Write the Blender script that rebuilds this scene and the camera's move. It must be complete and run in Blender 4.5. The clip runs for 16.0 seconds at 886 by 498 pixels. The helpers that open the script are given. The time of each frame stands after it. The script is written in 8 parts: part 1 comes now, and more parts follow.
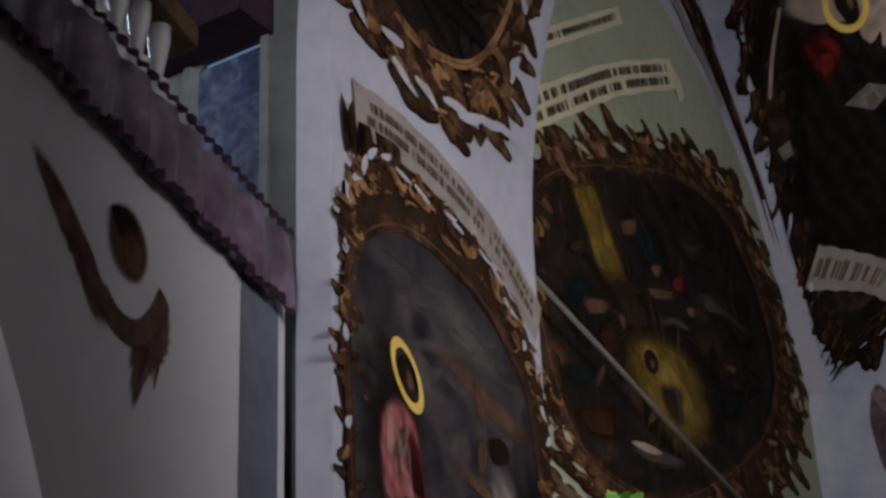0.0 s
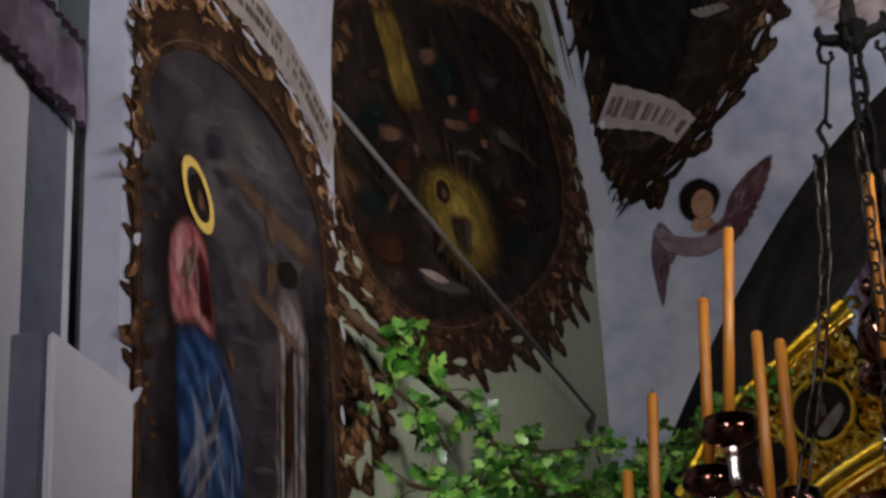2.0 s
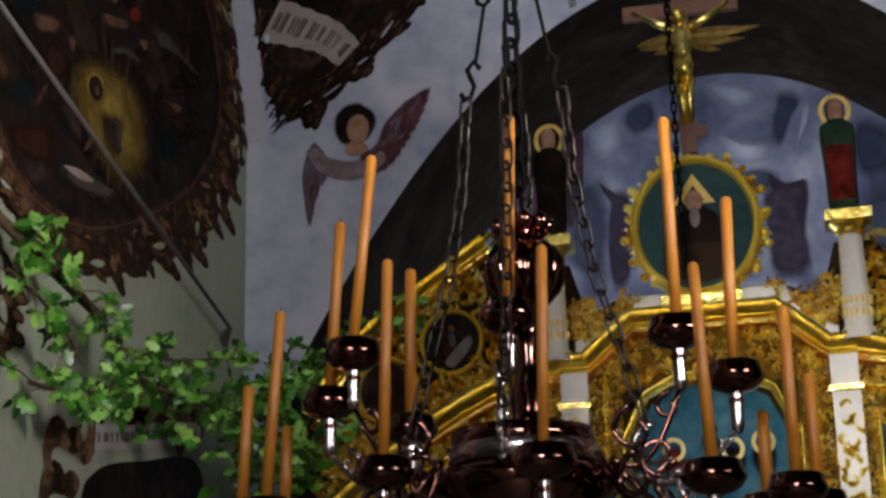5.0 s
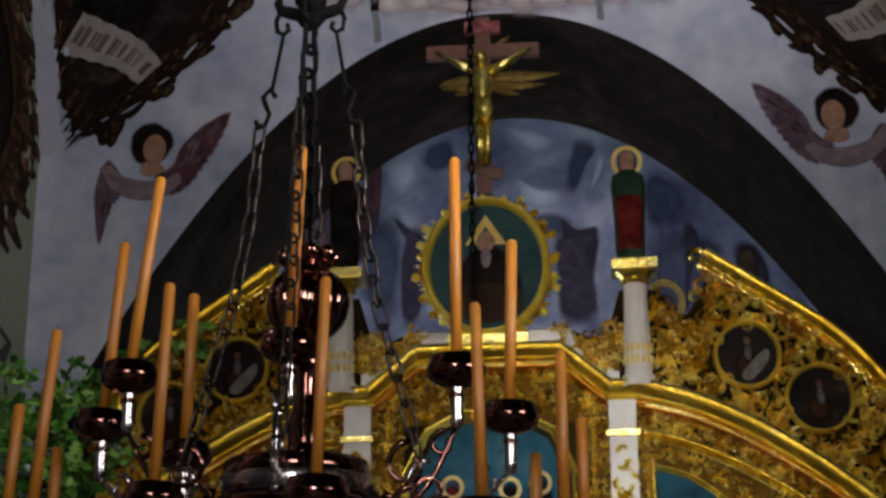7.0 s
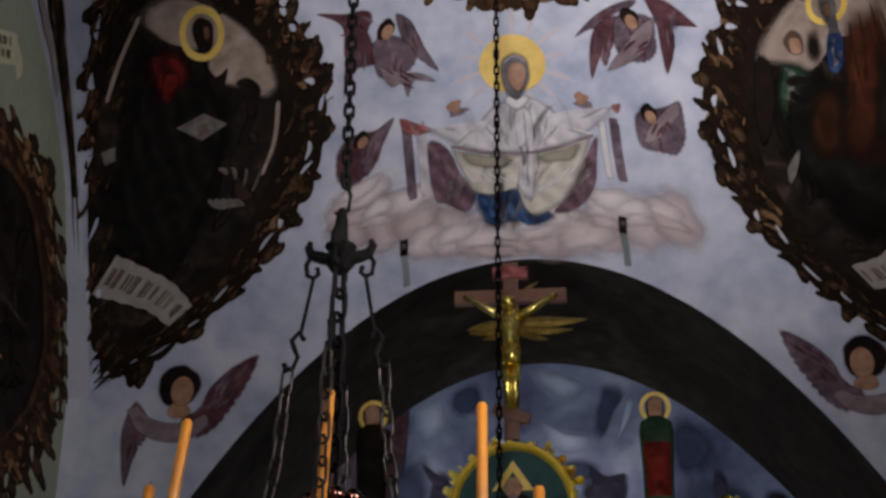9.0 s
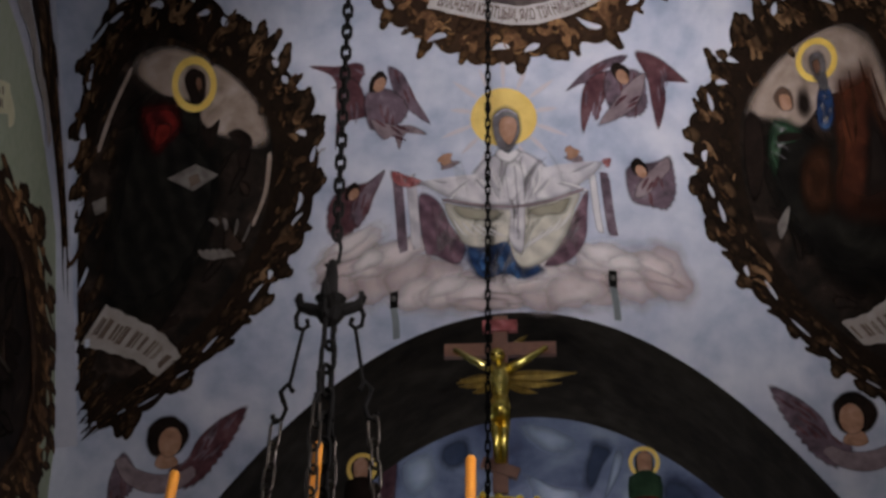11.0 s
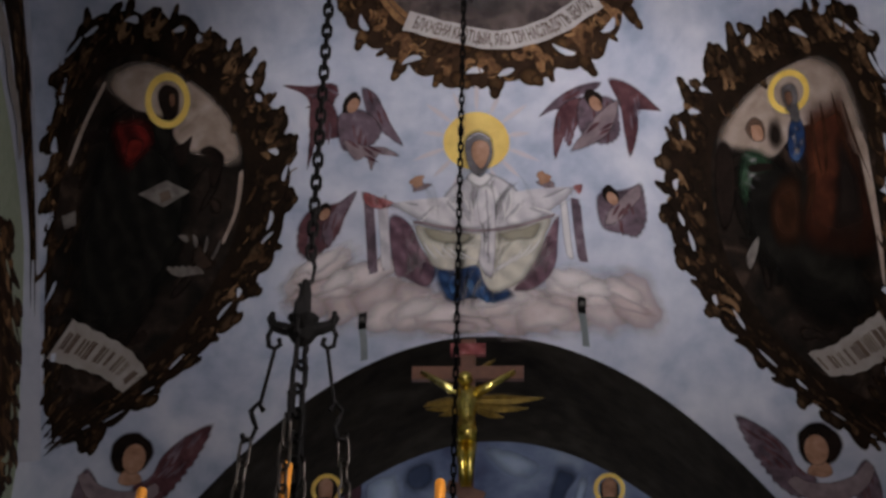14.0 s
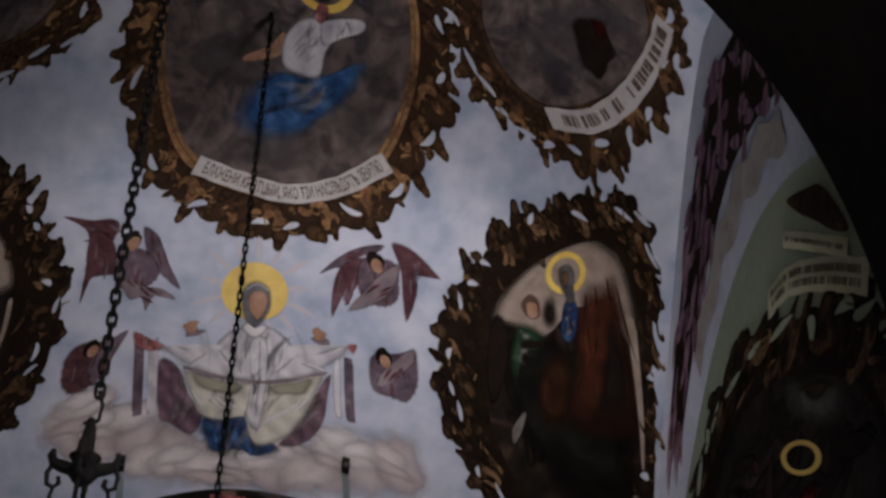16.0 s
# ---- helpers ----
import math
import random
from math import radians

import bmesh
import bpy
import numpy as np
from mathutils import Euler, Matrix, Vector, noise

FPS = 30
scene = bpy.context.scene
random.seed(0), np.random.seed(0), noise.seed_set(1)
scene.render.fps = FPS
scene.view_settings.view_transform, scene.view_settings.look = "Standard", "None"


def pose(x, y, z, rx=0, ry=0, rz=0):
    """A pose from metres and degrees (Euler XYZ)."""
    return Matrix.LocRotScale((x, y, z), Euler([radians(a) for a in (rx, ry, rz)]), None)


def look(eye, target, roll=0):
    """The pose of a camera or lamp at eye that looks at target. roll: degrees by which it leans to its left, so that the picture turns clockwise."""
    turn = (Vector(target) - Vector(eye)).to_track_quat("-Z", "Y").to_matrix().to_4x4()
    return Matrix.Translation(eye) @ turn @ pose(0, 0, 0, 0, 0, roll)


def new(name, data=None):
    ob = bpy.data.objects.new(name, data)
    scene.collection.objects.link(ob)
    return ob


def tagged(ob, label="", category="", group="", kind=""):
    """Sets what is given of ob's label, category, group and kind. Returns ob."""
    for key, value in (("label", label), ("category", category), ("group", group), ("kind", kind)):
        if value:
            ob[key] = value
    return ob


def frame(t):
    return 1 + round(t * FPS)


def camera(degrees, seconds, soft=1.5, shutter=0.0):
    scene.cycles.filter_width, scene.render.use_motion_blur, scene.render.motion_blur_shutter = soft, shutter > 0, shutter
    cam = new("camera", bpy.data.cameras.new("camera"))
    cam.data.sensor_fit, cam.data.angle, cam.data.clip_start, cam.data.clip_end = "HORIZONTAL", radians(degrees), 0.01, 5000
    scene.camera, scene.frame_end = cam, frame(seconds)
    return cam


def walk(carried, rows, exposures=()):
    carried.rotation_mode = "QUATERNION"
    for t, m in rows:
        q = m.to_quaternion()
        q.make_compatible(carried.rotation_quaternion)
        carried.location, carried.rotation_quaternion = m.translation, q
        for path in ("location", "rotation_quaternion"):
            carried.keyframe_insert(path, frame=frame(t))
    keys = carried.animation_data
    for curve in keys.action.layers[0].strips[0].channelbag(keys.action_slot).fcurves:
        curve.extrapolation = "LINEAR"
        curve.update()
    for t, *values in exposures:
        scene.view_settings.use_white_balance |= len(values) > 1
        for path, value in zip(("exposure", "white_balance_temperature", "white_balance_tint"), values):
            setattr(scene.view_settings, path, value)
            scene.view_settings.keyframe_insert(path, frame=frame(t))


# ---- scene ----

# ---------------------------------------------------------------- camera
cam = camera(29.3, 16.0, soft=3.0)
walk(cam, [
    (0.0, pose(0.750, 0, 1.65, 117.153, 2.202, 33.047)),
    (0.5, pose(0.750, 0, 1.65, 114.508, 2.182, 31.782)),
    (1.0, pose(0.750, 0, 1.65, 112.762, 2.785, 30.549)),
    (1.5, pose(0.750, 0, 1.65, 111.693, 2.816, 28.431)),
    (2.0, pose(0.750, 0, 1.65, 110.938, 2.742, 25.667)),
    (2.5, pose(0.750, 0, 1.65, 110.875, 2.623, 23.446)),
    (3.0, pose(0.750, 0, 1.65, 110.217, 2.586, 21.551)),
    (3.5, pose(0.755, 0, 1.65, 109.473, 2.368, 19.516)),
    (4.0, pose(0.766, 0, 1.65, 108.403, 1.977, 17.054)),
    (4.2, pose(0.770, 0, 1.65, 107.861, 1.859, 16.168)),
    (6.3, pose(0.820, 0, 1.65, 107.840, 0.395, 7.649)),
    (6.5, pose(0.820, 0, 1.65, 108.000, 0.196, 6.922)),
    (7.0, pose(0.820, 0, 1.65, 108.574, 0.357, 5.218)),
    (7.5, pose(0.820, 0, 1.65, 110.566, 0.184, 4.395)),
    (8.0, pose(0.820, 0, 1.65, 112.063, 0.021, 4.976)),
    (8.5, pose(0.820, 0, 1.65, 114.757, -0.325, 5.662)),
    (9.0, pose(0.820, 0, 1.65, 116.818, -0.436, 5.899)),
    (9.5, pose(0.820, 0, 1.65, 118.385, -0.424, 5.780)),
    (12.0, pose(0.820, 0, 1.65, 118.610, -0.840, 5.218)),
    (12.5, pose(0.820, 0, 1.65, 118.617, -0.558, 5.071)),
    (13.0, pose(0.820, 0, 1.65, 118.764, -0.860, 4.739)),
    (13.5, pose(0.810, 0, 1.65, 119.262, -1.003, 4.388)),
    (14.0, pose(0.800, 0, 1.65, 119.391, -1.354, 3.779)),
    (14.5, pose(0.790, 0, 1.65, 119.380, -1.525, 1.898)),
    (15.0, pose(0.770, 0, 1.65, 120.970, -2.106, -1.258)),
    (15.5, pose(0.725, 0, 1.65, 123.203, -1.582, -3.485)),
    (16.0, pose(0.680, 0, 1.65, 124.962, -1.627, -5.855)),
], exposures=((0.0, 0.20), (2.0, 0.35), (4.2, 0.52), (6.3, 0.10), (9.0, 0.04), (12.0, -0.06), (14.0, -0.13), (16.0, -0.28)))

# ---------------------------------------------------------------- light
world = bpy.data.worlds.new("world")
scene.world = world
world.use_nodes = True
sky = world.node_tree.nodes.new("ShaderNodeTexSky")
sky.sky_type, sky.sun_disc = "NISHITA", False
sky.sun_elevation, sky.sun_rotation = radians(35), radians(200)
world.node_tree.links.new(sky.outputs[0], world.node_tree.nodes["Background"].inputs[0])
world.node_tree.nodes["Background"].inputs[1].default_value = 0.1


def window_or_fill_lamp(name, eye, target, width, height, watts, colour):
    lamp = bpy.data.lights.new(name, "AREA")
    lamp.shape, lamp.size, lamp.size_y, lamp.energy, lamp.color = "RECTANGLE", width, height, watts, colour
    ob = new(name, lamp)
    ob.matrix_world = look(eye, target)
    return ob


DAY = (1.0, 0.93, 0.98)
window_or_fill_lamp("window_or_fill_lamp", (0.3, -5.8, 5.2), (0.3, 10, 8.0), 2.6, 3.2, 330, DAY)
# added narrow-spread fill lamps, out of view, with no window openings behind them
FILL_LAMPS = (((0.9, -5.8, 6.0), (0.75, 12.2, 10.3), 1.6, 2.4, 45, 30), ((3.45, 9.0, 3.0), (1.7, 10.9, 12.4), 1.4, 1.6, 52, 54), ((3.3, 2.6, 4.2), (-3.7, 7.7, 5.1), 1.2, 1.8, 36, 57), ((-0.5, -5.8, 4.4), (0.8, 12.2, 3.5), 1.2, 1.6, 40, 17),
        ((3.5, 8.2, 4.2), (-3.3, 10.6, 9.0), 1.0, 1.6, 7, 60), ((3.9, 0.6, 4.0), (-2.6, 3.2, 4.0), 1.0, 1.6, 1.8, 60))
for eye, aim, wide, tall, watts, spread in FILL_LAMPS:
    lamp = window_or_fill_lamp("window_or_fill_lamp", eye, aim, wide, tall, watts, DAY)
    lamp.data.spread = radians(spread)
# unseen bluish lamp added inside the apse; no window is built there
window_or_fill_lamp("window_or_fill_lamp", (-2.9, 16.0, 3.6), (0.6, 17.0, 6.8), 1.2, 1.8, 95, (0.8, 0.88, 1.0))
window_or_fill_lamp("window_or_fill_lamp", (-6.1, 4.3, 6.4), (-3.4, 5.6, 5.2), 1.2, 1.8, 34, (0.7, 0.82, 1.0))

# ---------------------------------------------------------------- materials
def mat(name, cols, coarse=1.2, fine=14.0, rough=0.75, metal=0.0, bump=0.15, mix=0.35, island=0.0, coat=0.0, distort=0.4, wave=0.0, soft=0.0, cover=1.0, rim=None):
    """A procedural surface: colours blended by noise at two scales, fine relief, optional change from piece to piece."""
    m = bpy.data.materials.new(name)
    m.use_nodes = True
    nt = m.node_tree
    n, l = nt.nodes, nt.links
    b = n["Principled BSDF"]
    tc = n.new("ShaderNodeTexCoord")
    a = n.new("ShaderNodeTexNoise")
    a.inputs["Scale"].default_value, a.inputs["Detail"].default_value, a.inputs["Distortion"].default_value = coarse, 5, distort
    c = n.new("ShaderNodeTexNoise")
    c.inputs["Scale"].default_value, c.inputs["Detail"].default_value = fine, 4
    for node in (a, c):
        l.new(tc.outputs["Object"], node.inputs["Vector"])
    mx = n.new("ShaderNodeMix")
    mx.inputs[0].default_value = mix
    l.new(a.outputs[0], mx.inputs[2])
    l.new(c.outputs[0], mx.inputs[3])
    value = mx.outputs[0]
    if wave:
        w = n.new("ShaderNodeTexWave")
        w.bands_direction = "DIAGONAL"
        w.inputs["Scale"].default_value, w.inputs["Distortion"].default_value = wave, 4.0
        w.inputs["Detail"].default_value, w.inputs["Detail Scale"].default_value = 2.0, 1.2
        l.new(tc.outputs["Object"], w.inputs["Vector"])
        m2 = n.new("ShaderNodeMix")
        m2.inputs[0].default_value = 0.15
        l.new(value, m2.inputs[2])
        l.new(w.outputs["Fac"], m2.inputs[3])
        value = m2.outputs[0]
    if island:
        g = n.new("ShaderNodeNewGeometry")
        add = n.new("ShaderNodeMath")
        add.operation = "MULTIPLY_ADD"
        l.new(g.outputs["Random Per Island"], add.inputs[0])
        add.inputs[1].default_value = island
        l.new(value, add.inputs[2])
        sub = n.new("ShaderNodeMath")
        sub.operation = "SUBTRACT"
        l.new(add.outputs[0], sub.inputs[0])
        sub.inputs[1].default_value = island / 2
        value = sub.outputs[0]
    r = n.new("ShaderNodeValToRGB")
    e = r.color_ramp.elements
    lo, hi = 0.3, 0.7
    for i, col in enumerate(cols):
        p = lo + (hi - lo) * i / max(1, len(cols) - 1)
        el = e[i] if i < 2 else e.new(p)
        el.position, el.color = p, (*col, 1)
    l.new(value, r.inputs[0])
    colour = r.outputs[0]
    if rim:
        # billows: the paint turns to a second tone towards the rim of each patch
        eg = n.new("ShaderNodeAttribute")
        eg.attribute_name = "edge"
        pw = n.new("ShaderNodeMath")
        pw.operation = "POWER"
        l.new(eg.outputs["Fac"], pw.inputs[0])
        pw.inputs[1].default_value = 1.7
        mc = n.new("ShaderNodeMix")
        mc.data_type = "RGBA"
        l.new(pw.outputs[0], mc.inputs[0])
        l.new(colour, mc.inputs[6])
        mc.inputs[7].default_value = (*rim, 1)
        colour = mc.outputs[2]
    l.new(colour, b.inputs["Base Color"])
    b.inputs["Roughness"].default_value, b.inputs["Metallic"].default_value = rough, metal
    b.inputs["Coat Weight"].default_value = coat
    if rough >= 0.55 and not metal:
        b.inputs["Specular IOR Level"].default_value = 0.04
    if soft:
        # paint thins out towards the rim of a patch, unevenly
        at = n.new("ShaderNodeAttribute")
        at.attribute_name = "edge"
        k = n.new("ShaderNodeMath")
        k.operation = "MULTIPLY_ADD"
        l.new(a.outputs[0], k.inputs[0])
        k.inputs[1].default_value = -0.6 * soft
        k.inputs[2].default_value = 1.0 + 0.36 * soft
        d = n.new("ShaderNodeMath")
        d.operation = "SUBTRACT"
        l.new(k.outputs[0], d.inputs[0])
        l.new(at.outputs["Fac"], d.inputs[1])
        mr = n.new("ShaderNodeMapRange")
        mr.interpolation_type = "SMOOTHSTEP"
        mr.inputs["From Min"].default_value, mr.inputs["From Max"].default_value = 0.0, soft
        mr.inputs["To Max"].default_value = cover
        l.new(d.outputs[0], mr.inputs["Value"])
        l.new(mr.outputs["Result"], b.inputs["Alpha"])
    if bump:
        bp = n.new("ShaderNodeBump")
        bp.inputs["Strength"].default_value, bp.inputs["Distance"].default_value = bump, 0.02
        l.new(c.outputs[0], bp.inputs["Height"])
        l.new(bp.outputs[0], b.inputs["Normal"])
    return m


PLASTER = mat("pale_blue_plaster", [(0.3444, 0.369, 0.4346), (0.4428, 0.4592, 0.5248), (0.5248, 0.533, 0.5822)], 0.8, 9, 0.85)
SKYPLASTER = mat("sky_painted_plaster", [(0.27, 0.32, 0.42), (0.41, 0.455, 0.55), (0.55, 0.575, 0.645), (0.67, 0.675, 0.72)], 1.1, 5, 0.8, mix=0.35, distort=0.8)
WHITEWASH = mat("whitewashed_wall", [(0.52, 0.52, 0.55), (0.62, 0.62, 0.65)], 0.9, 11, 0.9)
GREEN = mat("sage_green_wall_paint", [(0.289, 0.34, 0.2295), (0.374, 0.4165, 0.2975), (0.425, 0.459, 0.357)], 0.7, 12, 0.85)
GREY = mat("grey_green_paint", [(0.13, 0.15, 0.15), (0.22, 0.25, 0.25)], 1.5, 14, 0.8)
SOFFIT = mat("near_black_brown_soffit", [(0.007, 0.005, 0.0036), (0.026, 0.0195, 0.0138), (0.052, 0.041, 0.03)], 0.8, 6, 0.8, distort=1.0)
# One near-black base for the west arch, nave, gallery floor and altar wall.
DARKNAVE = mat("near_black_plaster", [(0.008, 0.007, 0.006), (0.022, 0.019, 0.016)], 0.7, 8, 0.9)
FLOOR = mat("worn_stone_floor", [(0.16, 0.13, 0.11), (0.28, 0.24, 0.20)], 1.2, 18, 0.5)
APSE = mat("cloudy_apse_fresco", [(0.05, 0.05, 0.085), (0.14, 0.15, 0.23), (0.28, 0.30, 0.40), (0.50, 0.51, 0.57)], 0.75, 3.5, 0.8, mix=0.3, distort=1.2)
BROWN = mat("brown_painted_ornament", [(0.00675, 0.00405, 0.0027), (0.0216, 0.01215, 0.00675), (0.0675, 0.03645, 0.01755), (0.2025, 0.1215, 0.06075)], 5, 22, 0.7, island=0.26)
BROWNBASE = mat("dark_umber_paint", [(0.006, 0.0045, 0.003), (0.021, 0.012, 0.0075)], 4, 20, 0.75)
DARKSCENE = mat("dark_oil_painting", [(0.0036, 0.00288, 0.00252), (0.009, 0.0072, 0.0054), (0.0216, 0.0144, 0.0108), (0.063, 0.0414, 0.0288)], 2.2, 9, 0.6, distort=1.5)
GREYSCENE = mat("stormy_painted_sky", [(0.026, 0.020, 0.020), (0.062, 0.048, 0.046), (0.13, 0.102, 0.092), (0.21, 0.168, 0.145)], 2.2, 7, 0.6, distort=1.8)
CREAM = mat("peach_cream_painted_sky", [(0.18, 0.135, 0.10), (0.32, 0.25, 0.20), (0.45, 0.37, 0.315)], 2.4, 9, 0.7, distort=1.2, soft=0.22)
SCROLLPALE = mat("pale_lettered_scroll", [(0.40, 0.37, 0.35), (0.56, 0.53, 0.51)], 4, 14, 0.8)
SCROLL = mat("cream_lettered_scroll", [(0.24, 0.21, 0.185), (0.38, 0.35, 0.32)], 4, 14, 0.8)
GREENSCROLL = mat("pale_yellow_scroll", [(0.58, 0.56, 0.36), (0.72, 0.70, 0.48)], 3, 14, 0.8)
INK = mat("dark_lettering", [(0.07, 0.05, 0.04), (0.16, 0.12, 0.09)], 6, 20, 0.8, bump=0)
HALO = mat("yellow_gilt_halo", [(0.62, 0.40, 0.06), (0.85, 0.62, 0.14)], 3, 12, 0.45, bump=0.05)
WHITEROBE = mat("white_painted_drapery", [(0.36, 0.34, 0.37), (0.54, 0.52, 0.53), (0.70, 0.68, 0.66)], 2.6, 9, 0.8, distort=1.5, wave=3.0, soft=0.22)
VEIL = mat("cream_painted_veil", [(0.38, 0.36, 0.30), (0.56, 0.53, 0.44), (0.70, 0.67, 0.56)], 3.0, 9, 0.8, distort=1.2, wave=2.6, soft=0.2)
BLUEROBE = mat("blue_painted_robe", [(0.0045, 0.0105, 0.03), (0.0165, 0.0375, 0.0975), (0.0525, 0.105, 0.2025)], 4, 11, 0.7, distort=1.8, wave=3.5, soft=0.25)
REDROBE = mat("red_painted_robe", [(0.0104, 0.0026, 0.0026), (0.039, 0.0052, 0.00455), (0.143, 0.0156, 0.013)], 3, 9, 0.7, distort=1.5, wave=2.2, soft=0.5)
PINKROBE = mat("rose_painted_robe", [(0.11, 0.03, 0.03), (0.28, 0.085, 0.085), (0.44, 0.21, 0.20)], 5, 12, 0.7, distort=1.5, wave=4.5, soft=0.3)
GREENROBE = mat("blackish_painted_robe", [(0.0032, 0.0029, 0.0024), (0.0075, 0.0068, 0.0056), (0.017, 0.0155, 0.012)], 3, 9, 0.7, distort=1.5, wave=2.2, soft=0.4)
PLUM = mat("plum_painted_cloth", [(0.06, 0.035, 0.05), (0.14, 0.08, 0.10), (0.28, 0.18, 0.21)], 3, 10, 0.75, distort=1.5, wave=3.0, soft=0.14)
SKIN = mat("ochre_painted_patch", [(0.17, 0.085, 0.05), (0.34, 0.19, 0.12), (0.46, 0.28, 0.20)], 7, 16, 0.8, soft=0.14)
HAIR = mat("umber_painted_patch", [(0.006, 0.0045, 0.00375), (0.021, 0.0135, 0.0105)], 5, 16, 0.8, soft=0.16)
WING = mat("dusky_painted_feathers", [(0.06, 0.045, 0.055), (0.14, 0.10, 0.12), (0.26, 0.21, 0.24)], 5, 15, 0.8, island=0.2, soft=0.15)
WINGPALE = mat("rosy_grey_painted_feathers", [(0.119, 0.0935, 0.102), (0.221, 0.17, 0.1785), (0.306, 0.255, 0.2635)], 5, 15, 0.8, soft=0.25)
CLOUDDARK = mat("dim_painted_cloud", [(0.05, 0.045, 0.046), (0.11, 0.095, 0.09), (0.20, 0.17, 0.155)], 3, 9, 0.7, distort=1.5, soft=0.8, cover=0.5)
BLUEBRIGHT = mat("bright_blue_robe", [(0.010, 0.025, 0.075), (0.03, 0.085, 0.20), (0.09, 0.18, 0.33)], 4, 11, 0.7, distort=1.8, wave=2.4, soft=0.4)
# Shade between the gold scrolls is put into this dark gilt colour.
GOLDGROUND = mat("shaded_gilt_ground", [(0.07, 0.034, 0.003), (0.20, 0.11, 0.010)], 8, 30, 0.7, 0.0)
CLOTHLIGHT = mat("bright_painted_folds", [(0.58, 0.56, 0.55), (0.70, 0.68, 0.66)], 5, 14, 0.8, soft=0.5)
CLOTHGREY = mat("grey_painted_folds", [(0.33, 0.32, 0.34), (0.46, 0.44, 0.45)], 5, 14, 0.8, soft=0.8)
ROSELIGHT = mat("light_rose_folds", [(0.36, 0.16, 0.15), (0.54, 0.32, 0.30)], 5, 14, 0.7, soft=0.8)
OCHRE = mat("ochre_brush_strokes", [(0.018, 0.012, 0.0075), (0.045, 0.0285, 0.0165), (0.09, 0.057, 0.033)], 4, 14, 0.7, island=0.4, soft=0.7)
WINGDIM = mat("violet_grey_strokes", [(0.035, 0.030, 0.038), (0.08, 0.068, 0.075), (0.13, 0.11, 0.115)], 3, 12, 0.7, island=0.3, soft=0.8, cover=0.5)
BROWNLIGHT = mat("warm_brown_ornament", [(0.021, 0.012, 0.0075), (0.0675, 0.0345, 0.018), (0.165, 0.087, 0.0405), (0.34, 0.19, 0.085)], 5, 22, 0.7, island=0.3)
BROWNMID = mat("warm_umber_ground", [(0.018, 0.0105, 0.0075), (0.054, 0.03, 0.0165)], 4, 20, 0.75)
# Serves the band on the gallery wall and the shaded face of the pier foot.
GREYBLUE = mat("grey_blue_band_and_shade", [(0.10, 0.11, 0.14), (0.17, 0.185, 0.225)], 1.5, 12, 0.85)
GOWN = mat("grey_rose_painted_gown", [(0.09, 0.073, 0.068), (0.20, 0.165, 0.152), (0.34, 0.29, 0.27)], 4, 11, 0.75, distort=1.2, wave=4.0, soft=0.3)
REDWING = mat("maroon_painted_feathers", [(0.05, 0.02, 0.025), (0.11, 0.05, 0.055), (0.20, 0.12, 0.13)], 5, 15, 0.8, island=0.18, soft=0.15)
CLOUD = mat("cream_painted_cloud", [(0.56, 0.48, 0.46), (0.68, 0.61, 0.59), (0.78, 0.72, 0.70)], 2.6, 8, 0.85, island=0.14, distort=1.2, soft=0.85)
GLOWCORE = mat("bright_golden_paint", [(0.14, 0.095, 0.018), (0.26, 0.18, 0.035), (0.40, 0.29, 0.07)], 3, 10, 0.7, distort=1.2, soft=0.7)
GLOW = mat("golden_painted_light", [(0.0368, 0.02392, 0.00736), (0.1288, 0.0828, 0.01656), (0.3128, 0.2116, 0.046)], 3, 10, 0.7, distort=1.2, soft=0.4)
GOLD = mat("gilded_carving", [(0.78, 0.56, 0.09), (0.94, 0.76, 0.18), (1.0, 0.88, 0.36)], 4, 30, 0.27, 1.0, 0.3)
REDGOLD = mat("reddish_gilding", [(0.50, 0.22, 0.05), (0.70, 0.38, 0.08)], 4, 30, 0.32, 1.0, 0.2)
ICONWHITE = mat("ivory_lacquer", [(0.546, 0.52, 0.429), (0.702, 0.676, 0.572)], 2, 14, 0.4, bump=0.05)
# Near-black base that shows in the gaps of the side carving.
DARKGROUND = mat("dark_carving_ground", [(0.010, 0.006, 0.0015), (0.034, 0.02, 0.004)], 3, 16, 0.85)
TEAL = mat("teal_icon_ground", [(0.016, 0.045, 0.045), (0.045, 0.09, 0.085)], 3, 12, 0.6)
ICONBLUE = mat("deep_teal_icon_ground", [(0.008, 0.035, 0.055), (0.022, 0.095, 0.13), (0.08, 0.17, 0.20)], 3, 10, 0.62)
BRASS = mat("dark_polished_brass", [(0.11, 0.044, 0.03), (0.25, 0.11, 0.075)], 3, 20, 0.09, 1.0, 0.04, coat=0.5)
SILVER = mat("tarnished_silver_mount", [(0.40, 0.36, 0.33), (0.62, 0.58, 0.54)], 5, 20, 0.2, 1.0, 0.1)
IRON = mat("blackened_iron", [(0.002, 0.00175, 0.0015), (0.006, 0.0055, 0.005)], 6, 30, 0.6, 0.0, 0.1)
RODIRON = mat("grey_painted_iron", [(0.10, 0.10, 0.09), (0.18, 0.17, 0.15)], 6, 30, 0.6, 0.2, 0.1)
WAX = mat("yellow_beeswax", [(0.44, 0.155, 0.014), (0.58, 0.235, 0.028)], 6, 20, 0.4, bump=0.08)
WICK = mat("charred_wick", [(0.02, 0.018, 0.016), (0.05, 0.04, 0.03)], 8, 30, 0.9)
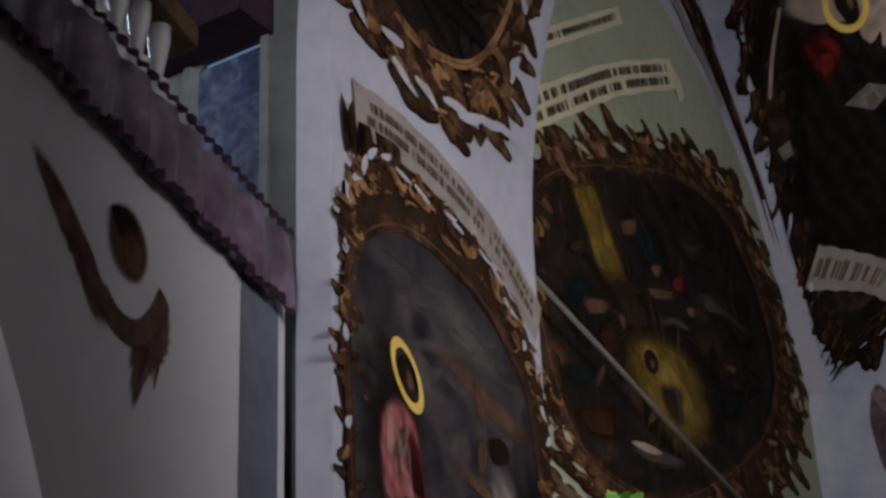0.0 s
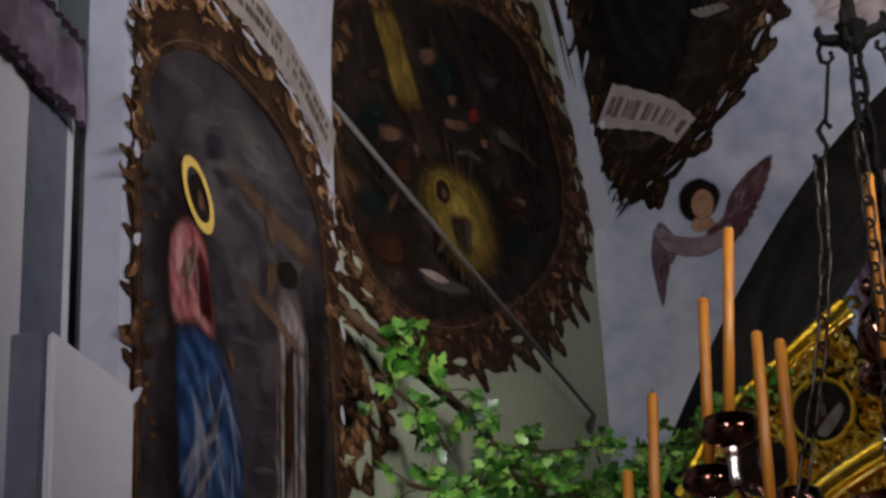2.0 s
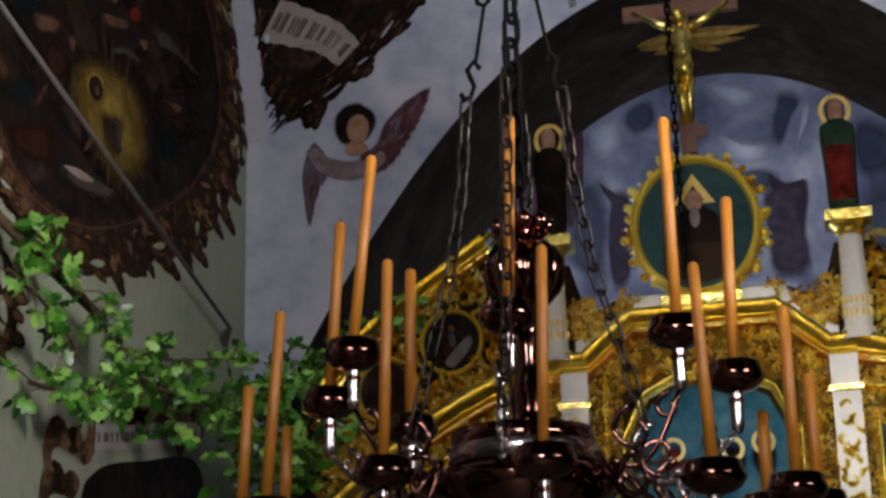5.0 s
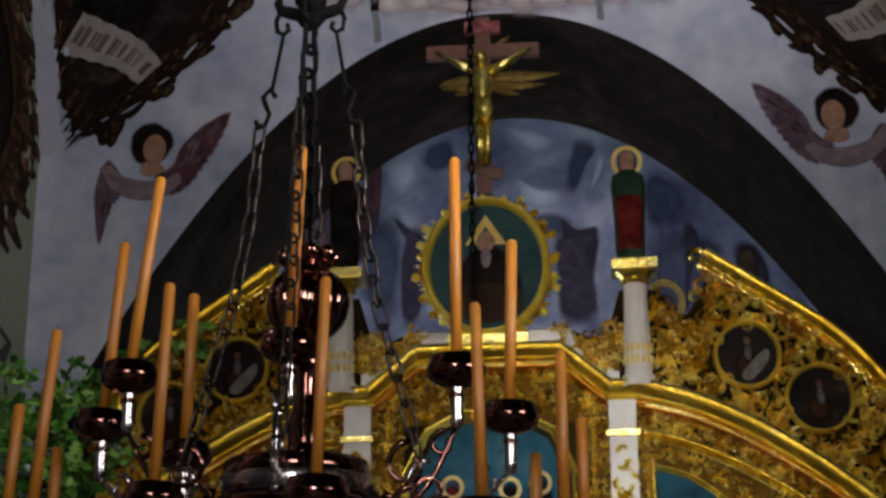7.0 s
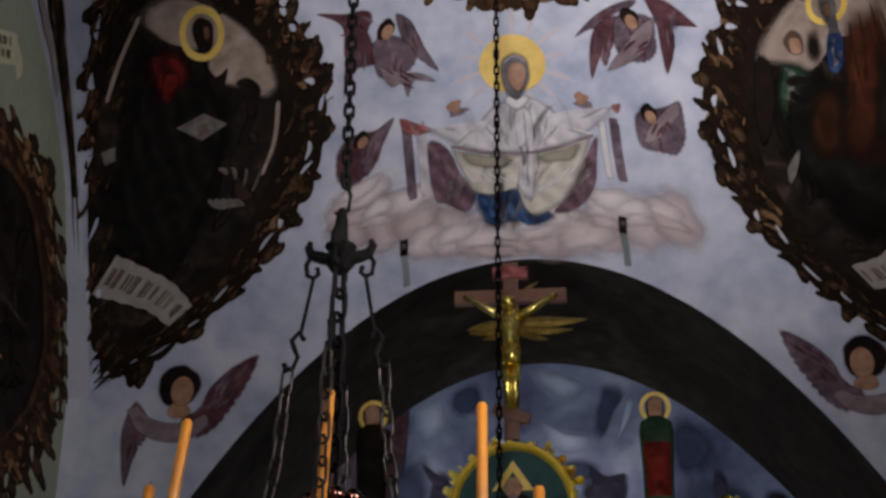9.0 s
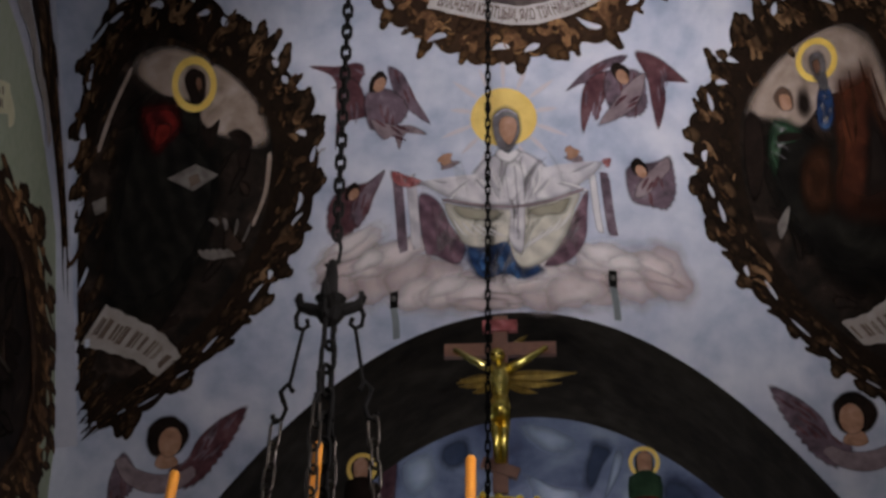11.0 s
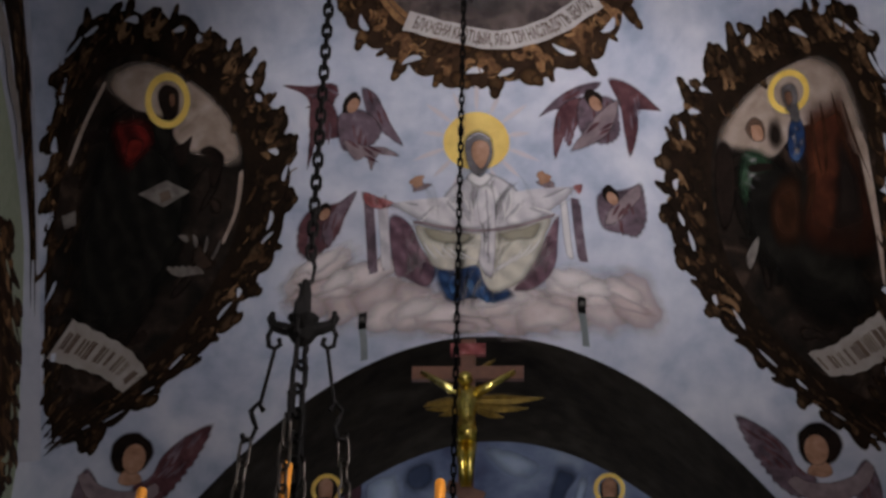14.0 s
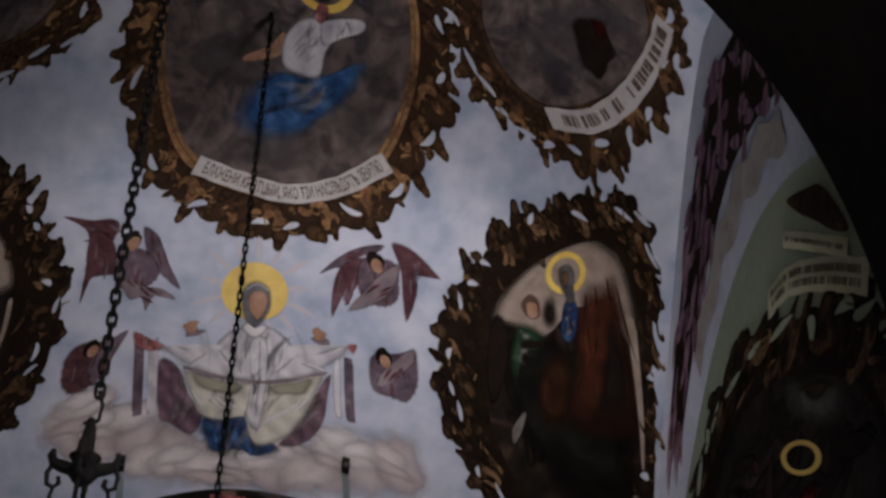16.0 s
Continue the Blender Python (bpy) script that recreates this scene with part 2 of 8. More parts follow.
LEAF = mat("fresh_green_leaf", [(0.014, 0.065, 0.006), (0.075, 0.27, 0.024), (0.30, 0.58, 0.11)], 6, 20, 0.3, island=0.6)
TWIG = mat("brown_twig_bark", [(0.06, 0.04, 0.025), (0.13, 0.09, 0.05)], 8, 30, 0.85)
WOOD = mat("red_brown_cross_wood", [(0.10, 0.04, 0.025), (0.20, 0.09, 0.05)], 4, 24, 0.5)
PURPLE = mat("mauve_satin_drape", [(0.06, 0.042, 0.06), (0.13, 0.095, 0.13), (0.24, 0.19, 0.25)], 5, 16, 0.3)
FRINGE = mat("dark_purple_fringe", [(0.02, 0.012, 0.02), (0.05, 0.03, 0.045)], 8, 30, 0.8)
WHITEPAINT = mat("glossy_white_balusters", [(0.36, 0.36, 0.37), (0.52, 0.52, 0.52)], 3, 14, 0.12, bump=0.05)
# Bluish daylight and streaky reflection are put into the pane's colour.
GLASS = mat("daylit_window_glass", [(0.03, 0.045, 0.085), (0.09, 0.12, 0.22), (0.24, 0.29, 0.40)], 5, 22, 0.12, bump=0.25, distort=1.5)


SKINDIM = mat("dim_ochre_patch", [(0.05, 0.026, 0.016), (0.11, 0.058, 0.035), (0.18, 0.10, 0.065)], 7, 16, 0.8, soft=0.5)
BEARD = mat("grey_painted_beard", [(0.035, 0.032, 0.032), (0.09, 0.085, 0.085), (0.18, 0.17, 0.17)], 7, 16, 0.8, soft=0.4)
RUSSET = mat("russet_painted_cloak", [(0.016, 0.006, 0.004), (0.055, 0.017, 0.009), (0.12, 0.036, 0.016)], 2.2, 8, 0.7, distort=1.5, soft=0.5)
REDLIGHT = mat("bright_red_folds", [(0.03, 0.004, 0.003), (0.11, 0.012, 0.009), (0.19, 0.03, 0.02)], 6, 14, 0.7, soft=0.4)
GREENCLOTH = mat("moss_green_painted_cloth", [(0.006, 0.014, 0.008), (0.02, 0.045, 0.024), (0.04, 0.075, 0.04)], 5, 12, 0.7, soft=0.5)
BOOKPAGE = mat("dim_grey_pages", [(0.06, 0.052, 0.045), (0.15, 0.135, 0.12), (0.22, 0.20, 0.18)], 6, 16, 0.8)
OCHREDIM = mat("dim_umber_strokes", [(0.0066, 0.00484, 0.00396), (0.0154, 0.011, 0.0088), (0.0352, 0.022, 0.0154)], 4, 14, 0.7, island=0.4, soft=0.7)
HOODGREY = mat("slate_painted_hood", [(0.06, 0.058, 0.062), (0.13, 0.125, 0.13), (0.22, 0.21, 0.21)], 5, 14, 0.8, soft=0.3)
RAYS = mat("faint_rosy_rays", [(0.52, 0.47, 0.49), (0.60, 0.54, 0.54)], 4, 12, 0.85, rim=(0.50, 0.51, 0.57))
CLOUDROSE = mat("rosy_cloud_shade", [(0.42, 0.33, 0.325), (0.52, 0.435, 0.42), (0.60, 0.53, 0.52)], 2.6, 8, 0.85, island=0.1, distort=1.2, soft=0.8)
CLOUDLIGHT = mat("pale_cloud_tops", [(0.72, 0.66, 0.64), (0.82, 0.78, 0.76)], 3, 10, 0.85, island=0.2, soft=0.95, cover=0.85)
VEILSHADE = mat("olive_veil_shade", [(0.24, 0.22, 0.16), (0.36, 0.34, 0.26)], 4, 12, 0.8, soft=0.7)
PIERSCENE = mat("dusky_stormy_painted_sky", [(0.010, 0.009, 0.012), (0.026, 0.022, 0.027), (0.050, 0.043, 0.044), (0.085, 0.072, 0.064)], 1.5, 6, 0.6, distort=1.8)
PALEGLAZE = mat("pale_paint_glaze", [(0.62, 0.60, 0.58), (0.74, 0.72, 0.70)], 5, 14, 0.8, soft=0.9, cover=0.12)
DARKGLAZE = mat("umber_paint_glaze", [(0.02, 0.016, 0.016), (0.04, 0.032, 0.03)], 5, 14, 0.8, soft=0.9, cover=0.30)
RAYGOLD = mat("dull_old_gilding", [(0.10, 0.065, 0.012), (0.22, 0.15, 0.03), (0.36, 0.25, 0.06)], 9, 30, 0.5, 0.6)
# The tone jump from curl to curl imitates glitter in the base colour.
CARVEGOLD = mat("burnished_carved_gilding", [(0.50, 0.26, 0.008), (0.95, 0.64, 0.03), (1.0, 0.88, 0.20)], 14, 40, 0.3, 0.2, 0.2, island=0.7)
# Pale gold for added facets: sparkle put into colour.
GLINT = mat("bright_gilt_glints", [(1.0, 0.82, 0.22), (1.0, 0.93, 0.45)], 10, 40, 0.25, 0.1, 0.1, coat=1.0)
RINGGOLD = mat("bright_gilt_moulding", [(0.80, 0.54, 0.04), (1.0, 0.76, 0.10)], 5, 30, 0.3, 0.3, 0.1)
UMBERSOFT = mat("soft_umber_shadow_paint", [(0.007, 0.005, 0.0045), (0.019, 0.013, 0.010)], 3, 10, 0.7, distort=1.5, soft=0.8)
SLATESOFT = mat("soft_slate_sky_paint", [(0.05, 0.05, 0.048), (0.09, 0.088, 0.08), (0.13, 0.125, 0.112)], 2.4, 8, 0.7, distort=1.5, soft=0.9)
RIDGE = mat("russet_hill_paint", [(0.05, 0.030, 0.020), (0.10, 0.060, 0.038), (0.16, 0.10, 0.065)], 4, 12, 0.7, distort=1.2, soft=0.6)
TEALCLOTH = mat("dark_teal_painted_cloth", [(0.004, 0.008, 0.0075), (0.008, 0.016, 0.015), (0.013, 0.026, 0.024)], 4, 12, 0.7, distort=1.5, soft=0.9, cover=0.8)
RUSTCLOTH = mat("dull_rust_painted_cloth", [(0.012, 0.005, 0.003), (0.03, 0.012, 0.006), (0.055, 0.022, 0.011)], 4, 12, 0.7, distort=1.5, soft=0.6)
PALEWING = mat("dim_pale_feather_strokes", [(0.035, 0.031, 0.025), (0.085, 0.075, 0.06)], 4, 14, 0.7, soft=0.5)
LEAFLIGHT = mat("tan_leaf_highlights", [(0.12, 0.065, 0.028), (0.22, 0.125, 0.055), (0.36, 0.22, 0.10)], 6, 22, 0.7, island=0.4, soft=0.6)
# The dark rim is shading put into each leaf's colour to round it.
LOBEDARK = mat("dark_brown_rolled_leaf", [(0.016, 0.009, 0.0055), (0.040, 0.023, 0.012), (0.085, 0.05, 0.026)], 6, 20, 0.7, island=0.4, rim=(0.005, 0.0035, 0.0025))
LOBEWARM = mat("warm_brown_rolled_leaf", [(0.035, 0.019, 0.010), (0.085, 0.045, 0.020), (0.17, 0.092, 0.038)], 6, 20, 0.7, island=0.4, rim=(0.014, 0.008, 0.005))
LEAFDIM = mat("dull_tan_leaf_highlights", [(0.07, 0.036, 0.016), (0.15, 0.08, 0.036), (0.25, 0.15, 0.075)], 6, 22, 0.7, island=0.4, soft=0.6)
WINGBROWN = mat("brown_painted_feathers", [(0.05, 0.030, 0.024), (0.10, 0.065, 0.052), (0.17, 0.12, 0.10)], 5, 15, 0.8, soft=0.3)
BROWNHEAD = mat("brown_painted_oval", [(0.045, 0.026, 0.018), (0.09, 0.055, 0.038), (0.13, 0.085, 0.06)], 6, 16, 0.8, soft=0.3)
APSELIGHT = mat("pale_blue_cloud_strokes", [(0.30, 0.35, 0.47), (0.50, 0.53, 0.62), (0.66, 0.67, 0.72)], 2, 8, 0.8, distort=1.5, soft=0.9)
APSEDARK = mat("dusky_violet_figures", [(0.022, 0.02, 0.032), (0.05, 0.042, 0.062), (0.085, 0.07, 0.095)], 2.5, 9, 0.8, distort=1.5, soft=0.35)
APSESLATE = mat("slate_blue_shadow_strokes", [(0.05, 0.06, 0.10), (0.10, 0.115, 0.17)], 2, 8, 0.8, distort=1.5, soft=0.7)
STEEL = mat("dark_worn_steel", [(0.03, 0.026, 0.022), (0.07, 0.06, 0.05)], 6, 24, 0.38, 1.0, 0.1)


# ---------------------------------------------------------------- builders
def thing(name, at, label, category, group="", kind=""):
    ob = new(name)
    ob.location = at
    ob.empty_display_size = 0.1
    return tagged(ob, label, category, group, kind)


def link_mesh(name, bm, material, smooth):
    me = bpy.data.meshes.new(name)
    bmesh.ops.recalc_face_normals(bm, faces=bm.faces[:])
    bm.to_mesh(me)
    bm.free()
    me.materials.append(material)
    if smooth:
        me.shade_smooth()
    return new(name, me)


def adopt(ob, parent):
    ob.parent = parent
    if parent.type == "EMPTY":
        ob.matrix_parent_inverse = Matrix.Translation(-parent.location)


def part(name, bm, material, parent, label="", smooth=False, kind=""):
    ob = link_mesh(name, bm, material, smooth)
    adopt(ob, parent)
    return tagged(ob, label, "", "", kind)


def setting(name, bm, material, label, category, smooth=False):
    return tagged(link_mesh(name, bm, material, smooth), label, category, "", "structure")


def box(bm, lo, hi):
    vs = [bm.verts.new((x, y, z)) for x in (lo[0], hi[0]) for y in (lo[1], hi[1]) for z in (lo[2], hi[2])]
    for f in ((0, 1, 3, 2), (4, 6, 7, 5), (0, 4, 5, 1), (2, 3, 7, 6), (0, 2, 6, 4), (1, 5, 7, 3)):
        bm.faces.new([vs[i] for i in f])
    return bm


def sheet(bm, grid):
    """Faces over rows of points."""
    vs = [[bm.verts.new(p) for p in row] for row in grid]
    for a, b in zip(vs, vs[1:]):
        for i in range(len(a) - 1):
            bm.faces.new((a[i], a[i + 1], b[i + 1], b[i]))
    return bm


def tube(bm, path, radius, sides=6, closed=False):
    """A round bar along a path; radius is a number or one for each point."""
    pts = [Vector(p) for p in path]
    n = len(pts)
    rings, up = [], Vector((0.13, 0.31, 0.94))
    for i, p in enumerate(pts):
        d = (pts[(i + 1) % n] - pts[i - 1]) if closed else (pts[min(i + 1, n - 1)] - pts[max(i - 1, 0)])
        d.normalize()
        s = d.cross(up)
        if s.length < 0.05:
            s = d.cross(Vector((1, 0.2, 0)))
        s.normalize()
        t = s.cross(d)
        r = radius[i] if isinstance(radius, (list, tuple)) else radius
        rings.append([bm.verts.new(p + r * (math.cos(a) * s + math.sin(a) * t)) for a in (2 * math.pi * k / sides for k in range(sides))])
    pairs = list(zip(rings, rings[1:])) + ([(rings[-1], rings[0])] if closed else [])
    for a, b in pairs:
        for k in range(sides):
            bm.faces.new((a[k], a[(k + 1) % sides], b[(k + 1) % sides], b[k]))
    if not closed:
        bm.faces.new(rings[0][::-1])
        bm.faces.new(rings[-1])
    return bm


def lathe(bm, at, profile, sides=20):
    """A turned body: (radius, height) pairs round an upright axis."""
    return sheet(bm, [[(at[0] + r * math.cos(a), at[1] + r * math.sin(a), at[2] + z) for a in (2 * math.pi * k / sides for k in range(sides + 1))]
                      for r, z in profile])


def closed_curve(ctrl, n=8):
    """A smooth closed outline through a few corners."""
    out, m = [], len(ctrl)
    for i in range(m):
        p0, p1, p2, p3 = (Vector(ctrl[(i + k) % m]).to_2d() for k in (-1, 0, 1, 2))
        for k in range(n):
            t = k / n
            out.append(0.5 * (2 * p1 + (p2 - p0) * t + (2 * p0 - 5 * p1 + 4 * p2 - p3) * t * t + (3 * p1 - p0 - 3 * p2 + p3) * t ** 3))
    return out


def open_curve(ctrl, n=6):
    c = [Vector(p).to_2d() for p in ctrl]
    c = [2 * c[0] - c[1]] + c + [2 * c[-1] - c[-2]]
    out = []
    for i in range(1, len(c) - 2):
        p0, p1, p2, p3 = c[i - 1:i + 3]
        for k in range(n):
            t = k / n
            out.append(0.5 * (2 * p1 + (p2 - p0) * t + (2 * p0 - 5 * p1 + 4 * p2 - p3) * t * t + (3 * p1 - p0 - 3 * p2 + p3) * t ** 3))
    return out + [c[-2]]


def ellipse(cx, cy, a, b, turn=0.0, n=36, wobble=0.0, seed=0):
    rnd = random.Random(seed)
    ph = [rnd.uniform(0, 6.28) for _ in range(3)]
    out = []
    for k in range(n):
        t = 2 * math.pi * k / n
        w = 1 + wobble * (math.sin(3 * t + ph[0]) + 0.7 * math.sin(5 * t + ph[1]) + 0.5 * math.sin(9 * t + ph[2]))
        x, y = a * w * math.cos(t), b * w * math.sin(t)
        c, s = math.cos(turn), math.sin(turn)
        out.append(Vector((cx + x * c - y * s, cy + x * s + y * c)))
    return out


def fill(bm, surface, outline, off, rings=4):
    """A painted patch on a surface, out to an outline."""
    c = sum((Vector(p) for p in outline), Vector((0, 0))) / len(outline)
    edge = bm.verts.layers.float.get("edge") or bm.verts.layers.float.new("edge")
    grid = []
    for k in range(1, rings + 1):
        t = k / rings
        grid.append([bm.verts.new(surface(*(c + (Vector(p) - c) * t), off)) for p in outline])
        for v in grid[-1]:
            v[edge] = t
    mid = bm.verts.new(surface(c.x, c.y, off))
    n = len(outline)
    for i in range(n):
        bm.faces.new((mid, grid[0][i], grid[0][(i + 1) % n]))
        for a, b in zip(grid, grid[1:]):
            bm.faces.new((a[i], b[i], b[(i + 1) % n], a[(i + 1) % n]))
    return bm


def band(bm, surface, inner, outer, off, rows=3):
    """A painted ring between two outlines with as many points."""
    n = len(inner)
    vs = [[bm.verts.new(surface(*(inner[i] + (outer[i] - inner[i]) * k / rows), off)) for i in range(n)] for k in range(rows + 1)]
    for a, b in zip(vs, vs[1:]):
        for i in range(n):
            bm.faces.new((a[i], a[(i + 1) % n], b[(i + 1) % n], b[i]))
    return bm


def ribbon(bm, surface, path, widths, off, ridge=0.0):
    """A strip along a path; ridge lifts its middle into a low relief."""
    n = len(path)
    rows = []
    for i, p in enumerate(path):
        d = path[min(i + 1, n - 1)] - path[max(i - 1, 0)]
        if d.length < 1e-9:
            d = Vector((1, 0))
        d.normalize()
        s = Vector((-d.y, d.x)) * 0.5 * (widths[i] if isinstance(widths, (list, tuple)) else widths)
        rows.append([surface(*(p - s), off), surface(*p, off + ridge), surface(*(p + s), off)])
    edge = bm.verts.layers.float.get("edge") or bm.verts.layers.float.new("edge")
    vs = [[bm.verts.new(q) for q in row] for row in rows]
    for i, row in enumerate(vs):
        row[0][edge] = row[2][edge] = 1.0
        row[1][edge] = 0.8 if i in (0, n - 1) else 0.0
    for a, b in zip(vs, vs[1:]):
        for i in (0, 1):
            bm.faces.new((a[i], a[i + 1], b[i + 1], b[i]))
    return bm


def curl(bm, surface, at, turn, size, off, flip=1, ridge=0.0, steps=9, fat=1.0):
    """An acanthus curl: a tapering stroke that rolls up at its end."""
    path, widths = [], []
    for k in range(steps + 1):
        t = k / steps
        a = turn + flip * (4.4 * t ** 1.5)
        r = size * (1 - 0.75 * t)
        path.append(Vector((at[0] + r * math.cos(a) - size * math.cos(turn), at[1] + r * math.sin(a) - size * math.sin(turn))))
        widths.append(fat * size * (0.12 + 0.75 * math.sin(math.pi * min(1, t * 1.05 + 0.08)) ** 0.8) * (1 - 0.35 * t))
    return ribbon(bm, surface, path, widths, off, ridge)


def leaf_stroke(bm, surface, at, turn, length, width, off, bend=0.4, ridge=0.0):
    path, widths = [], []
    p, a = Vector(at), turn
    for k in range(6):
        t = k / 5
        path.append(p.copy())
        widths.append(width * math.sin(math.pi * (0.12 + 0.86 * t)) + 0.002)
        p = p + Vector((math.cos(a), math.sin(a))) * length / 5
        a += bend / 5
    return ribbon(bm, surface, path, widths, off, ridge)


def ornament(bm, surface, inner, outer, count, size, off, seed, ridge=0.0):
    """Carved-looking foliage between two outlines: large rolled leaves along the outer edge, smaller curls and veins inside."""
    rnd = random.Random(seed)
    n = len(inner)
    edge = max(12, count // 5)
    for j in range(edge):
        i = int(j * n / edge) % n
        out = (outer[i] - inner[i])
        s = size * rnd.uniform(0.85, 1.2)
        a = math.atan2(out.y, out.x)
        f = 1 if j % 2 else -1
        curl(bm, surface, outer[i] - out.normalized() * s * 0.02, a + f * 0.8, s * 0.38, off + rnd.random() * 0.003, f, ridge, 10)
        curl(bm, surface, outer[i] - out * 0.30, a - f * 0.9, s * 0.42, off + 0.003 + rnd.random() * 0.003, -f, ridge, 9)
    for j in range(count // 2):
        i = int(j * 2 * n / count + rnd.random() * 2) % n
        i2 = (i + 1) % n
        p = inner[i].lerp(outer[i], 0.06 + 0.7 * rnd.random())
        along = outer[i2] - outer[i]
        s = size * rnd.uniform(0.4, 0.9)
        if rnd.random() < 0.55:
            curl(bm, surface, p, rnd.uniform(0, 6.28), s * 0.4, off + 0.005 + rnd.random() * 0.003, rnd.choice((-1, 1)), ridge)
        else:
            leaf_stroke(bm, surface, p, math.atan2(along.y, along.x) + rnd.choice((0, math.pi)) + rnd.uniform(-0.5, 0.5), s * 0.9, s * 0.22,
                        off + 0.005 + rnd.random() * 0.003, rnd.uniform(-2.0, 2.0), ridge)
    return bm


def strokes(bm, surface, outline, count, length, width, direction, off, seed, spread=0.25, bend=0.3, reach=0.82):
    """Brush strokes scattered inside an outline."""
    rnd = random.Random(seed)
    c = sum((Vector(p) for p in outline), Vector((0, 0))) / len(outline)
    for k in range(count):
        p = c.lerp(Vector(outline[rnd.randrange(len(outline))]), reach * rnd.random() ** 0.6)
        a = direction + rnd.gauss(0, spread)
        n = length * rnd.uniform(0.5, 1.2)
        leaf_stroke(bm, surface, p - Vector((math.cos(a), math.sin(a))) * n / 2, a, n, width * rnd.uniform(0.5, 1.2), off + 0.0015 * rnd.random(), rnd.uniform(-bend, bend))
    return bm


def scalloped(outline, depth, teeth, seed=0):
    """An outline with a lively leafy edge."""
    rnd = random.Random(seed)
    c = sum((Vector(p) for p in outline), Vector((0, 0))) / len(outline)
    n = len(outline)
    ph = rnd.uniform(0, 3)
    lobes = [rnd.uniform(0.3, 1.5) for _ in range(teeth + 8)]
    depth_at = lambda i: depth * lobes[int(teeth * i / n + ph / math.pi)]
    return [p + (p - c).normalized() * depth_at(i) * (abs(math.sin(teeth * math.pi * i / n + ph)) ** 0.6 * (1.0 + 0.35 * math.sin(0.37 * teeth * math.pi * i / n)) - 0.45 + 0.25 * math.sin(0.51 * teeth * math.pi * i / n)) for i, p in enumerate(outline)]


def lettering(bm, surface, path, height, off, rows=1, seed=0, fillness=0.8):
    """Unreadable writing: short upright bars along a path."""
    rnd = random.Random(seed)
    seg = [(path[i + 1] - path[i]).length for i in range(len(path) - 1)]
    total = sum(seg)
    for r in range(rows):
        s = 0.05 * total
        side = (r - (rows - 1) / 2) * height * 1.45
        while s < 0.95 * total:
            w = height * rnd.uniform(0.18, 0.6)
            if rnd.random() < fillness:
                d, i = s, 0
                while i < len(seg) - 1 and d > seg[i]:
                    d -= seg[i]
                    i += 1
                u = (path[i + 1] - path[i]).normalized()
                v = Vector((-u.y, u.x))
                c = path[i] + u * d + v * side
                h = height * rnd.uniform(0.4, 0.5)
                q = [c - u * w / 2 - v * h, c + u * w / 2 - v * h, c + u * w / 2 + v * h, c - u * w / 2 + v * h]
                bm.faces.new([bm.verts.new(surface(*p, off)) for p in q])
            s += w + height * rnd.uniform(0.08, 0.22)
    return bm

# ---------------------------------------------------------------- the bay's geometry
YE, YW, YC = 13.0, 7.0, 10.0          # east and west faces of the bay, its middle
HW, HB = 3.57, 3.0                    # half its width and half its depth
QUARTER = 6.38                        # length of the vault's curve from wall to crown


def side_arch(y):
    return 11.0 - (4.0 if y > YC else 1.2) * min(1, abs((y - YC) / HB)) ** 1.5


def vault_point(x, q):
    u = x / HW
    if q < 0:
        return Vector((x, YE, 8.3 - 1.3 * u * u + q))
    th = q / QUARTER * math.pi / 2
    y = YC + HB * math.cos(th)
    crown = 8.3 + 4.7 * math.sin(th) if y >= YC else 13.0 - 2.6 * ((y - YC) / HB) ** 2
    return Vector((x, y, (1 - u * u) * crown + u * u * side_arch(y)))


def on_vault(x, q, off=0.0):
    """A point on the east wall and the vault above it: metres across, metres up along the surface."""
    p = vault_point(x, q)
    if not off:
        return p
    e = 0.02
    nrm = (vault_point(x + e, q) - vault_point(x - e, q)).cross(vault_point(x, q + e) - vault_point(x, q - e)).normalized()
    if nrm.y > 0 and q < 3 or nrm.z > 0.2:
        nrm = -nrm
    return p + nrm * off


def east_arch(x):
    return 8.13 - 0.265 * (x - 0.15) ** 2


NX = -3.77                            # face of the recessed north wall at its east end
on_north = lambda y, z, off=0.0: Vector((NX + 0.0875 * (YE - y) + off, y, z))
on_south = lambda y, z, off=0.0: Vector((-NX - off, y, z))
PX = -3.05                            # face of the north-west pier
on_gallery = lambda y, z, off=0.0: Vector((-2.9 + 0.277 * (4.54 - y) + off, y, z))


def inner_arch(side, y):
    return min(side_arch(y) - 0.02, (9.35 if side < 0 else 8.95) - 0.17 * (y - YC) ** 2)


def west_arch(a):
    """The west arch's profile by angle: 0 at the south springing, pi at the north one."""
    return 0.27 + 3.32 * math.cos(a), 5.6 + 4.2 * math.sin(a)


def on_pier(y, z, off=0.0):
    lean = 0.14 * (YW - y)
    if z <= 5.6:
        return Vector((PX + lean + off, y, z))
    a = math.pi - (z - 5.6) / 4.0
    x, zz = west_arch(a)
    nrm = Vector((-math.cos(a) / 3.32, 0, -math.sin(a) / 4.2)).normalized()
    return Vector((x + lean, y, zz)) + nrm * off


# ---------------------------------------------------------------- structure
setting("floor", box(bmesh.new(), (-7, -7, -0.2), (7, 20, 0)), FLOOR, "worn stone church floor", "floor")

bm = bmesh.new()
xs = [-HW + 2 * HW * i / 56 for i in range(57)]
sheet(bm, [[vault_point(x, 2 * QUARTER * k / 96) for x in xs] for k in range(97)])
setting("ceiling", bm, SKYPLASTER, "pale blue painted vault over the central bay", "vault", True)

# east wall: a screen of plaster pierced by the altar arch
bm = bmesh.new()
cols = sorted(set([-4.2, -HW] + [-3.4 + 6.8 * i / 68 for i in range(69)] + [HW, 4.2]))
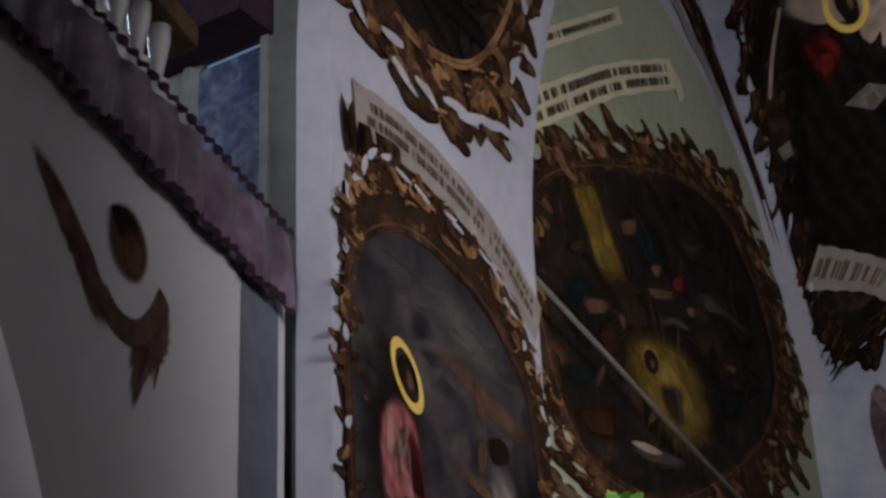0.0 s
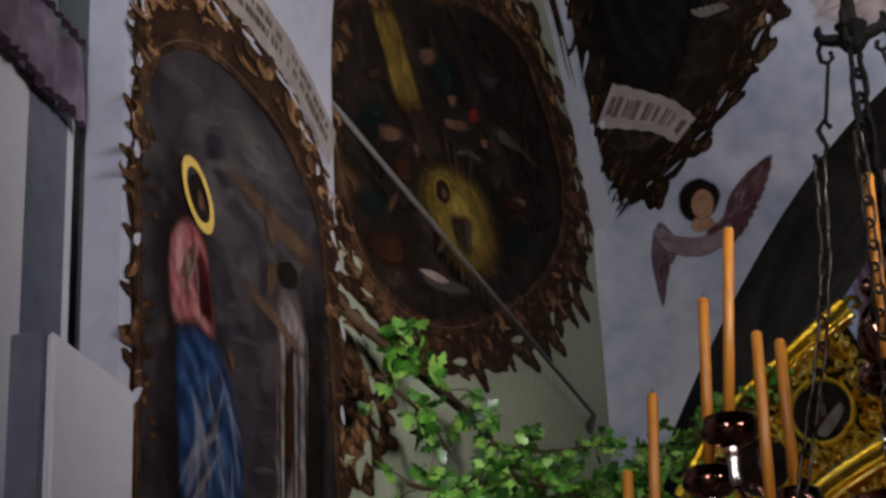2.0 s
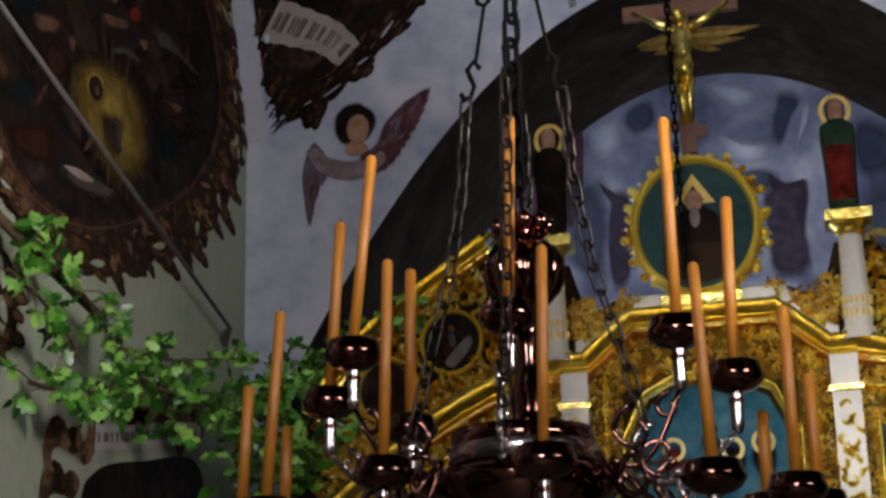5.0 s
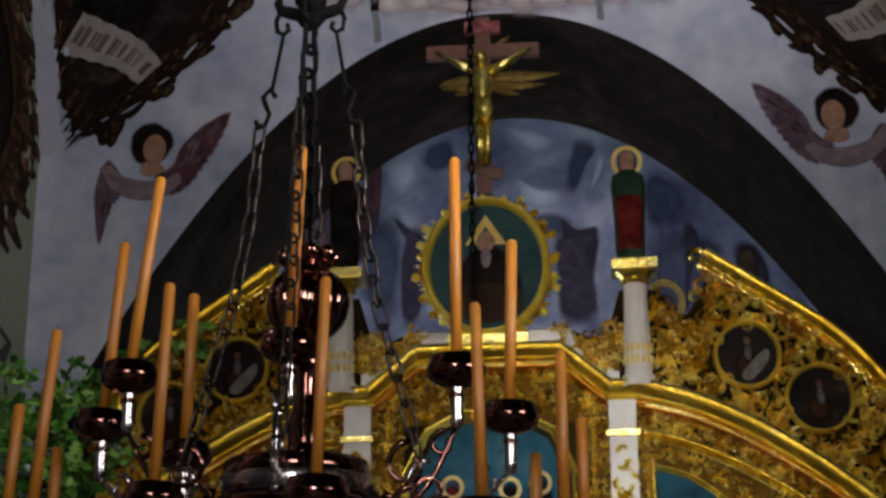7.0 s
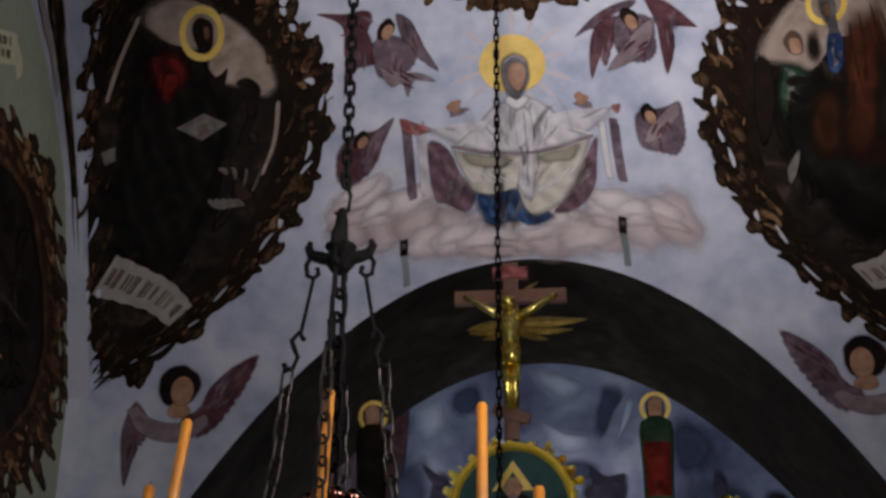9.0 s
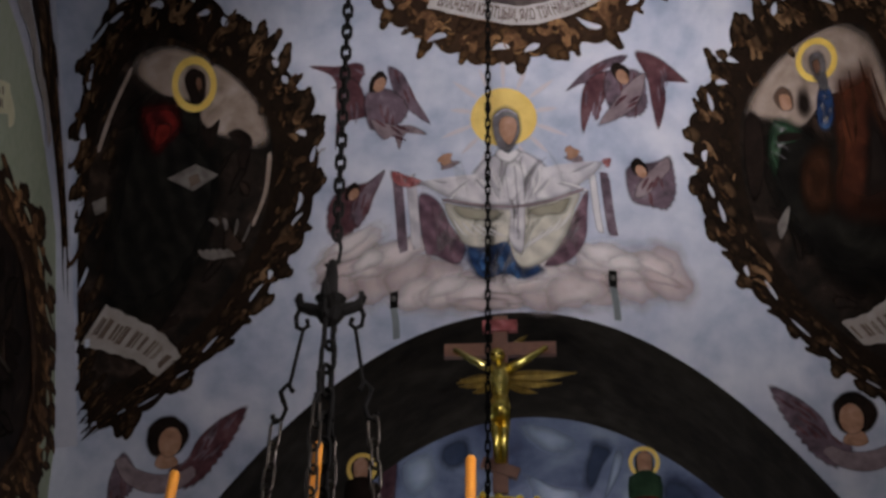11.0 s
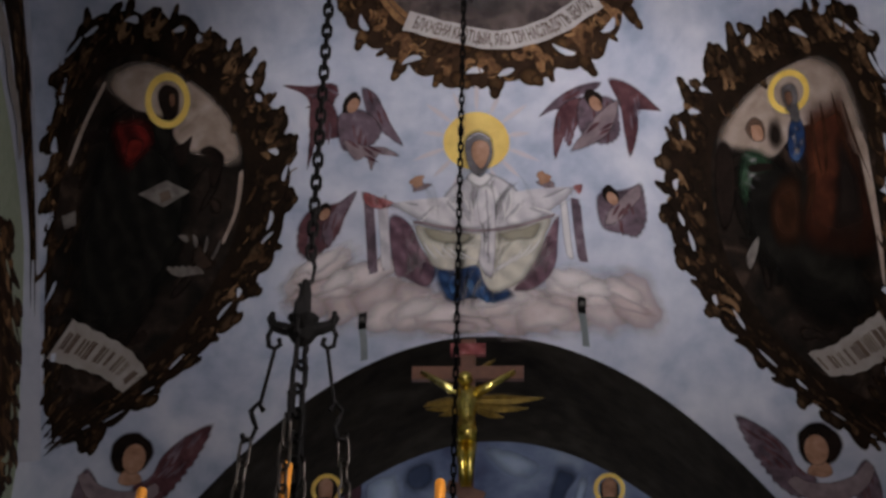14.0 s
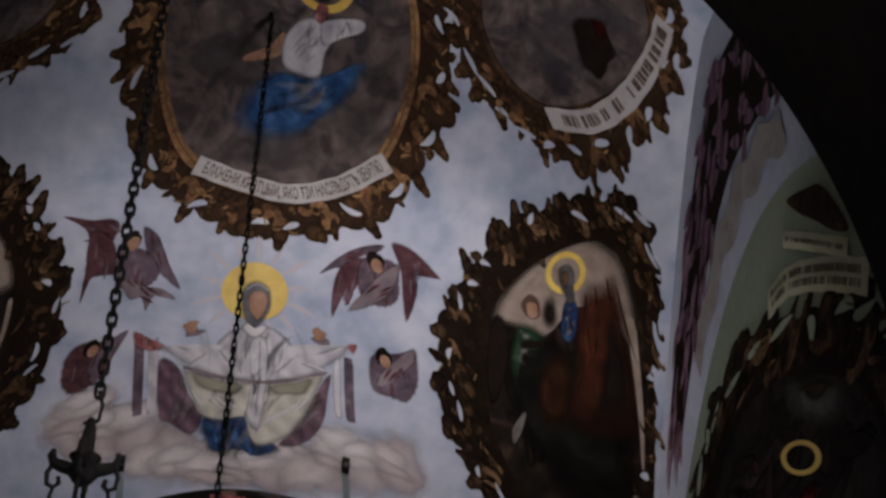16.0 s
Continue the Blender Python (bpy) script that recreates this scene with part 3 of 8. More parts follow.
for a, b in zip(cols, cols[1:]):
    lo = [0.0 if max(abs(a), abs(b)) > 3.401 else east_arch(v) for v in (a, b)]
    hi = [8.3 - 1.3 * min(1, abs(v) / HW) ** 2 if abs(v) <= HW + 0.001 and max(abs(a), abs(b)) <= HW + 0.001 else 7.4 for v in (a, b)]
    sheet(bm, [[(a, YE, lo[0] + (hi[0] - lo[0]) * k / 6) for k in range(7)], [(b, YE, lo[1] + (hi[1] - lo[1]) * k / 6) for k in range(7)]])
bmesh.ops.remove_doubles(bm, verts=bm.verts[:], dist=0.0005)
setting("wall_east", bm, SKYPLASTER, "pale plaster wall pierced by the altar arch", "wall")
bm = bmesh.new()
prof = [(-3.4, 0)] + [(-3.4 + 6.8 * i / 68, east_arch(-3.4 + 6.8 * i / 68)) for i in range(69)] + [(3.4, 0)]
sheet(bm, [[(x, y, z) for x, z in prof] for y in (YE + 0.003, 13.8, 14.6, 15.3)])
setting("trim", bm, SOFFIT, "near-black brown soffit of the altar arch", "arch", True)

# altar apse behind the arch
bm = bmesh.new()
rows = []
for k in range(25):
    z = 0 if k == 0 else 5.2 + 4.4 * math.sin(math.pi / 2 * (k - 1) / 23)
    r = 1.0 if k == 0 else max(0.02, math.cos(math.pi / 2 * (k - 1) / 23)) ** 0.8
    rows.append([(4.3 * r * math.cos(a), 15.2 + 4.0 * r * math.sin(a), z) for a in (math.pi * i / 48 for i in range(49))])
sheet(bm, rows)
setting("backdrop", bm, APSE, "cloudy blue fresco in the altar apse", "apse", True)
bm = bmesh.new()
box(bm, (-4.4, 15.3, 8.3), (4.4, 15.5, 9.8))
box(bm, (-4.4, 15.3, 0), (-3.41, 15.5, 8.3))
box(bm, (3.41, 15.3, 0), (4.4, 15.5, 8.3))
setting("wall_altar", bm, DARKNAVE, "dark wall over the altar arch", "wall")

# north and south walls, set back behind shallow splayed arches
for side, name, face in ((-1, "wall_north", on_north), (1, "wall_south", on_south)):
    ys = [YW - 0.4 + 6.5 * i / 52 for i in range(53)]
    bm = bmesh.new()
    sheet(bm, [[face(y, (inner_arch(side, y) + 0.01) * k / 12) for y in ys] for k in range(13)])
    setting(name, bm, GREEN, "sage green wall under a shallow arch", "wall")
    bm = bmesh.new()
    ys = [YW + 6.0 * i / 48 for i in range(49)]
    sheet(bm, [[Vector((side * HW, y, side_arch(y))).lerp(face(y, inner_arch(side, y)), k / 3) for y in ys] for k in range(4)])
    setting("trim", bm, PLASTER, "plastered splay of the shallow side arch", "arch", True)
    bm = box(bmesh.new(), (-4.4, 7.0, 0), (-4.2, YE + 0.2, 13.5)) if side < 0 else box(bmesh.new(), (4.2, -7, 0), (4.4, YE + 0.2, 13.5))
    setting(name + "_core", bm, DARKNAVE, "rough masonry behind the side wall", "wall")

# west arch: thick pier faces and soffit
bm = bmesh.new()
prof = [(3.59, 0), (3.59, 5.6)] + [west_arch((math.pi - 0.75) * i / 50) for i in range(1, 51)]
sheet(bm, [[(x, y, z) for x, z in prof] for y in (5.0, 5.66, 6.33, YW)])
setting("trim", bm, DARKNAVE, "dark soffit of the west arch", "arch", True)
bm = bmesh.new()
sheet(bm, [[on_pier(y, 8.6 * k / 60) for k in range(61)] for y in (4.77, 5.5, 6.2, YW)])
sheet(bm, [[on_pier(YW, 8.6 * k / 60) for k in range(61)], [Vector((-4.3, YW, on_pier(YW, 8.6 * k / 60).z)) for k in range(61)]])
sheet(bm, [[on_pier(4.77, 8.6 * k / 60) for k in range(61)], [Vector((on_pier(4.77, 8.6 * k / 60).x - 0.17, 4.77, on_pier(4.77, 8.6 * k / 60).z)) for k in range(61)]])
setting("pillar", bm, PLASTER, "pale plaster pier carrying the west arch", "pier")
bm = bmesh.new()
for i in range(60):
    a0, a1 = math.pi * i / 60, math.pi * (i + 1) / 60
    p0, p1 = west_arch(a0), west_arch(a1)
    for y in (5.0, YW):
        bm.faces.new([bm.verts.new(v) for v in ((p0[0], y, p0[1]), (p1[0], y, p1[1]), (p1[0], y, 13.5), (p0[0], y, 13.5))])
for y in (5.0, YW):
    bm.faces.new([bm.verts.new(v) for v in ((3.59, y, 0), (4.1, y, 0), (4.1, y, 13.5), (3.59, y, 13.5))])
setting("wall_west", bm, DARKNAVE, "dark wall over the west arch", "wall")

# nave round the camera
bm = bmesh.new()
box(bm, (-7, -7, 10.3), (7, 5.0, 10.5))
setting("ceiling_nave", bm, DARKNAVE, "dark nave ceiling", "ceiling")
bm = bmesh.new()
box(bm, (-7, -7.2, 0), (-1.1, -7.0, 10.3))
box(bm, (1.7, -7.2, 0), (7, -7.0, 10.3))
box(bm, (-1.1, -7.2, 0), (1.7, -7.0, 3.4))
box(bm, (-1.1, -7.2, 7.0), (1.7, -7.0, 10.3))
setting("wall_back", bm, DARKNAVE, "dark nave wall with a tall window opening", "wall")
bm = bmesh.new()
box(bm, (-6.6, -7, 0), (-6.4, 5.2, 10.3))
setting("wall_gallery_back", bm, WHITEWASH, "whitewashed wall behind the gallery", "wall")

# gallery wall with its arch opening, floor behind it
bm = bmesh.new()
n = 80
for i in range(n):
    y0, y1 = -7 + 11.77 * i / n, -7 + 11.77 * (i + 1) / n
    lo = [4.05 * max(0, 1 - ((y - 2.0) / 1.75) ** 2) ** 0.45 for y in (y0, y1)]
    for off in (0, -0.35):
        bm.faces.new([bm.verts.new(v) for v in (on_gallery(y0, lo[0], off), on_gallery(y1, lo[1], off), on_gallery(y1, 4.7, off), on_gallery(y0, 4.7, off))])
    for z in (lo, (4.7, 4.7)):
        bm.faces.new([bm.verts.new(v) for v in (on_gallery(y0, z[0]), on_gallery(y1, z[1]), on_gallery(y1, z[1], -0.35), on_gallery(y0, z[0], -0.35))])
bmesh.ops.remove_doubles(bm, verts=bm.verts[:], dist=0.0005)
setting("wall_gallery", bm, WHITEWASH, "whitewashed gallery wall over an arched opening", "wall")
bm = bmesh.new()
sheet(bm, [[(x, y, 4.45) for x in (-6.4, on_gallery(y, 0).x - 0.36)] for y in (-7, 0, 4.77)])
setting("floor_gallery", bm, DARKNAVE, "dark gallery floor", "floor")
# end wall of the gallery beside the pier, with a window opening
bm = bmesh.new()
box(bm, (-6.4, 4.86, 0), (-3.60, 5.0, 10.3))
box(bm, (-3.12, 4.86, 0), (-2.85, 5.0, 10.3))
box(bm, (-3.60, 4.86, 0), (-3.12, 5.0, 4.6))
box(bm, (-3.60, 4.86, 6.0), (-3.12, 5.0, 10.3))
# The greenish-grey shade beside the pier is put into this wall's colour.
setting("wall_gallery_end", bm, GREY, "end wall of the gallery with shade put into its grey-green colour", "wall")
def ledge(x0, x1, y0, y1, z0, z1):
    """A block whose top falls from z0 at its front to z1 at its back."""
    bm = box(bmesh.new(), (x0, y0, 0), (x1, y1, z0))
    for v in bm.verts:
        if v.co.z > 1 and v.co.y > y0 + 0.01:
            v.co.z = z1
    bmesh.ops.bevel(bm, geom=bm.edges[:], offset=0.012, segments=2, affect="EDGES")
    return bm


# One pier foot in two colours: shaded front grey-blue, lit side an added white slab.
setting("pillar_base", ledge(-2.92, -2.692, 4.3, 4.766, 3.49, 3.40), GREYBLUE, "foot of the pier with its shade put into grey-blue colour", "pier")
setting("pillar_base_lit_side", ledge(-2.69, -2.655, 4.302, 4.766, 3.47, 3.37), WHITEWASH, "added slab in whitewash for the lit side of the pier foot", "pier")
bm = bmesh.new()
sheet(bm, [[on_gallery(y, z, 0.004) for y in (4.36, 4.42, 4.70)] for z in (0.0, 2.0, 4.46)])
setting("trim", bm, GREYBLUE, "painted grey-blue band on the gallery wall", "painted band")

# ---------------------------------------------------------------- murals
on_east = lambda x, z, off=0.0: Vector((x, YE - off, z))


def flat(points):
    return [Vector(p) for p in points]


def even(outline, n):
    """The same closed outline with n points at even steps."""
    pts = [Vector(p) for p in outline]
    pts.append(pts[0])
    seg = [(b - a).length for a, b in zip(pts, pts[1:])]
    step, out, i, run = sum(seg) / n, [], 0, 0.0
    for k in range(n):
        while i < len(seg) - 1 and run + seg[i] < k * step:
            run += seg[i]
            i += 1
        out.append(pts[i].lerp(pts[i + 1], min(1.0, (k * step - run) / max(seg[i], 1e-9))))
    return out


def rolled_leaves(bm, surface, outline, count, size, off, seed, inward=0.0, long=1.0):
    """Rounded, puffy leaves along a line, in mirrored pairs; inward draws them back towards the middle."""
    rnd = random.Random(seed)
    line = even(outline, 12 * count)
    n = len(line)
    c = sum(line, Vector((0, 0))) / n
    for j in range(count):
        i = int(12 * (j + rnd.uniform(-0.3, 0.3))) % n
        t = (line[(i + 1) % n] - line[i - 1]).normalized()
        nrm = Vector((t.y, -t.x))
        if nrm.dot(line[i] - c) < 0:
            nrm = -nrm
        f = 1 if j % 2 else -1
        s = size * rnd.uniform(0.45, 1.35)
        a = math.atan2(nrm.y, nrm.x) + f * rnd.uniform(0.0, 1.5)
        p = line[i] - nrm * inward * rnd.random()
        d = Vector((math.cos(a), math.sin(a)))
        e = 0.02
        sx = max(1.0, (surface(p.x + e, p.y) - surface(p.x - e, p.y)).length / (2 * e * long))
        sy = max(1.0, (surface(p.x, p.y + e) - surface(p.x, p.y - e)).length / (2 * e))
        fit_in = lambda pts: [Vector((p.x + (q.x - p.x) / sx, p.y + (q.y - p.y) / sy)) for q in pts]
        fill(bm, surface, fit_in(ellipse(*(p + d * s * 0.25), s * 0.8, s * 0.64, a, 14, 0.05, seed + j)), off + 0.0012 * rnd.random(), 3)
        fill(bm, surface, fit_in(ellipse(*(p + d * s * 0.75 + nrm * s * 0.25), s * 0.46, s * 0.42, a, 12, 0.04, seed + j)), off + 0.0014 + 0.0012 * rnd.random(), 3)
    return bm


PLAIN, LONG = {}, {}


def medallion(name, label, wall, outer, inner, at, seed, scene_mat, count=150, size=0.22, depth=0.05, teeth=26, moulding=None, leaf=None, under=None, lobes=40, lobe=0.10):
    """A painted medallion: leafy frame with rolled leaves, highlights and pierced gaps, dark moulding, picture ground."""
    ob = thing(name, at, label, "mural")
    leaf, under = leaf or BROWNLIGHT, under or BROWNMID
    light = LEAFDIM if leaf is BROWN else LEAFLIGHT
    long = LONG[wall]

    def surface(u, v, off=0.0):
        """The wall with its length drawn in, so that leaves on it are long as well."""
        return wall(u * long, v, off)

    o, i = ([Vector((p.x / long, p.y)) for p in closed_curve(c, 24)] for c in (outer, inner))
    c = sum(i, Vector((0, 0))) / len(i)
    rim = [c + (p - c) * 1.07 for p in i]
    part("frame_ground", band(bmesh.new(), surface, i, scalloped(o, depth * 1.15, teeth, seed), 0.005), under, ob, "dark umber ground of the painted frame")
    part("leaf_ornament", ornament(bmesh.new(), surface, rim, o, count // 2, size, 0.0135, seed, 0.003), leaf, ob, "brown painted acanthus leaves", kind="stuff")
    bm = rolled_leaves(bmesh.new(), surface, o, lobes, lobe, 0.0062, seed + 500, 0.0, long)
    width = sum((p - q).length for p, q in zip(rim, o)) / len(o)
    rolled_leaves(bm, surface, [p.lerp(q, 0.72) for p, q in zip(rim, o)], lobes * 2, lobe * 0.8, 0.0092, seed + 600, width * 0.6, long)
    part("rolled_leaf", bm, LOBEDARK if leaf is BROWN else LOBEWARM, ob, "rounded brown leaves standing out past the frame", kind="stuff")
    rnd = random.Random(seed + 900)
    bright, gaps = bmesh.new(), bmesh.new()
    n = len(o)
    for k in range(count // 4):
        j = rnd.randrange(n)
        d = o[(j + 1) % n] - o[j - 1]
        p = rim[j].lerp(o[j], rnd.uniform(0.1, 1.0))
        leaf_stroke(bright, surface, p, math.atan2(d.y, d.x) + rnd.choice((0, math.pi)) + rnd.uniform(-0.9, 0.9), size * rnd.uniform(0.25, 0.5), size * 0.09, 0.0185 + 0.002 * rnd.random(), rnd.uniform(-2.4, 2.4), 0.002)
    part("leaf_highlight", bright, light, ob, "paler tan strokes on the leaves", kind="stuff")
    for k in range(lobes // 2):
        j = int((k + rnd.random() * 0.7) * n / (lobes // 2)) % n
        d = o[(j + 1) % n] - o[j - 1]
        p = rim[j].lerp(o[j], rnd.uniform(0.62, 0.92))
        leaf_stroke(gaps, surface, p, math.atan2(d.y, d.x) + rnd.uniform(-0.4, 0.4), size * rnd.uniform(0.5, 0.9), size * 0.2, 0.0215, rnd.uniform(-1.2, 1.2))
    part("pierced_gap", gaps, PLAIN[wall], ob, "plaster seen between the painted leaves", kind="stuff")
    part("moulding", band(bmesh.new(), surface, i, rim, 0.016, 1), moulding or leaf, ob)
    mid = [p.lerp(q, 0.4) for p, q in zip(i, rim)]
    part("moulding_light", band(bmesh.new(), surface, mid, [p.lerp(q, 0.2) for p, q in zip(mid, rim)], 0.0172, 1), under if leaf is BROWN else RIDGE, ob)
    ground = part("picture_ground", fill(bmesh.new(), surface, i, 0.007, 8), scene_mat, ob)
    for k, m in enumerate((HAIR, OCHREDIM) if scene_mat is DARKSCENE else (CLOUDDARK, WINGDIM)):
        part("brushwork", strokes(bmesh.new(), surface, i, 30, 0.40, 0.16, 0.5 + 0.7 * k, 0.008 + 0.0004 * k, seed * 7 + k, 0.7, 1.2, 0.8), m, ground, kind="stuff")
    return ob


PLAIN[on_vault], PLAIN[on_north], PLAIN[on_south], PLAIN[on_pier] = SKYPLASTER, GREEN, GREEN, PLASTER
LONG[on_vault], LONG[on_north], LONG[on_south], LONG[on_pier] = 1.0, 2.4, 2.3, 2.0


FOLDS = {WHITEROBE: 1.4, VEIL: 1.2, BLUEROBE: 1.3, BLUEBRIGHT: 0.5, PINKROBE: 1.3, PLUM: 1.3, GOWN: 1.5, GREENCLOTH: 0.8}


def patch(name, surface, outline, material, parent, off=0.011, label="", smooth=True, rings=4):
    pts = closed_curve(outline, 6) if smooth else flat(outline)
    ob = part(name, fill(bmesh.new(), surface, pts, off, rings), material, parent, label)
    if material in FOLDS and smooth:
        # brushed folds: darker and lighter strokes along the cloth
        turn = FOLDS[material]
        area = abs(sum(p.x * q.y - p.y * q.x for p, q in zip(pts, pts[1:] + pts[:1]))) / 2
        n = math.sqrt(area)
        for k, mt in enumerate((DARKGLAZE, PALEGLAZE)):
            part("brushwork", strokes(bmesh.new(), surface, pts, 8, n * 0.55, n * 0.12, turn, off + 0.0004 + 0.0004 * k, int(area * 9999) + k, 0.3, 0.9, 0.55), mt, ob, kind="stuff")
    return ob


def disc(name, surface, cx, cy, a, b, material, parent, off=0.012, label="", turn=0.0, wobble=0.0, seed=0):
    return part(name, fill(bmesh.new(), surface, ellipse(cx, cy, a, b, turn, 30, wobble, seed), off, 3), material, parent, label)


def halo(surface, cx, cy, a, b, parent, off=0.014, turn=0.0, hole=0.72):
    i, o = ellipse(cx, cy, a * hole, b * hole, turn, 32), ellipse(cx, cy, a, b, turn, 32)
    return part("halo", band(bmesh.new(), surface, i, o, off, 1), HALO, parent, "yellow gilt ring")


def slant_ring(surface, c, h, v, parent, off, hole=0.72):
    """A ring whose half axes h and v lean with the painted picture."""
    c, h, v = Vector(c), Vector(h), Vector(v)
    o = [c + h * math.cos(2 * math.pi * k / 36) + v * math.sin(2 * math.pi * k / 36) for k in range(36)]
    return part("halo", band(bmesh.new(), surface, [c + (p - c) * hole for p in o], o, off, 1), HALO, parent, "yellow gilt ring")


def inscription(surface, path, text, height, off):
    """Painted words that follow a path on a surface."""
    curve = bpy.data.curves.new("words", "FONT")
    curve.body, curve.size, curve.resolution_u, curve.offset = text, 1.0, 2, 0.018
    tmp = bpy.data.objects.new("words", curve)
    scene.collection.objects.link(tmp)
    me = bpy.data.meshes.new_from_object(tmp.evaluated_get(bpy.context.evaluated_depsgraph_get()))
    bpy.data.objects.remove(tmp)
    seg = [(b - a).length for a, b in zip(path, path[1:])]
    total, width = sum(seg), max(v.co.x for v in me.vertices)
    bm = bmesh.new()
    bm.from_mesh(me)
    bpy.data.meshes.remove(me)
    for v in bm.verts:
        d, i = (0.04 + 0.92 * v.co.x / width) * total, 0
        while i < len(seg) - 1 and d > seg[i]:
            d -= seg[i]
            i += 1
        u = (path[i + 1] - path[i]).normalized()
        v.co = surface(*(path[i] + u * d + Vector((-u.y, u.x)) * (v.co.y - 0.34) * height * 1.4), off)
    return bm


def banner(surface, path, width, material, parent, off=0.02, rows=1, seed=0, text=0.40, words=""):
    p = open_curve(path, 6)
    s = part("scroll", ribbon(bmesh.new(), surface, p, [width * (1 + 0.05 * math.sin(1.9 * k + seed)) for k in range(len(p))], off, 0.004), material, parent, "painted scroll with dark lettering")
    if words:
        part("lettering", inscription(surface, p, words, width * text, off + 0.009), INK, s, kind="stuff")
    else:
        part("lettering", lettering(bmesh.new(), surface, p, width * text, off + 0.009, rows, seed), INK, s, kind="stuff")
    return s


def jagged(ctrl, depth, seed, first=0.0, last=1.0, n=8):
    """A smooth outline whose stretch from first to last is cut into feather tips."""
    pts = closed_curve(ctrl, n)
    rnd = random.Random(seed)
    c = sum(pts, Vector((0, 0))) / len(pts)
    out = []
    for i, p in enumerate(pts):
        t = i / len(pts)
        cut = depth * ((i % 3) / 2.0) * rnd.uniform(0.6, 1.2) if first < t < last else 0
        out.append(p + (c - p).normalized() * cut)
    return out


def feathers(name, surface, ctrl, material, parent, off, seed, first=0.0, last=1.0, depth=0.035, direction=None, count=0):
    """A wing: a jagged painted patch with a few lighter quill strokes."""
    w = part(name, fill(bmesh.new(), surface, jagged(ctrl, depth, seed, first, last), off, 5), material, parent)
    if count:
        rnd = random.Random(seed)
        bm = bmesh.new()
        pts = closed_curve(ctrl, 4)
        c = sum(pts, Vector((0, 0))) / len(pts)
        for k in range(count):
            p = c.lerp(pts[rnd.randrange(len(pts))], rnd.uniform(0.1, 0.75))
            leaf_stroke(bm, surface, p - Vector((math.cos(direction), math.sin(direction))) * 0.06, direction + rnd.uniform(-0.2, 0.2), 0.15, 0.022, off + 0.002, 0.1)
        part("quill_work", bm, WING if material is REDWING else REDWING, w, kind="stuff")
    return w


def angel(at, surface, cx, cy, flip):
    """A winged head painted in a spandrel: plain patches, no features."""
    ob = thing("painted_cherub", at, "painted winged head with dusky feathers on the pale spandrel", "mural", "cherubs on the walls")
    M = lambda pts: [(cx + flip * x, cy + z) for x, z in pts]
    feathers("raised_wing", surface, M([(0.02, -0.30), (0.16, -0.22), (0.26, 0.0), (0.44, 0.18), (0.68, 0.30), (0.62, 0.06), (0.50, -0.16), (0.36, -0.36), (0.16, -0.48)]), REDWING if flip > 0 else WING, ob, 0.006, 5, 0.45, 0.95, 0.03, math.atan2(0.6, flip * 0.5), 14)
    feathers("folded_wing", surface, M([(-0.38, -0.10), (-0.28, -0.18), (-0.22, -0.34), (-0.24, -0.46), (-0.33, -0.60), (-0.40, -0.88), (-0.45, -0.70), (-0.47, -0.35)]), WING, ob, 0.006, 6, 0.3, 0.6, 0.03, -1.6, 8)
    path = open_curve(M([(-0.40, -0.16), (-0.28, -0.32), (-0.08, -0.40), (0.12, -0.38), (0.26, -0.28)]))
    n = len(path)
    part("shoulder", ribbon(bmesh.new(), surface, path, [0.10 + 0.09 * math.sin(math.pi * i / (n - 1)) for i in range(n)], 0.011), WINGPALE, ob, "paler feathered shoulder")
    disc("hair", surface, cx, cy + 0.015, 0.195, 0.205, HAIR, ob, 0.015, wobble=0.03, seed=4)
    disc("oval_patch", surface, cx + flip * 0.03, cy - 0.035, 0.105, 0.145, SKIN, ob, 0.019)
    patch("collar", surface, M([(-0.05, -0.14), (0.08, -0.16), (0.12, -0.24), (0.0, -0.28), (-0.09, -0.24)]), SKIN, ob, 0.0165)
    return ob


angel((-2.8, YE, 6.6), on_east, -2.80, 7.04, 1)
angel((2.9, YE, 6.6), on_east, 2.89, 7.10, -1)

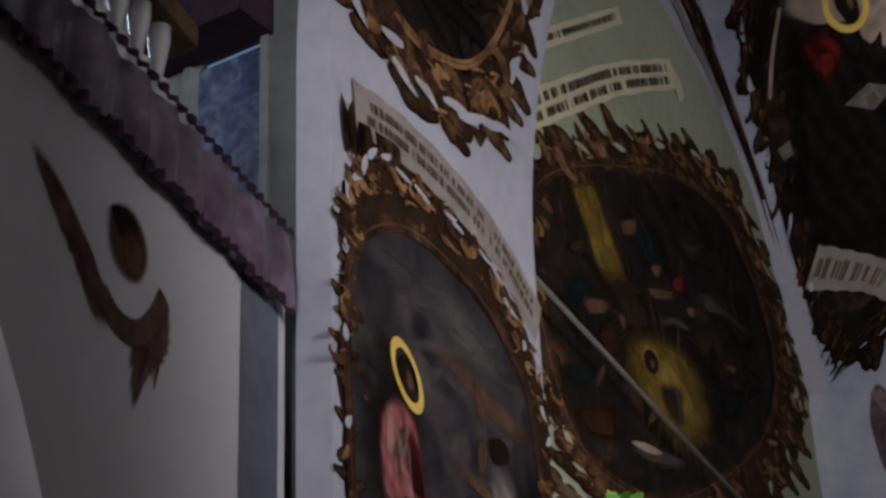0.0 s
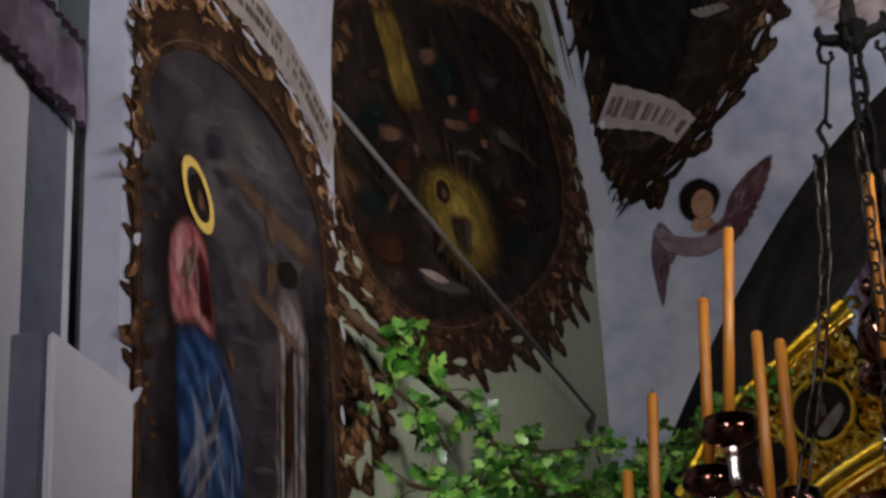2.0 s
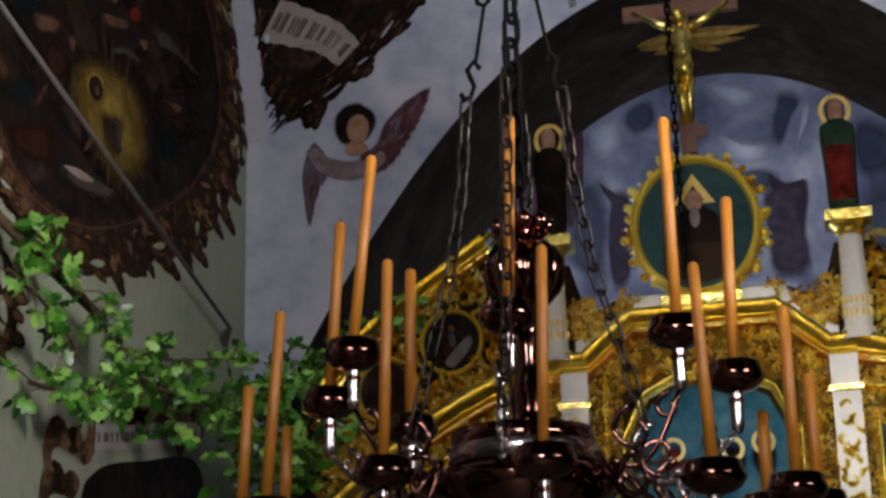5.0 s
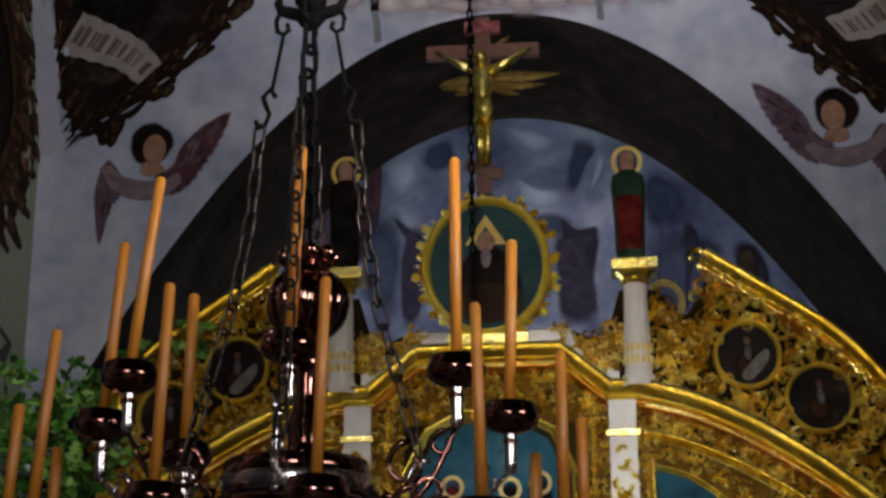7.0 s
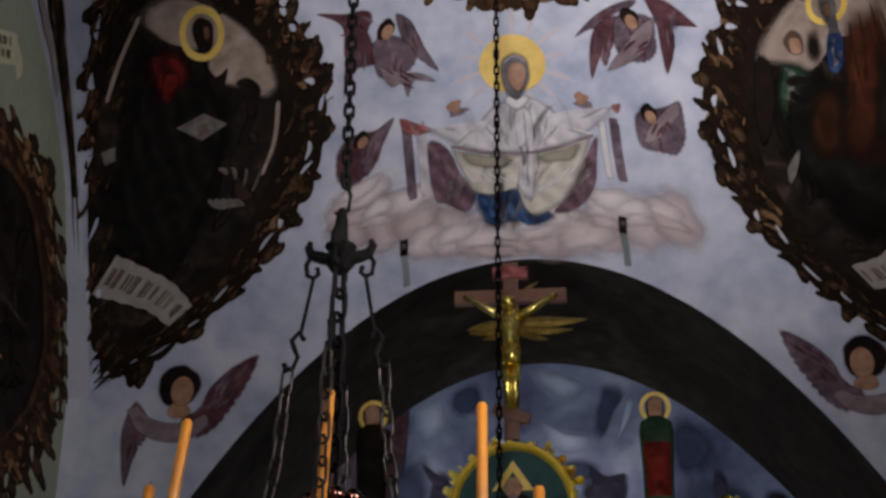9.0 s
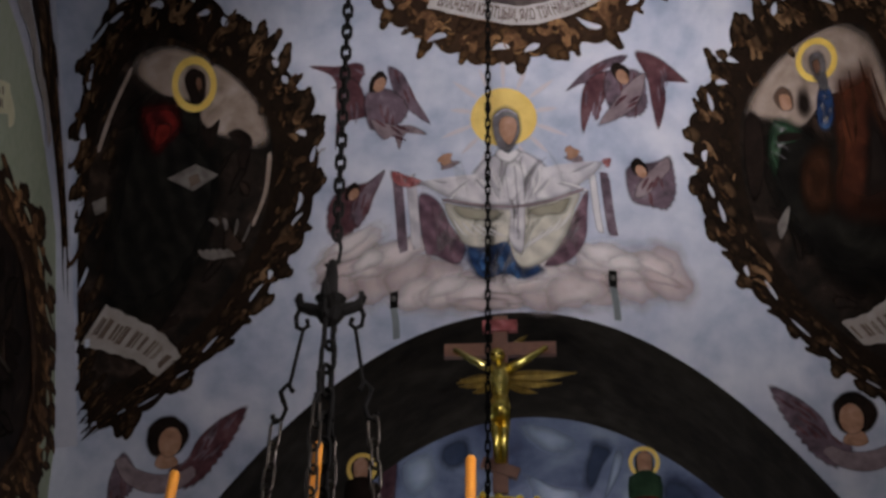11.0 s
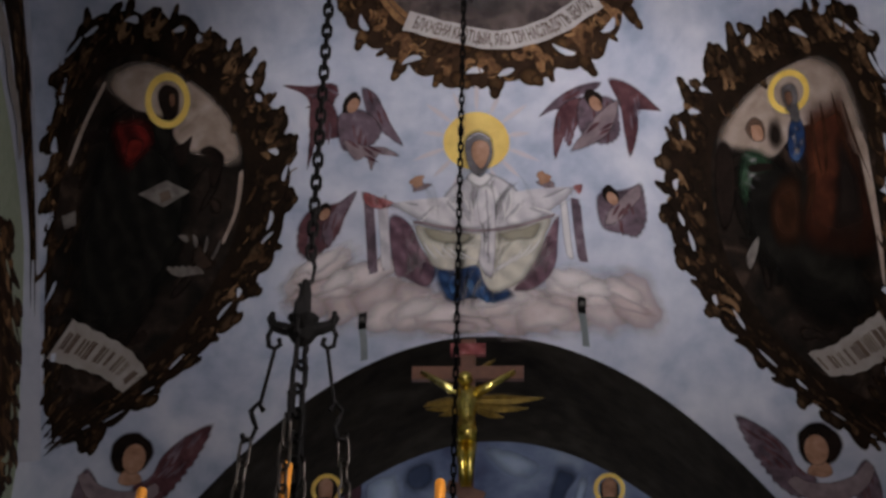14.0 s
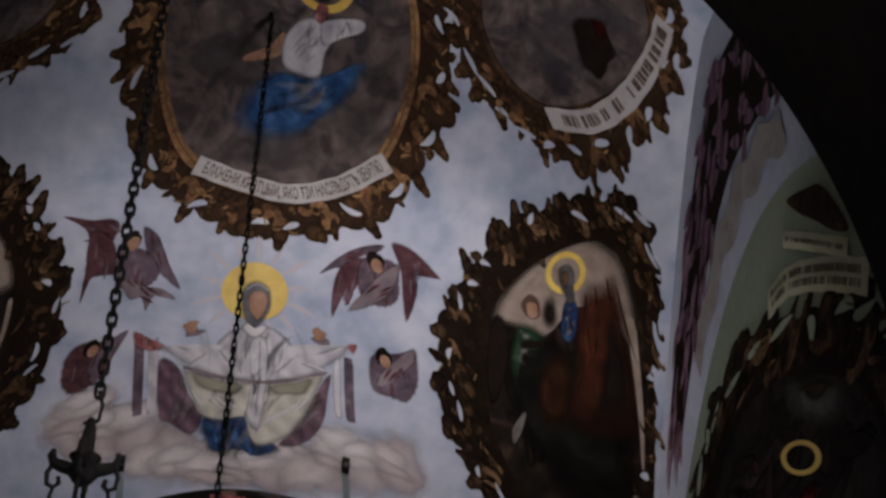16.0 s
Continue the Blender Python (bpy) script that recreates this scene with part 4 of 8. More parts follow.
# evangelists in the two east corners of the vault
OUT = [(3.38, 0.14), (2.75, 0.08), (2.15, 0.55), (1.74, 1.15), (1.70, 1.9), (2.05, 2.9), (2.74, 4.0), (3.22, 4.46), (3.45, 3.95), (3.46, 2.4)]
INN = [(3.42, 1.15), (2.88, 0.72), (2.40, 0.95), (2.12, 1.45), (2.08, 2.25), (2.40, 3.05), (2.92, 3.86), (3.22, 3.9), (3.43, 3.4), (3.50, 2.3)]
for side, seed, dx in ((-1, 11, 0.06), (1, 12, 0.06)):
    mir = lambda pts, s=side, d=dx: [(s * x + (d if 1.0 < x < 3.0 else 0.0), q) for x, q in pts]
    word = "open book" if side < 0 else "russet cloak"
    ev = medallion("painted_medallion", "dark oval mural with %s in a brown frame" % word, on_vault, mir(OUT), mir(INN), (side * 2.8, 12.6, 8.6), seed, DARKSCENE, 220, 0.20, 0.07, 30, BROWNBASE, BROWN, BROWNBASE, 46, 0.115)
    if side < 0:
        patch("painted_sky", on_vault, [(-3.10, 3.86), (-3.02, 3.92), (-2.80, 3.75), (-2.53, 3.37), (-2.26, 2.89), (-2.08, 2.47), (-2.0, 2.09), (-2.13, 2.10), (-2.25, 2.30), (-2.5, 2.62), (-2.71, 3.15), (-2.92, 3.46)], CREAM, ev, 0.010)
        part("pale_edge", ribbon(bmesh.new(), on_vault, open_curve([(-3.08, 3.86), (-3.24, 3.70), (-3.36, 3.51)]), 0.05, 0.011), CREAM, ev)
        part("pale_edge", ribbon(bmesh.new(), on_vault, open_curve([(-2.02, 2.0), (-2.06, 1.66), (-2.17, 1.42)]), 0.045, 0.011), CREAM, ev)
        slant_ring(on_vault, (-2.625, 3.21), (0.175, -0.18), (0.005, 0.24), ev, 0.0215)
        patch("head_patch", on_vault, [(-2.71, 3.32), (-2.66, 3.39), (-2.57, 3.28), (-2.53, 3.16), (-2.55, 2.99), (-2.64, 3.04)], HAIR, ev, 0.0230)
        patch("oval_patch", on_vault, [(-2.62, 3.27), (-2.57, 3.22), (-2.56, 3.10), (-2.61, 3.12)], SKINDIM, ev, 0.0245)
        patch("blue_hood", on_vault, [(-2.76, 3.22), (-2.58, 3.01), (-2.60, 2.74), (-2.72, 2.85)], GREENROBE, ev, 0.0200)
        patch("dark_robe", on_vault, [(-3.12, 3.70), (-2.95, 3.50), (-2.70, 3.15), (-2.5, 2.65), (-2.35, 2.2), (-2.45, 1.5), (-2.9, 1.1), (-3.4, 1.8), (-3.4, 3.0)], GREENROBE, ev, 0.0125)
        patch("red_mantle", on_vault, [(-3.06, 3.52), (-2.78, 3.24), (-2.68, 2.95), (-2.80, 2.90), (-2.94, 2.92), (-3.04, 3.20)], REDROBE, ev, 0.0150)
        patch("red_fold", on_vault, [(-2.93, 3.22), (-2.80, 3.06), (-2.86, 2.96), (-2.96, 3.04)], REDLIGHT, ev, 0.0165)
        patch("open_book", on_vault, [(-2.86, 2.64), (-2.64, 2.51), (-2.45, 2.20), (-2.66, 2.28)], BOOKPAGE, ev, 0.0185, smooth=False)
        patch("book_text", on_vault, [(-2.70, 2.46), (-2.62, 2.40), (-2.60, 2.30), (-2.68, 2.34)], INK, ev, 0.0197, smooth=False)
        patch("dark_bird", on_vault, [(-2.39, 2.52), (-2.29, 2.48), (-2.18, 2.30), (-2.17, 2.19), (-2.25, 2.02), (-2.30, 2.20), (-2.25, 2.35)], HAIR, ev, 0.0165)
        patch("dark_wing", on_vault, [(-2.50, 2.71), (-2.43, 2.70), (-2.46, 2.57), (-2.52, 2.50), (-2.59, 2.74)], HAIR, ev, 0.0170)
        patch("paper", on_vault, [(-3.42, 3.18), (-3.32, 3.09), (-3.32, 2.97), (-3.40, 3.04)], BOOKPAGE, ev, 0.0165, smooth=False)
        bm = bmesh.new()
        for k in range(5):
            leaf_stroke(bm, on_vault, (-2.62 + 0.055 * k, 1.64 - 0.06 * k), -1.15, 0.30 - 0.03 * k, 0.035, 0.0150 + 0.0004 * k, 0.2)
        for k in range(4):
            leaf_stroke(bm, on_vault, (-2.46 + 0.07 * k, 1.72 - 0.13 * k), 1.9 - 0.3 * k, 0.16, 0.03, 0.0172 + 0.0004 * k, 0.4)
        part("page_brushwork", bm, BOOKPAGE, ev, kind="stuff")
        banner(on_vault, [(-3.44, 2.08), (-3.22, 1.55), (-3.0, 1.0), (-2.84, 0.46)], 0.21, SCROLL, ev, 0.02, 1, 3, 0.52)
    else:
        patch("painted_sky", on_vault, [(2.15, 2.26), (2.23, 2.56), (2.39, 2.93), (2.62, 3.37), (2.88, 3.77), (3.08, 3.93), (3.20, 3.92), (3.32, 3.70), (3.36, 3.45), (3.24, 3.40), (3.1, 3.4), (2.84, 3.1), (2.6, 2.55), (2.32, 2.36)], CREAM, ev, 0.010)
        part("pale_edge", ribbon(bmesh.new(), on_vault, open_curve([(3.28, 3.60), (3.36, 3.25), (3.42, 2.9), (3.45, 2.55)]), [0.10 - 0.08 * i / 18 for i in range(19)], 0.0165), CREAM, ev)
        slant_ring(on_vault, (2.76, 3.33), (0.16, 0.18), (0.0, 0.185), ev, 0.0215)
        patch("head_patch", on_vault, [(2.69, 3.29), (2.78, 3.45), (2.84, 3.42), (2.83, 3.24), (2.74, 3.12)], BEARD, ev, 0.0230)
        patch("oval_patch", on_vault, [(2.72, 3.28), (2.78, 3.38), (2.80, 3.28), (2.75, 3.18)], SKINDIM, ev, 0.0245)
        patch("beard", on_vault, [(2.77, 3.22), (2.84, 3.30), (2.85, 3.17), (2.78, 3.10)], BEARD, ev, 0.0255)
        patch("dark_robe", on_vault, [(2.32, 2.4), (2.6, 2.65), (2.9, 2.9), (3.2, 3.5), (3.38, 3.0), (3.42, 2.0), (2.9, 1.2), (2.4, 1.4), (2.25, 1.9)], GREENROBE, ev, 0.0125)
        patch("russet_cloak", on_vault, [(2.87, 3.38), (3.04, 3.66), (3.15, 3.84), (3.21, 3.68), (3.30, 3.43), (3.40, 3.15), (3.40, 2.75), (3.11, 2.28), (2.85, 2.08), (2.87, 2.69), (2.85, 3.01)], RUSSET, ev, 0.0150)
        patch("cloak_shade", on_vault, [(3.12, 3.55), (3.24, 3.50), (3.36, 3.1), (3.30, 2.6), (3.05, 2.3), (3.08, 2.9)], UMBERSOFT, ev, 0.0158)
        bm = bmesh.new()
        for k, (x, q, a, n) in enumerate(((2.93, 3.35, -1.5, 0.5), (3.0, 3.5, -1.4, 0.6), (3.08, 3.68, -1.3, 0.5), (2.95, 2.9, -1.6, 0.5), (3.16, 3.7, -1.2, 0.45))):
            leaf_stroke(bm, on_vault, (x, q), a, n, 0.035, 0.0164 + 0.0003 * k, 0.3 * (-1) ** k)
        part("cloak_fold", bm, RUSTCLOTH, ev, kind="stuff")
        patch("brown_skirt", on_vault, [(2.63, 2.41), (2.85, 2.75), (2.86, 2.11), (2.67, 1.81), (2.58, 1.98)], RUSTCLOTH, ev, 0.0160)
        patch("blue_tunic", on_vault, [(2.76, 3.08), (2.86, 3.22), (2.89, 3.01), (2.83, 2.79), (2.75, 2.78)], BLUEROBE, ev, 0.0185)
        patch("slate_shadow", on_vault, [(2.60, 2.95), (2.70, 3.05), (2.74, 2.85), (2.66, 2.68), (2.58, 2.72)], UMBERSOFT, ev, 0.0175)
        patch("small_hair", on_vault, [(2.40, 2.65), (2.47, 2.83), (2.56, 2.87), (2.58, 2.73), (2.48, 2.60)], BROWNHEAD, ev, 0.0200)
        patch("small_oval_patch", on_vault, [(2.46, 2.73), (2.54, 2.81), (2.56, 2.71), (2.48, 2.62)], SKIN, ev, 0.0215)
        patch("green_tunic", on_vault, [(2.38, 2.43), (2.50, 2.60), (2.62, 2.63), (2.61, 2.48), (2.43, 2.21), (2.40, 1.90), (2.34, 2.05)], GREENCLOTH, ev, 0.0185)
        patch("small_book", on_vault, [(2.44, 2.36), (2.62, 2.56), (2.62, 2.50), (2.45, 2.30)], HAIR, ev, 0.0205)
        patch("dark_wing", on_vault, [(2.17, 2.26), (2.24, 2.41), (2.31, 2.36), (2.33, 2.09), (2.28, 1.67), (2.20, 1.50), (2.15, 1.87)], HAIR, ev, 0.0190)
        patch("paper", on_vault, [(2.40, 1.46), (2.50, 1.75), (2.48, 1.55), (2.42, 1.33)], BOOKPAGE, ev, 0.0170)
        banner(on_vault, [(2.94, 0.82), (3.15, 1.25), (3.35, 1.8), (3.50, 2.2)], 0.19, SCROLL, ev, 0.02, 1, 5, 0.52)

# protecting veil over the arch
veil = thing("painted_virgin_mural", (0.1, YE, 8.1), "pale robed figure with a golden halo holding a veil on clouds", "mural")
bm = bmesh.new()
rnd = random.Random(5)
for k in range(14):
    a = 2 * math.pi * (k + 0.5) / 14
    leaf_stroke(bm, on_vault, (0.06 + 0.28 * math.cos(a), 1.5 + 0.25 * math.sin(a)), a, 0.22 + 0.09 * (k % 2), 0.05, 0.0052, 0)
part("glory", bm, RAYS, veil, "faint painted rays", kind="stuff")
shade, light, crest, under = bmesh.new(), bmesh.new(), bmesh.new(), bmesh.new()
for k in range(11):
    x = -1.32 + 2.76 * k / 10
    dx = abs(x - 0.15)
    lo, hi = -0.16 + 0.16 * dx * dx, 0.12 + 0.36 * dx ** 1.2
    fill(shade, on_vault, ellipse(x, (lo + hi) / 2, 0.30, (hi - lo) * 0.72, 0, 28, 0.07, k), 0.0056 + 0.0001 * k, 5)
for k in range(14):
    t = (k * 0.618) % 1.0
    x = -1.38 + 2.86 * t
    dx = abs(x - 0.15)
    lo, hi = -0.10 + 0.16 * dx * dx, 0.12 + 0.36 * dx ** 1.2
    q = rnd.uniform(lo + 0.05, hi)
    w, h = rnd.uniform(0.26, 0.38), rnd.uniform(0.15, 0.20)
    fill(light, on_vault, ellipse(x, q, w, h, 0.1, 24, 0.09, k + 90), 0.0072 + 0.0001 * k, 5)
    if k % 2:
        fill(crest, on_vault, ellipse(x - 0.02, q + 0.05, w * 0.8, h * 0.7, 0.2, 20, 0.12, k + 190), 0.0108 + 0.0001 * k, 5)
    elif k % 4 == 0:
        fill(under, on_vault, ellipse(x + 0.05, q - 0.10, w * 0.9, h * 0.5, -0.1, 20, 0.12, k + 290), 0.0100 + 0.0001 * k, 5)
part("cloud_underside", under, CLOUDROSE, veil, "rosy shade under the billows", kind="stuff")
part("cloud_shade", shade, CLOUDROSE, veil, "rosy undersides of the painted clouds", kind="stuff")
part("cloud_bank", light, CLOUD, veil, "pinkish cream painted clouds", kind="stuff")
part("cloud_crest", crest, CLOUDLIGHT, veil, "pale tops of the painted clouds", kind="stuff")
patch("veil_lining", on_vault, [(-0.72, 0.93), (-0.54, 0.86), (-0.42, 0.62), (-0.28, 0.42), (-0.35, 0.26), (-0.55, 0.36), (-0.66, 0.44)], PLUM, veil, 0.0240, "plum lining of the veil")
patch("veil_lining", on_vault, [(0.79, 0.95), (0.62, 0.62), (0.50, 0.38), (0.38, 0.22), (0.60, 0.28), (0.76, 0.49), (0.79, 0.76)], PLUM, veil, 0.0240, "plum lining of the veil")
patch("blue_skirt", on_vault, [(-0.32, 0.45), (0.10, 0.48), (0.3, 0.3), (0.42, 0.20), (0.24, 0.11), (0.05, 0.16), (-0.11, 0.12), (-0.24, 0.18)], BLUEROBE, veil, 0.0250)
for k, (x, q) in enumerate(((-0.14, 0.28), (0.02, 0.26), (0.14, 0.20))):
    disc("skirt_fold", on_vault, x, q, 0.035, 0.10, BLUEBRIGHT, veil, 0.0256 + 0.0003 * k, turn=0.2 * k, wobble=0.1, seed=k)
VROBE = [(0.04, 1.20), (0.24, 1.21), (0.42, 1.12), (0.52, 1.00), (0.71, 1.07), (0.95, 1.22), (0.99, 1.20), (0.86, 1.05), (0.67, 0.87), (0.40, 0.76), (0.13, 0.72), (-0.18, 0.73), (-0.41, 0.79), (-0.66, 0.95), (-0.76, 1.04), (-0.53, 0.98), (-0.31, 0.97), (-0.22, 1.07), (-0.12, 1.15)]
patch("robe", on_vault, VROBE, WHITEROBE, veil, 0.0270, "white painted robe")
bm, bm2 = bmesh.new(), bmesh.new()
for k, (x, q, a, n, w) in enumerate(((-0.10, 1.08, -1.35, 0.30, 0.03), (0.36, 1.06, -1.75, 0.28, 0.03), (-0.30, 0.95, -2.6, 0.30, 0.025), (0.52, 0.95, -0.1, 0.30, 0.025), (-0.02, 0.98, -1.5, 0.22, 0.02), (0.29, 0.98, -1.6, 0.22, 0.02), (-0.20, 0.98, -0.9, 0.22, 0.025), (0.45, 0.98, -2.2, 0.22, 0.025))):
    leaf_stroke(bm, on_vault, (x, q), a, n, w, 0.0278 + 0.0002 * k, 0.3 * (-1) ** k)
    leaf_stroke(bm2, on_vault, (x + 0.03, q + 0.01), a + 0.06, n * 0.9, w * 0.8, 0.0288 + 0.0002 * k, 0.3 * (-1) ** k)
part("robe_shade", bm, CLOTHGREY, veil, kind="stuff")
part("robe_highlight", bm2, CLOTHLIGHT, veil, kind="stuff")
VEILC = [(-0.52, 0.82), (-0.31, 0.76), (0.13, 0.72), (0.55, 0.82), (0.76, 0.92), (0.69, 0.68), (0.56, 0.41), (0.43, 0.27), (0.24, 0.19), (0.14, 0.26), (0.07, 0.42), (-0.12, 0.39), (-0.30, 0.42), (-0.42, 0.57)]
patch("veil", on_vault, VEILC, VEIL, veil, 0.0310, "cream painted veil")
patch("veil_shade", on_vault, [(-0.48, 0.80), (-0.2, 0.73), (0.08, 0.70), (0.06, 0.60), (-0.15, 0.60), (-0.38, 0.66)], VEILSHADE, veil, 0.0318)
patch("veil_shade", on_vault, [(0.20, 0.70), (0.5, 0.79), (0.70, 0.88), (0.62, 0.70), (0.45, 0.66), (0.28, 0.62)], VEILSHADE, veil, 0.0318)
bm = bmesh.new()
for k in range(5):
    leaf_stroke(bm, on_vault, (-0.40 + 0.07 * k, 0.66 - 0.02 * k), -1.1 + 0.1 * k, 0.22, 0.018, 0.0326, 0.5)
    leaf_stroke(bm, on_vault, (0.64 - 0.08 * k, 0.72 - 0.06 * k), -2.1 - 0.05 * k, 0.26, 0.020, 0.0326, -0.4)
part("veil_fold", bm, CLOTHLIGHT, veil, kind="stuff")
patch("stole", on_vault, [(0.06, 1.10), (0.21, 1.12), (0.24, 0.74), (0.23, 0.46), (0.20, 0.31), (0.09, 0.42), (0.10, 0.67)], WHITEROBE, veil, 0.0350)
part("stole_stripe", ribbon(bmesh.new(), on_vault, open_curve([(0.15, 1.08), (0.17, 0.75), (0.17, 0.45)]), 0.02, 0.0358), CLOTHGREY, veil)
part("girdle", ribbon(bmesh.new(), on_vault, open_curve([(-0.50, 0.84), (-0.2, 0.755), (0.13, 0.725), (0.45, 0.79), (0.76, 0.93)]), 0.028, 0.0362), WINGPALE, veil)
for x0, dx, m in ((-0.78, 0.10, WHITEROBE), (-0.90, 0.10, WING), (0.83, 0.08, CLOTHLIGHT), (0.94, 0.10, WING)):
    part("hanging_end", ribbon(bmesh.new(), on_vault, open_curve([(x0, 1.12), (x0 + 0.03 * (1 if x0 < 0 else 1), 0.8), (x0 + 0.06, 0.46 if x0 < 0 else 0.58)]), dx * 0.9, 0.0245 + 0.0006 * (m is WING)), m, veil)
patch("plum_sleeve", on_vault, [(-0.97, 1.22), (-0.80, 1.12), (-0.64, 1.02), (-0.78, 1.0), (-0.93, 1.08)], PINKROBE, veil, 0.0262)
patch("cuff", on_vault, [(0.92, 1.22), (1.01, 1.26), (0.98, 1.16)], PINKROBE, veil, 0.0382)
disc("halo", on_vault, 0.06, 1.49, 0.30, 0.25, HALO, veil, 0.0300, "gold painted disc")
patch("hood", on_vault, [(-0.05, 1.53), (0.07, 1.60), (0.20, 1.54), (0.23, 1.38), (0.18, 1.25), (0.09, 1.16), (-0.01, 1.22), (-0.06, 1.38)], HOODGREY, veil, 0.0364, "grey painted hood")
patch("oval_patch", on_vault, [(0.02, 1.46), (0.09, 1.50), (0.17, 1.47), (0.18, 1.37), (0.11, 1.24), (0.02, 1.34)], SKIN, veil, 0.0392)
part("hood_border", ribbon(bmesh.new(), on_vault, open_curve([(-0.03, 1.49), (0.08, 1.55), (0.19, 1.50)]), 0.02, 0.0398), CLOTHGREY, veil)
patch("collar", on_vault, [(0.0, 1.22), (0.09, 1.17), (0.18, 1.22), (0.22, 1.17), (0.1, 1.08), (-0.03, 1.15)], CLOTHLIGHT, veil, 0.0410)
for k, (x, q) in enumerate(((-0.47, 1.19), (0.66, 1.24))):
    disc("small_cherub_patch", on_vault, x, q, 0.065, 0.055, SKIN, veil, 0.0075, wobble=0.14, seed=k)
    disc("small_cherub_wing", on_vault, x + 0.03, q - 0.05, 0.09, 0.04, WINGPALE, veil, 0.0068, wobble=0.14, seed=k + 4)


def seraph(at, wings, head, seed, label):
    """Folded wings round a small head: plain patches, each with an outline, a paint and the way of its quills."""
    ob = thing("painted_seraph", on_vault(*at), label, "mural", "seraphs on the vault")
    for k, (ctrl, m, d) in enumerate(wings):
        feathers("wing", on_vault, ctrl, m, ob, 0.006 + 0.0036 * k, seed + k, 0.35, 0.8, 0.012, d, 4)
    x, q, r = head
    disc("hair", on_vault, x, q + 0.02, r * 1.05, r * 1.1, HAIR, ob, 0.031, wobble=0.05, seed=seed)
    disc("oval_patch", on_vault, x + 0.015, q - 0.012, r * 0.72, r * 0.78, SKIN, ob, 0.034)


seraph((1.2, 1.6), (
    ([(0.61, 1.75), (0.79, 1.97), (0.98, 2.13), (1.19, 2.25), (1.15, 2.16), (0.99, 2.04), (0.90, 1.90), (0.75, 1.84)], WING, -2.4),
    ([(0.80, 1.88), (0.99, 2.05), (1.05, 1.94), (0.97, 1.76), (0.90, 1.55), (0.83, 1.62), (0.76, 1.40), (0.74, 1.62)], REDWING, -1.7),
    ([(1.24, 2.29), (1.39, 2.35), (1.55, 2.33), (1.72, 2.26), (1.56, 2.25), (1.50, 2.20), (1.51, 1.97), (1.43, 1.65), (1.38, 1.85), (1.34, 2.1)], REDWING, -1.4),
    ([(0.98, 2.02), (1.12, 2.10), (1.30, 2.14), (1.36, 1.95), (1.34, 1.80), (1.22, 1.68), (1.05, 1.66), (0.96, 1.78)], WING, -1.5),
    ([(1.36, 2.18), (1.30, 1.90), (1.20, 1.74), (1.06, 1.60), (0.88, 1.50), (1.02, 1.74), (1.18, 1.99)], WINGPALE, -2.3)), (1.12, 2.03, 0.085), 20, "painted seraph with folded dusky wings on the sky")
seraph((-1.1, 1.6), (
    ([(-1.69, 2.54), (-1.44, 2.38), (-1.25, 2.31), (-1.17, 2.21), (-1.23, 2.08), (-1.32, 2.03), (-1.41, 2.12), (-1.49, 2.32)], REDWING, 2.5),
    ([(-1.41, 2.28), (-1.23, 2.12), (-1.15, 1.80), (-1.28, 1.80), (-1.41, 1.80), (-1.46, 1.60), (-1.45, 1.93), (-1.45, 2.12)], REDWING, -1.6),
    ([(-0.99, 2.15), (-0.86, 2.06), (-0.78, 1.90), (-0.71, 1.74), (-0.59, 1.50), (-0.78, 1.66), (-0.92, 1.86)], WING, -1.2),
    ([(-1.20, 1.98), (-1.02, 1.98), (-0.86, 1.84), (-0.78, 1.68), (-0.88, 1.58), (-1.02, 1.62), (-1.16, 1.66)], WING, -1.5),
    ([(-1.17, 1.76), (-0.95, 1.62), (-0.74, 1.54), (-0.61, 1.42), (-0.81, 1.49), (-0.88, 1.36), (-0.94, 1.50), (-1.05, 1.52)], WINGPALE, -0.8)), (-1.07, 2.02, 0.085), 30, "painted seraph with reddish wings folded over its breast")
seraph((1.35, 1.0), (
    ([(1.11, 1.14), (1.16, 1.26), (1.35, 1.36), (1.52, 1.48), (1.57, 1.35), (1.57, 1.15), (1.48, 0.96), (1.33, 0.93), (1.16, 0.93)], WING, -1.6),
    ([(1.34, 1.28), (1.51, 1.50), (1.54, 1.40), (1.42, 1.20), (1.30, 1.02), (1.17, 0.94), (1.22, 1.1)], WINGPALE, -2.2)), (1.25, 1.24, 0.075), 40, "small painted seraph half hidden by a pale wing")
seraph((-1.3, 0.8), (
    ([(-1.00, 1.24), (-1.17, 1.21), (-1.41, 1.25), (-1.53, 1.14), (-1.53, 0.90), (-1.39, 0.74), (-1.26, 0.80), (-1.16, 0.88), (-1.09, 1.05)], REDWING, -1.8),
    ([(-1.00, 1.25), (-1.11, 1.07), (-1.19, 0.92), (-1.25, 0.79), (-1.32, 1.02), (-1.18, 1.18)], WING, -2.0)), (-1.30, 1.14, 0.07), 50, "small painted seraph with a raised maroon wing")

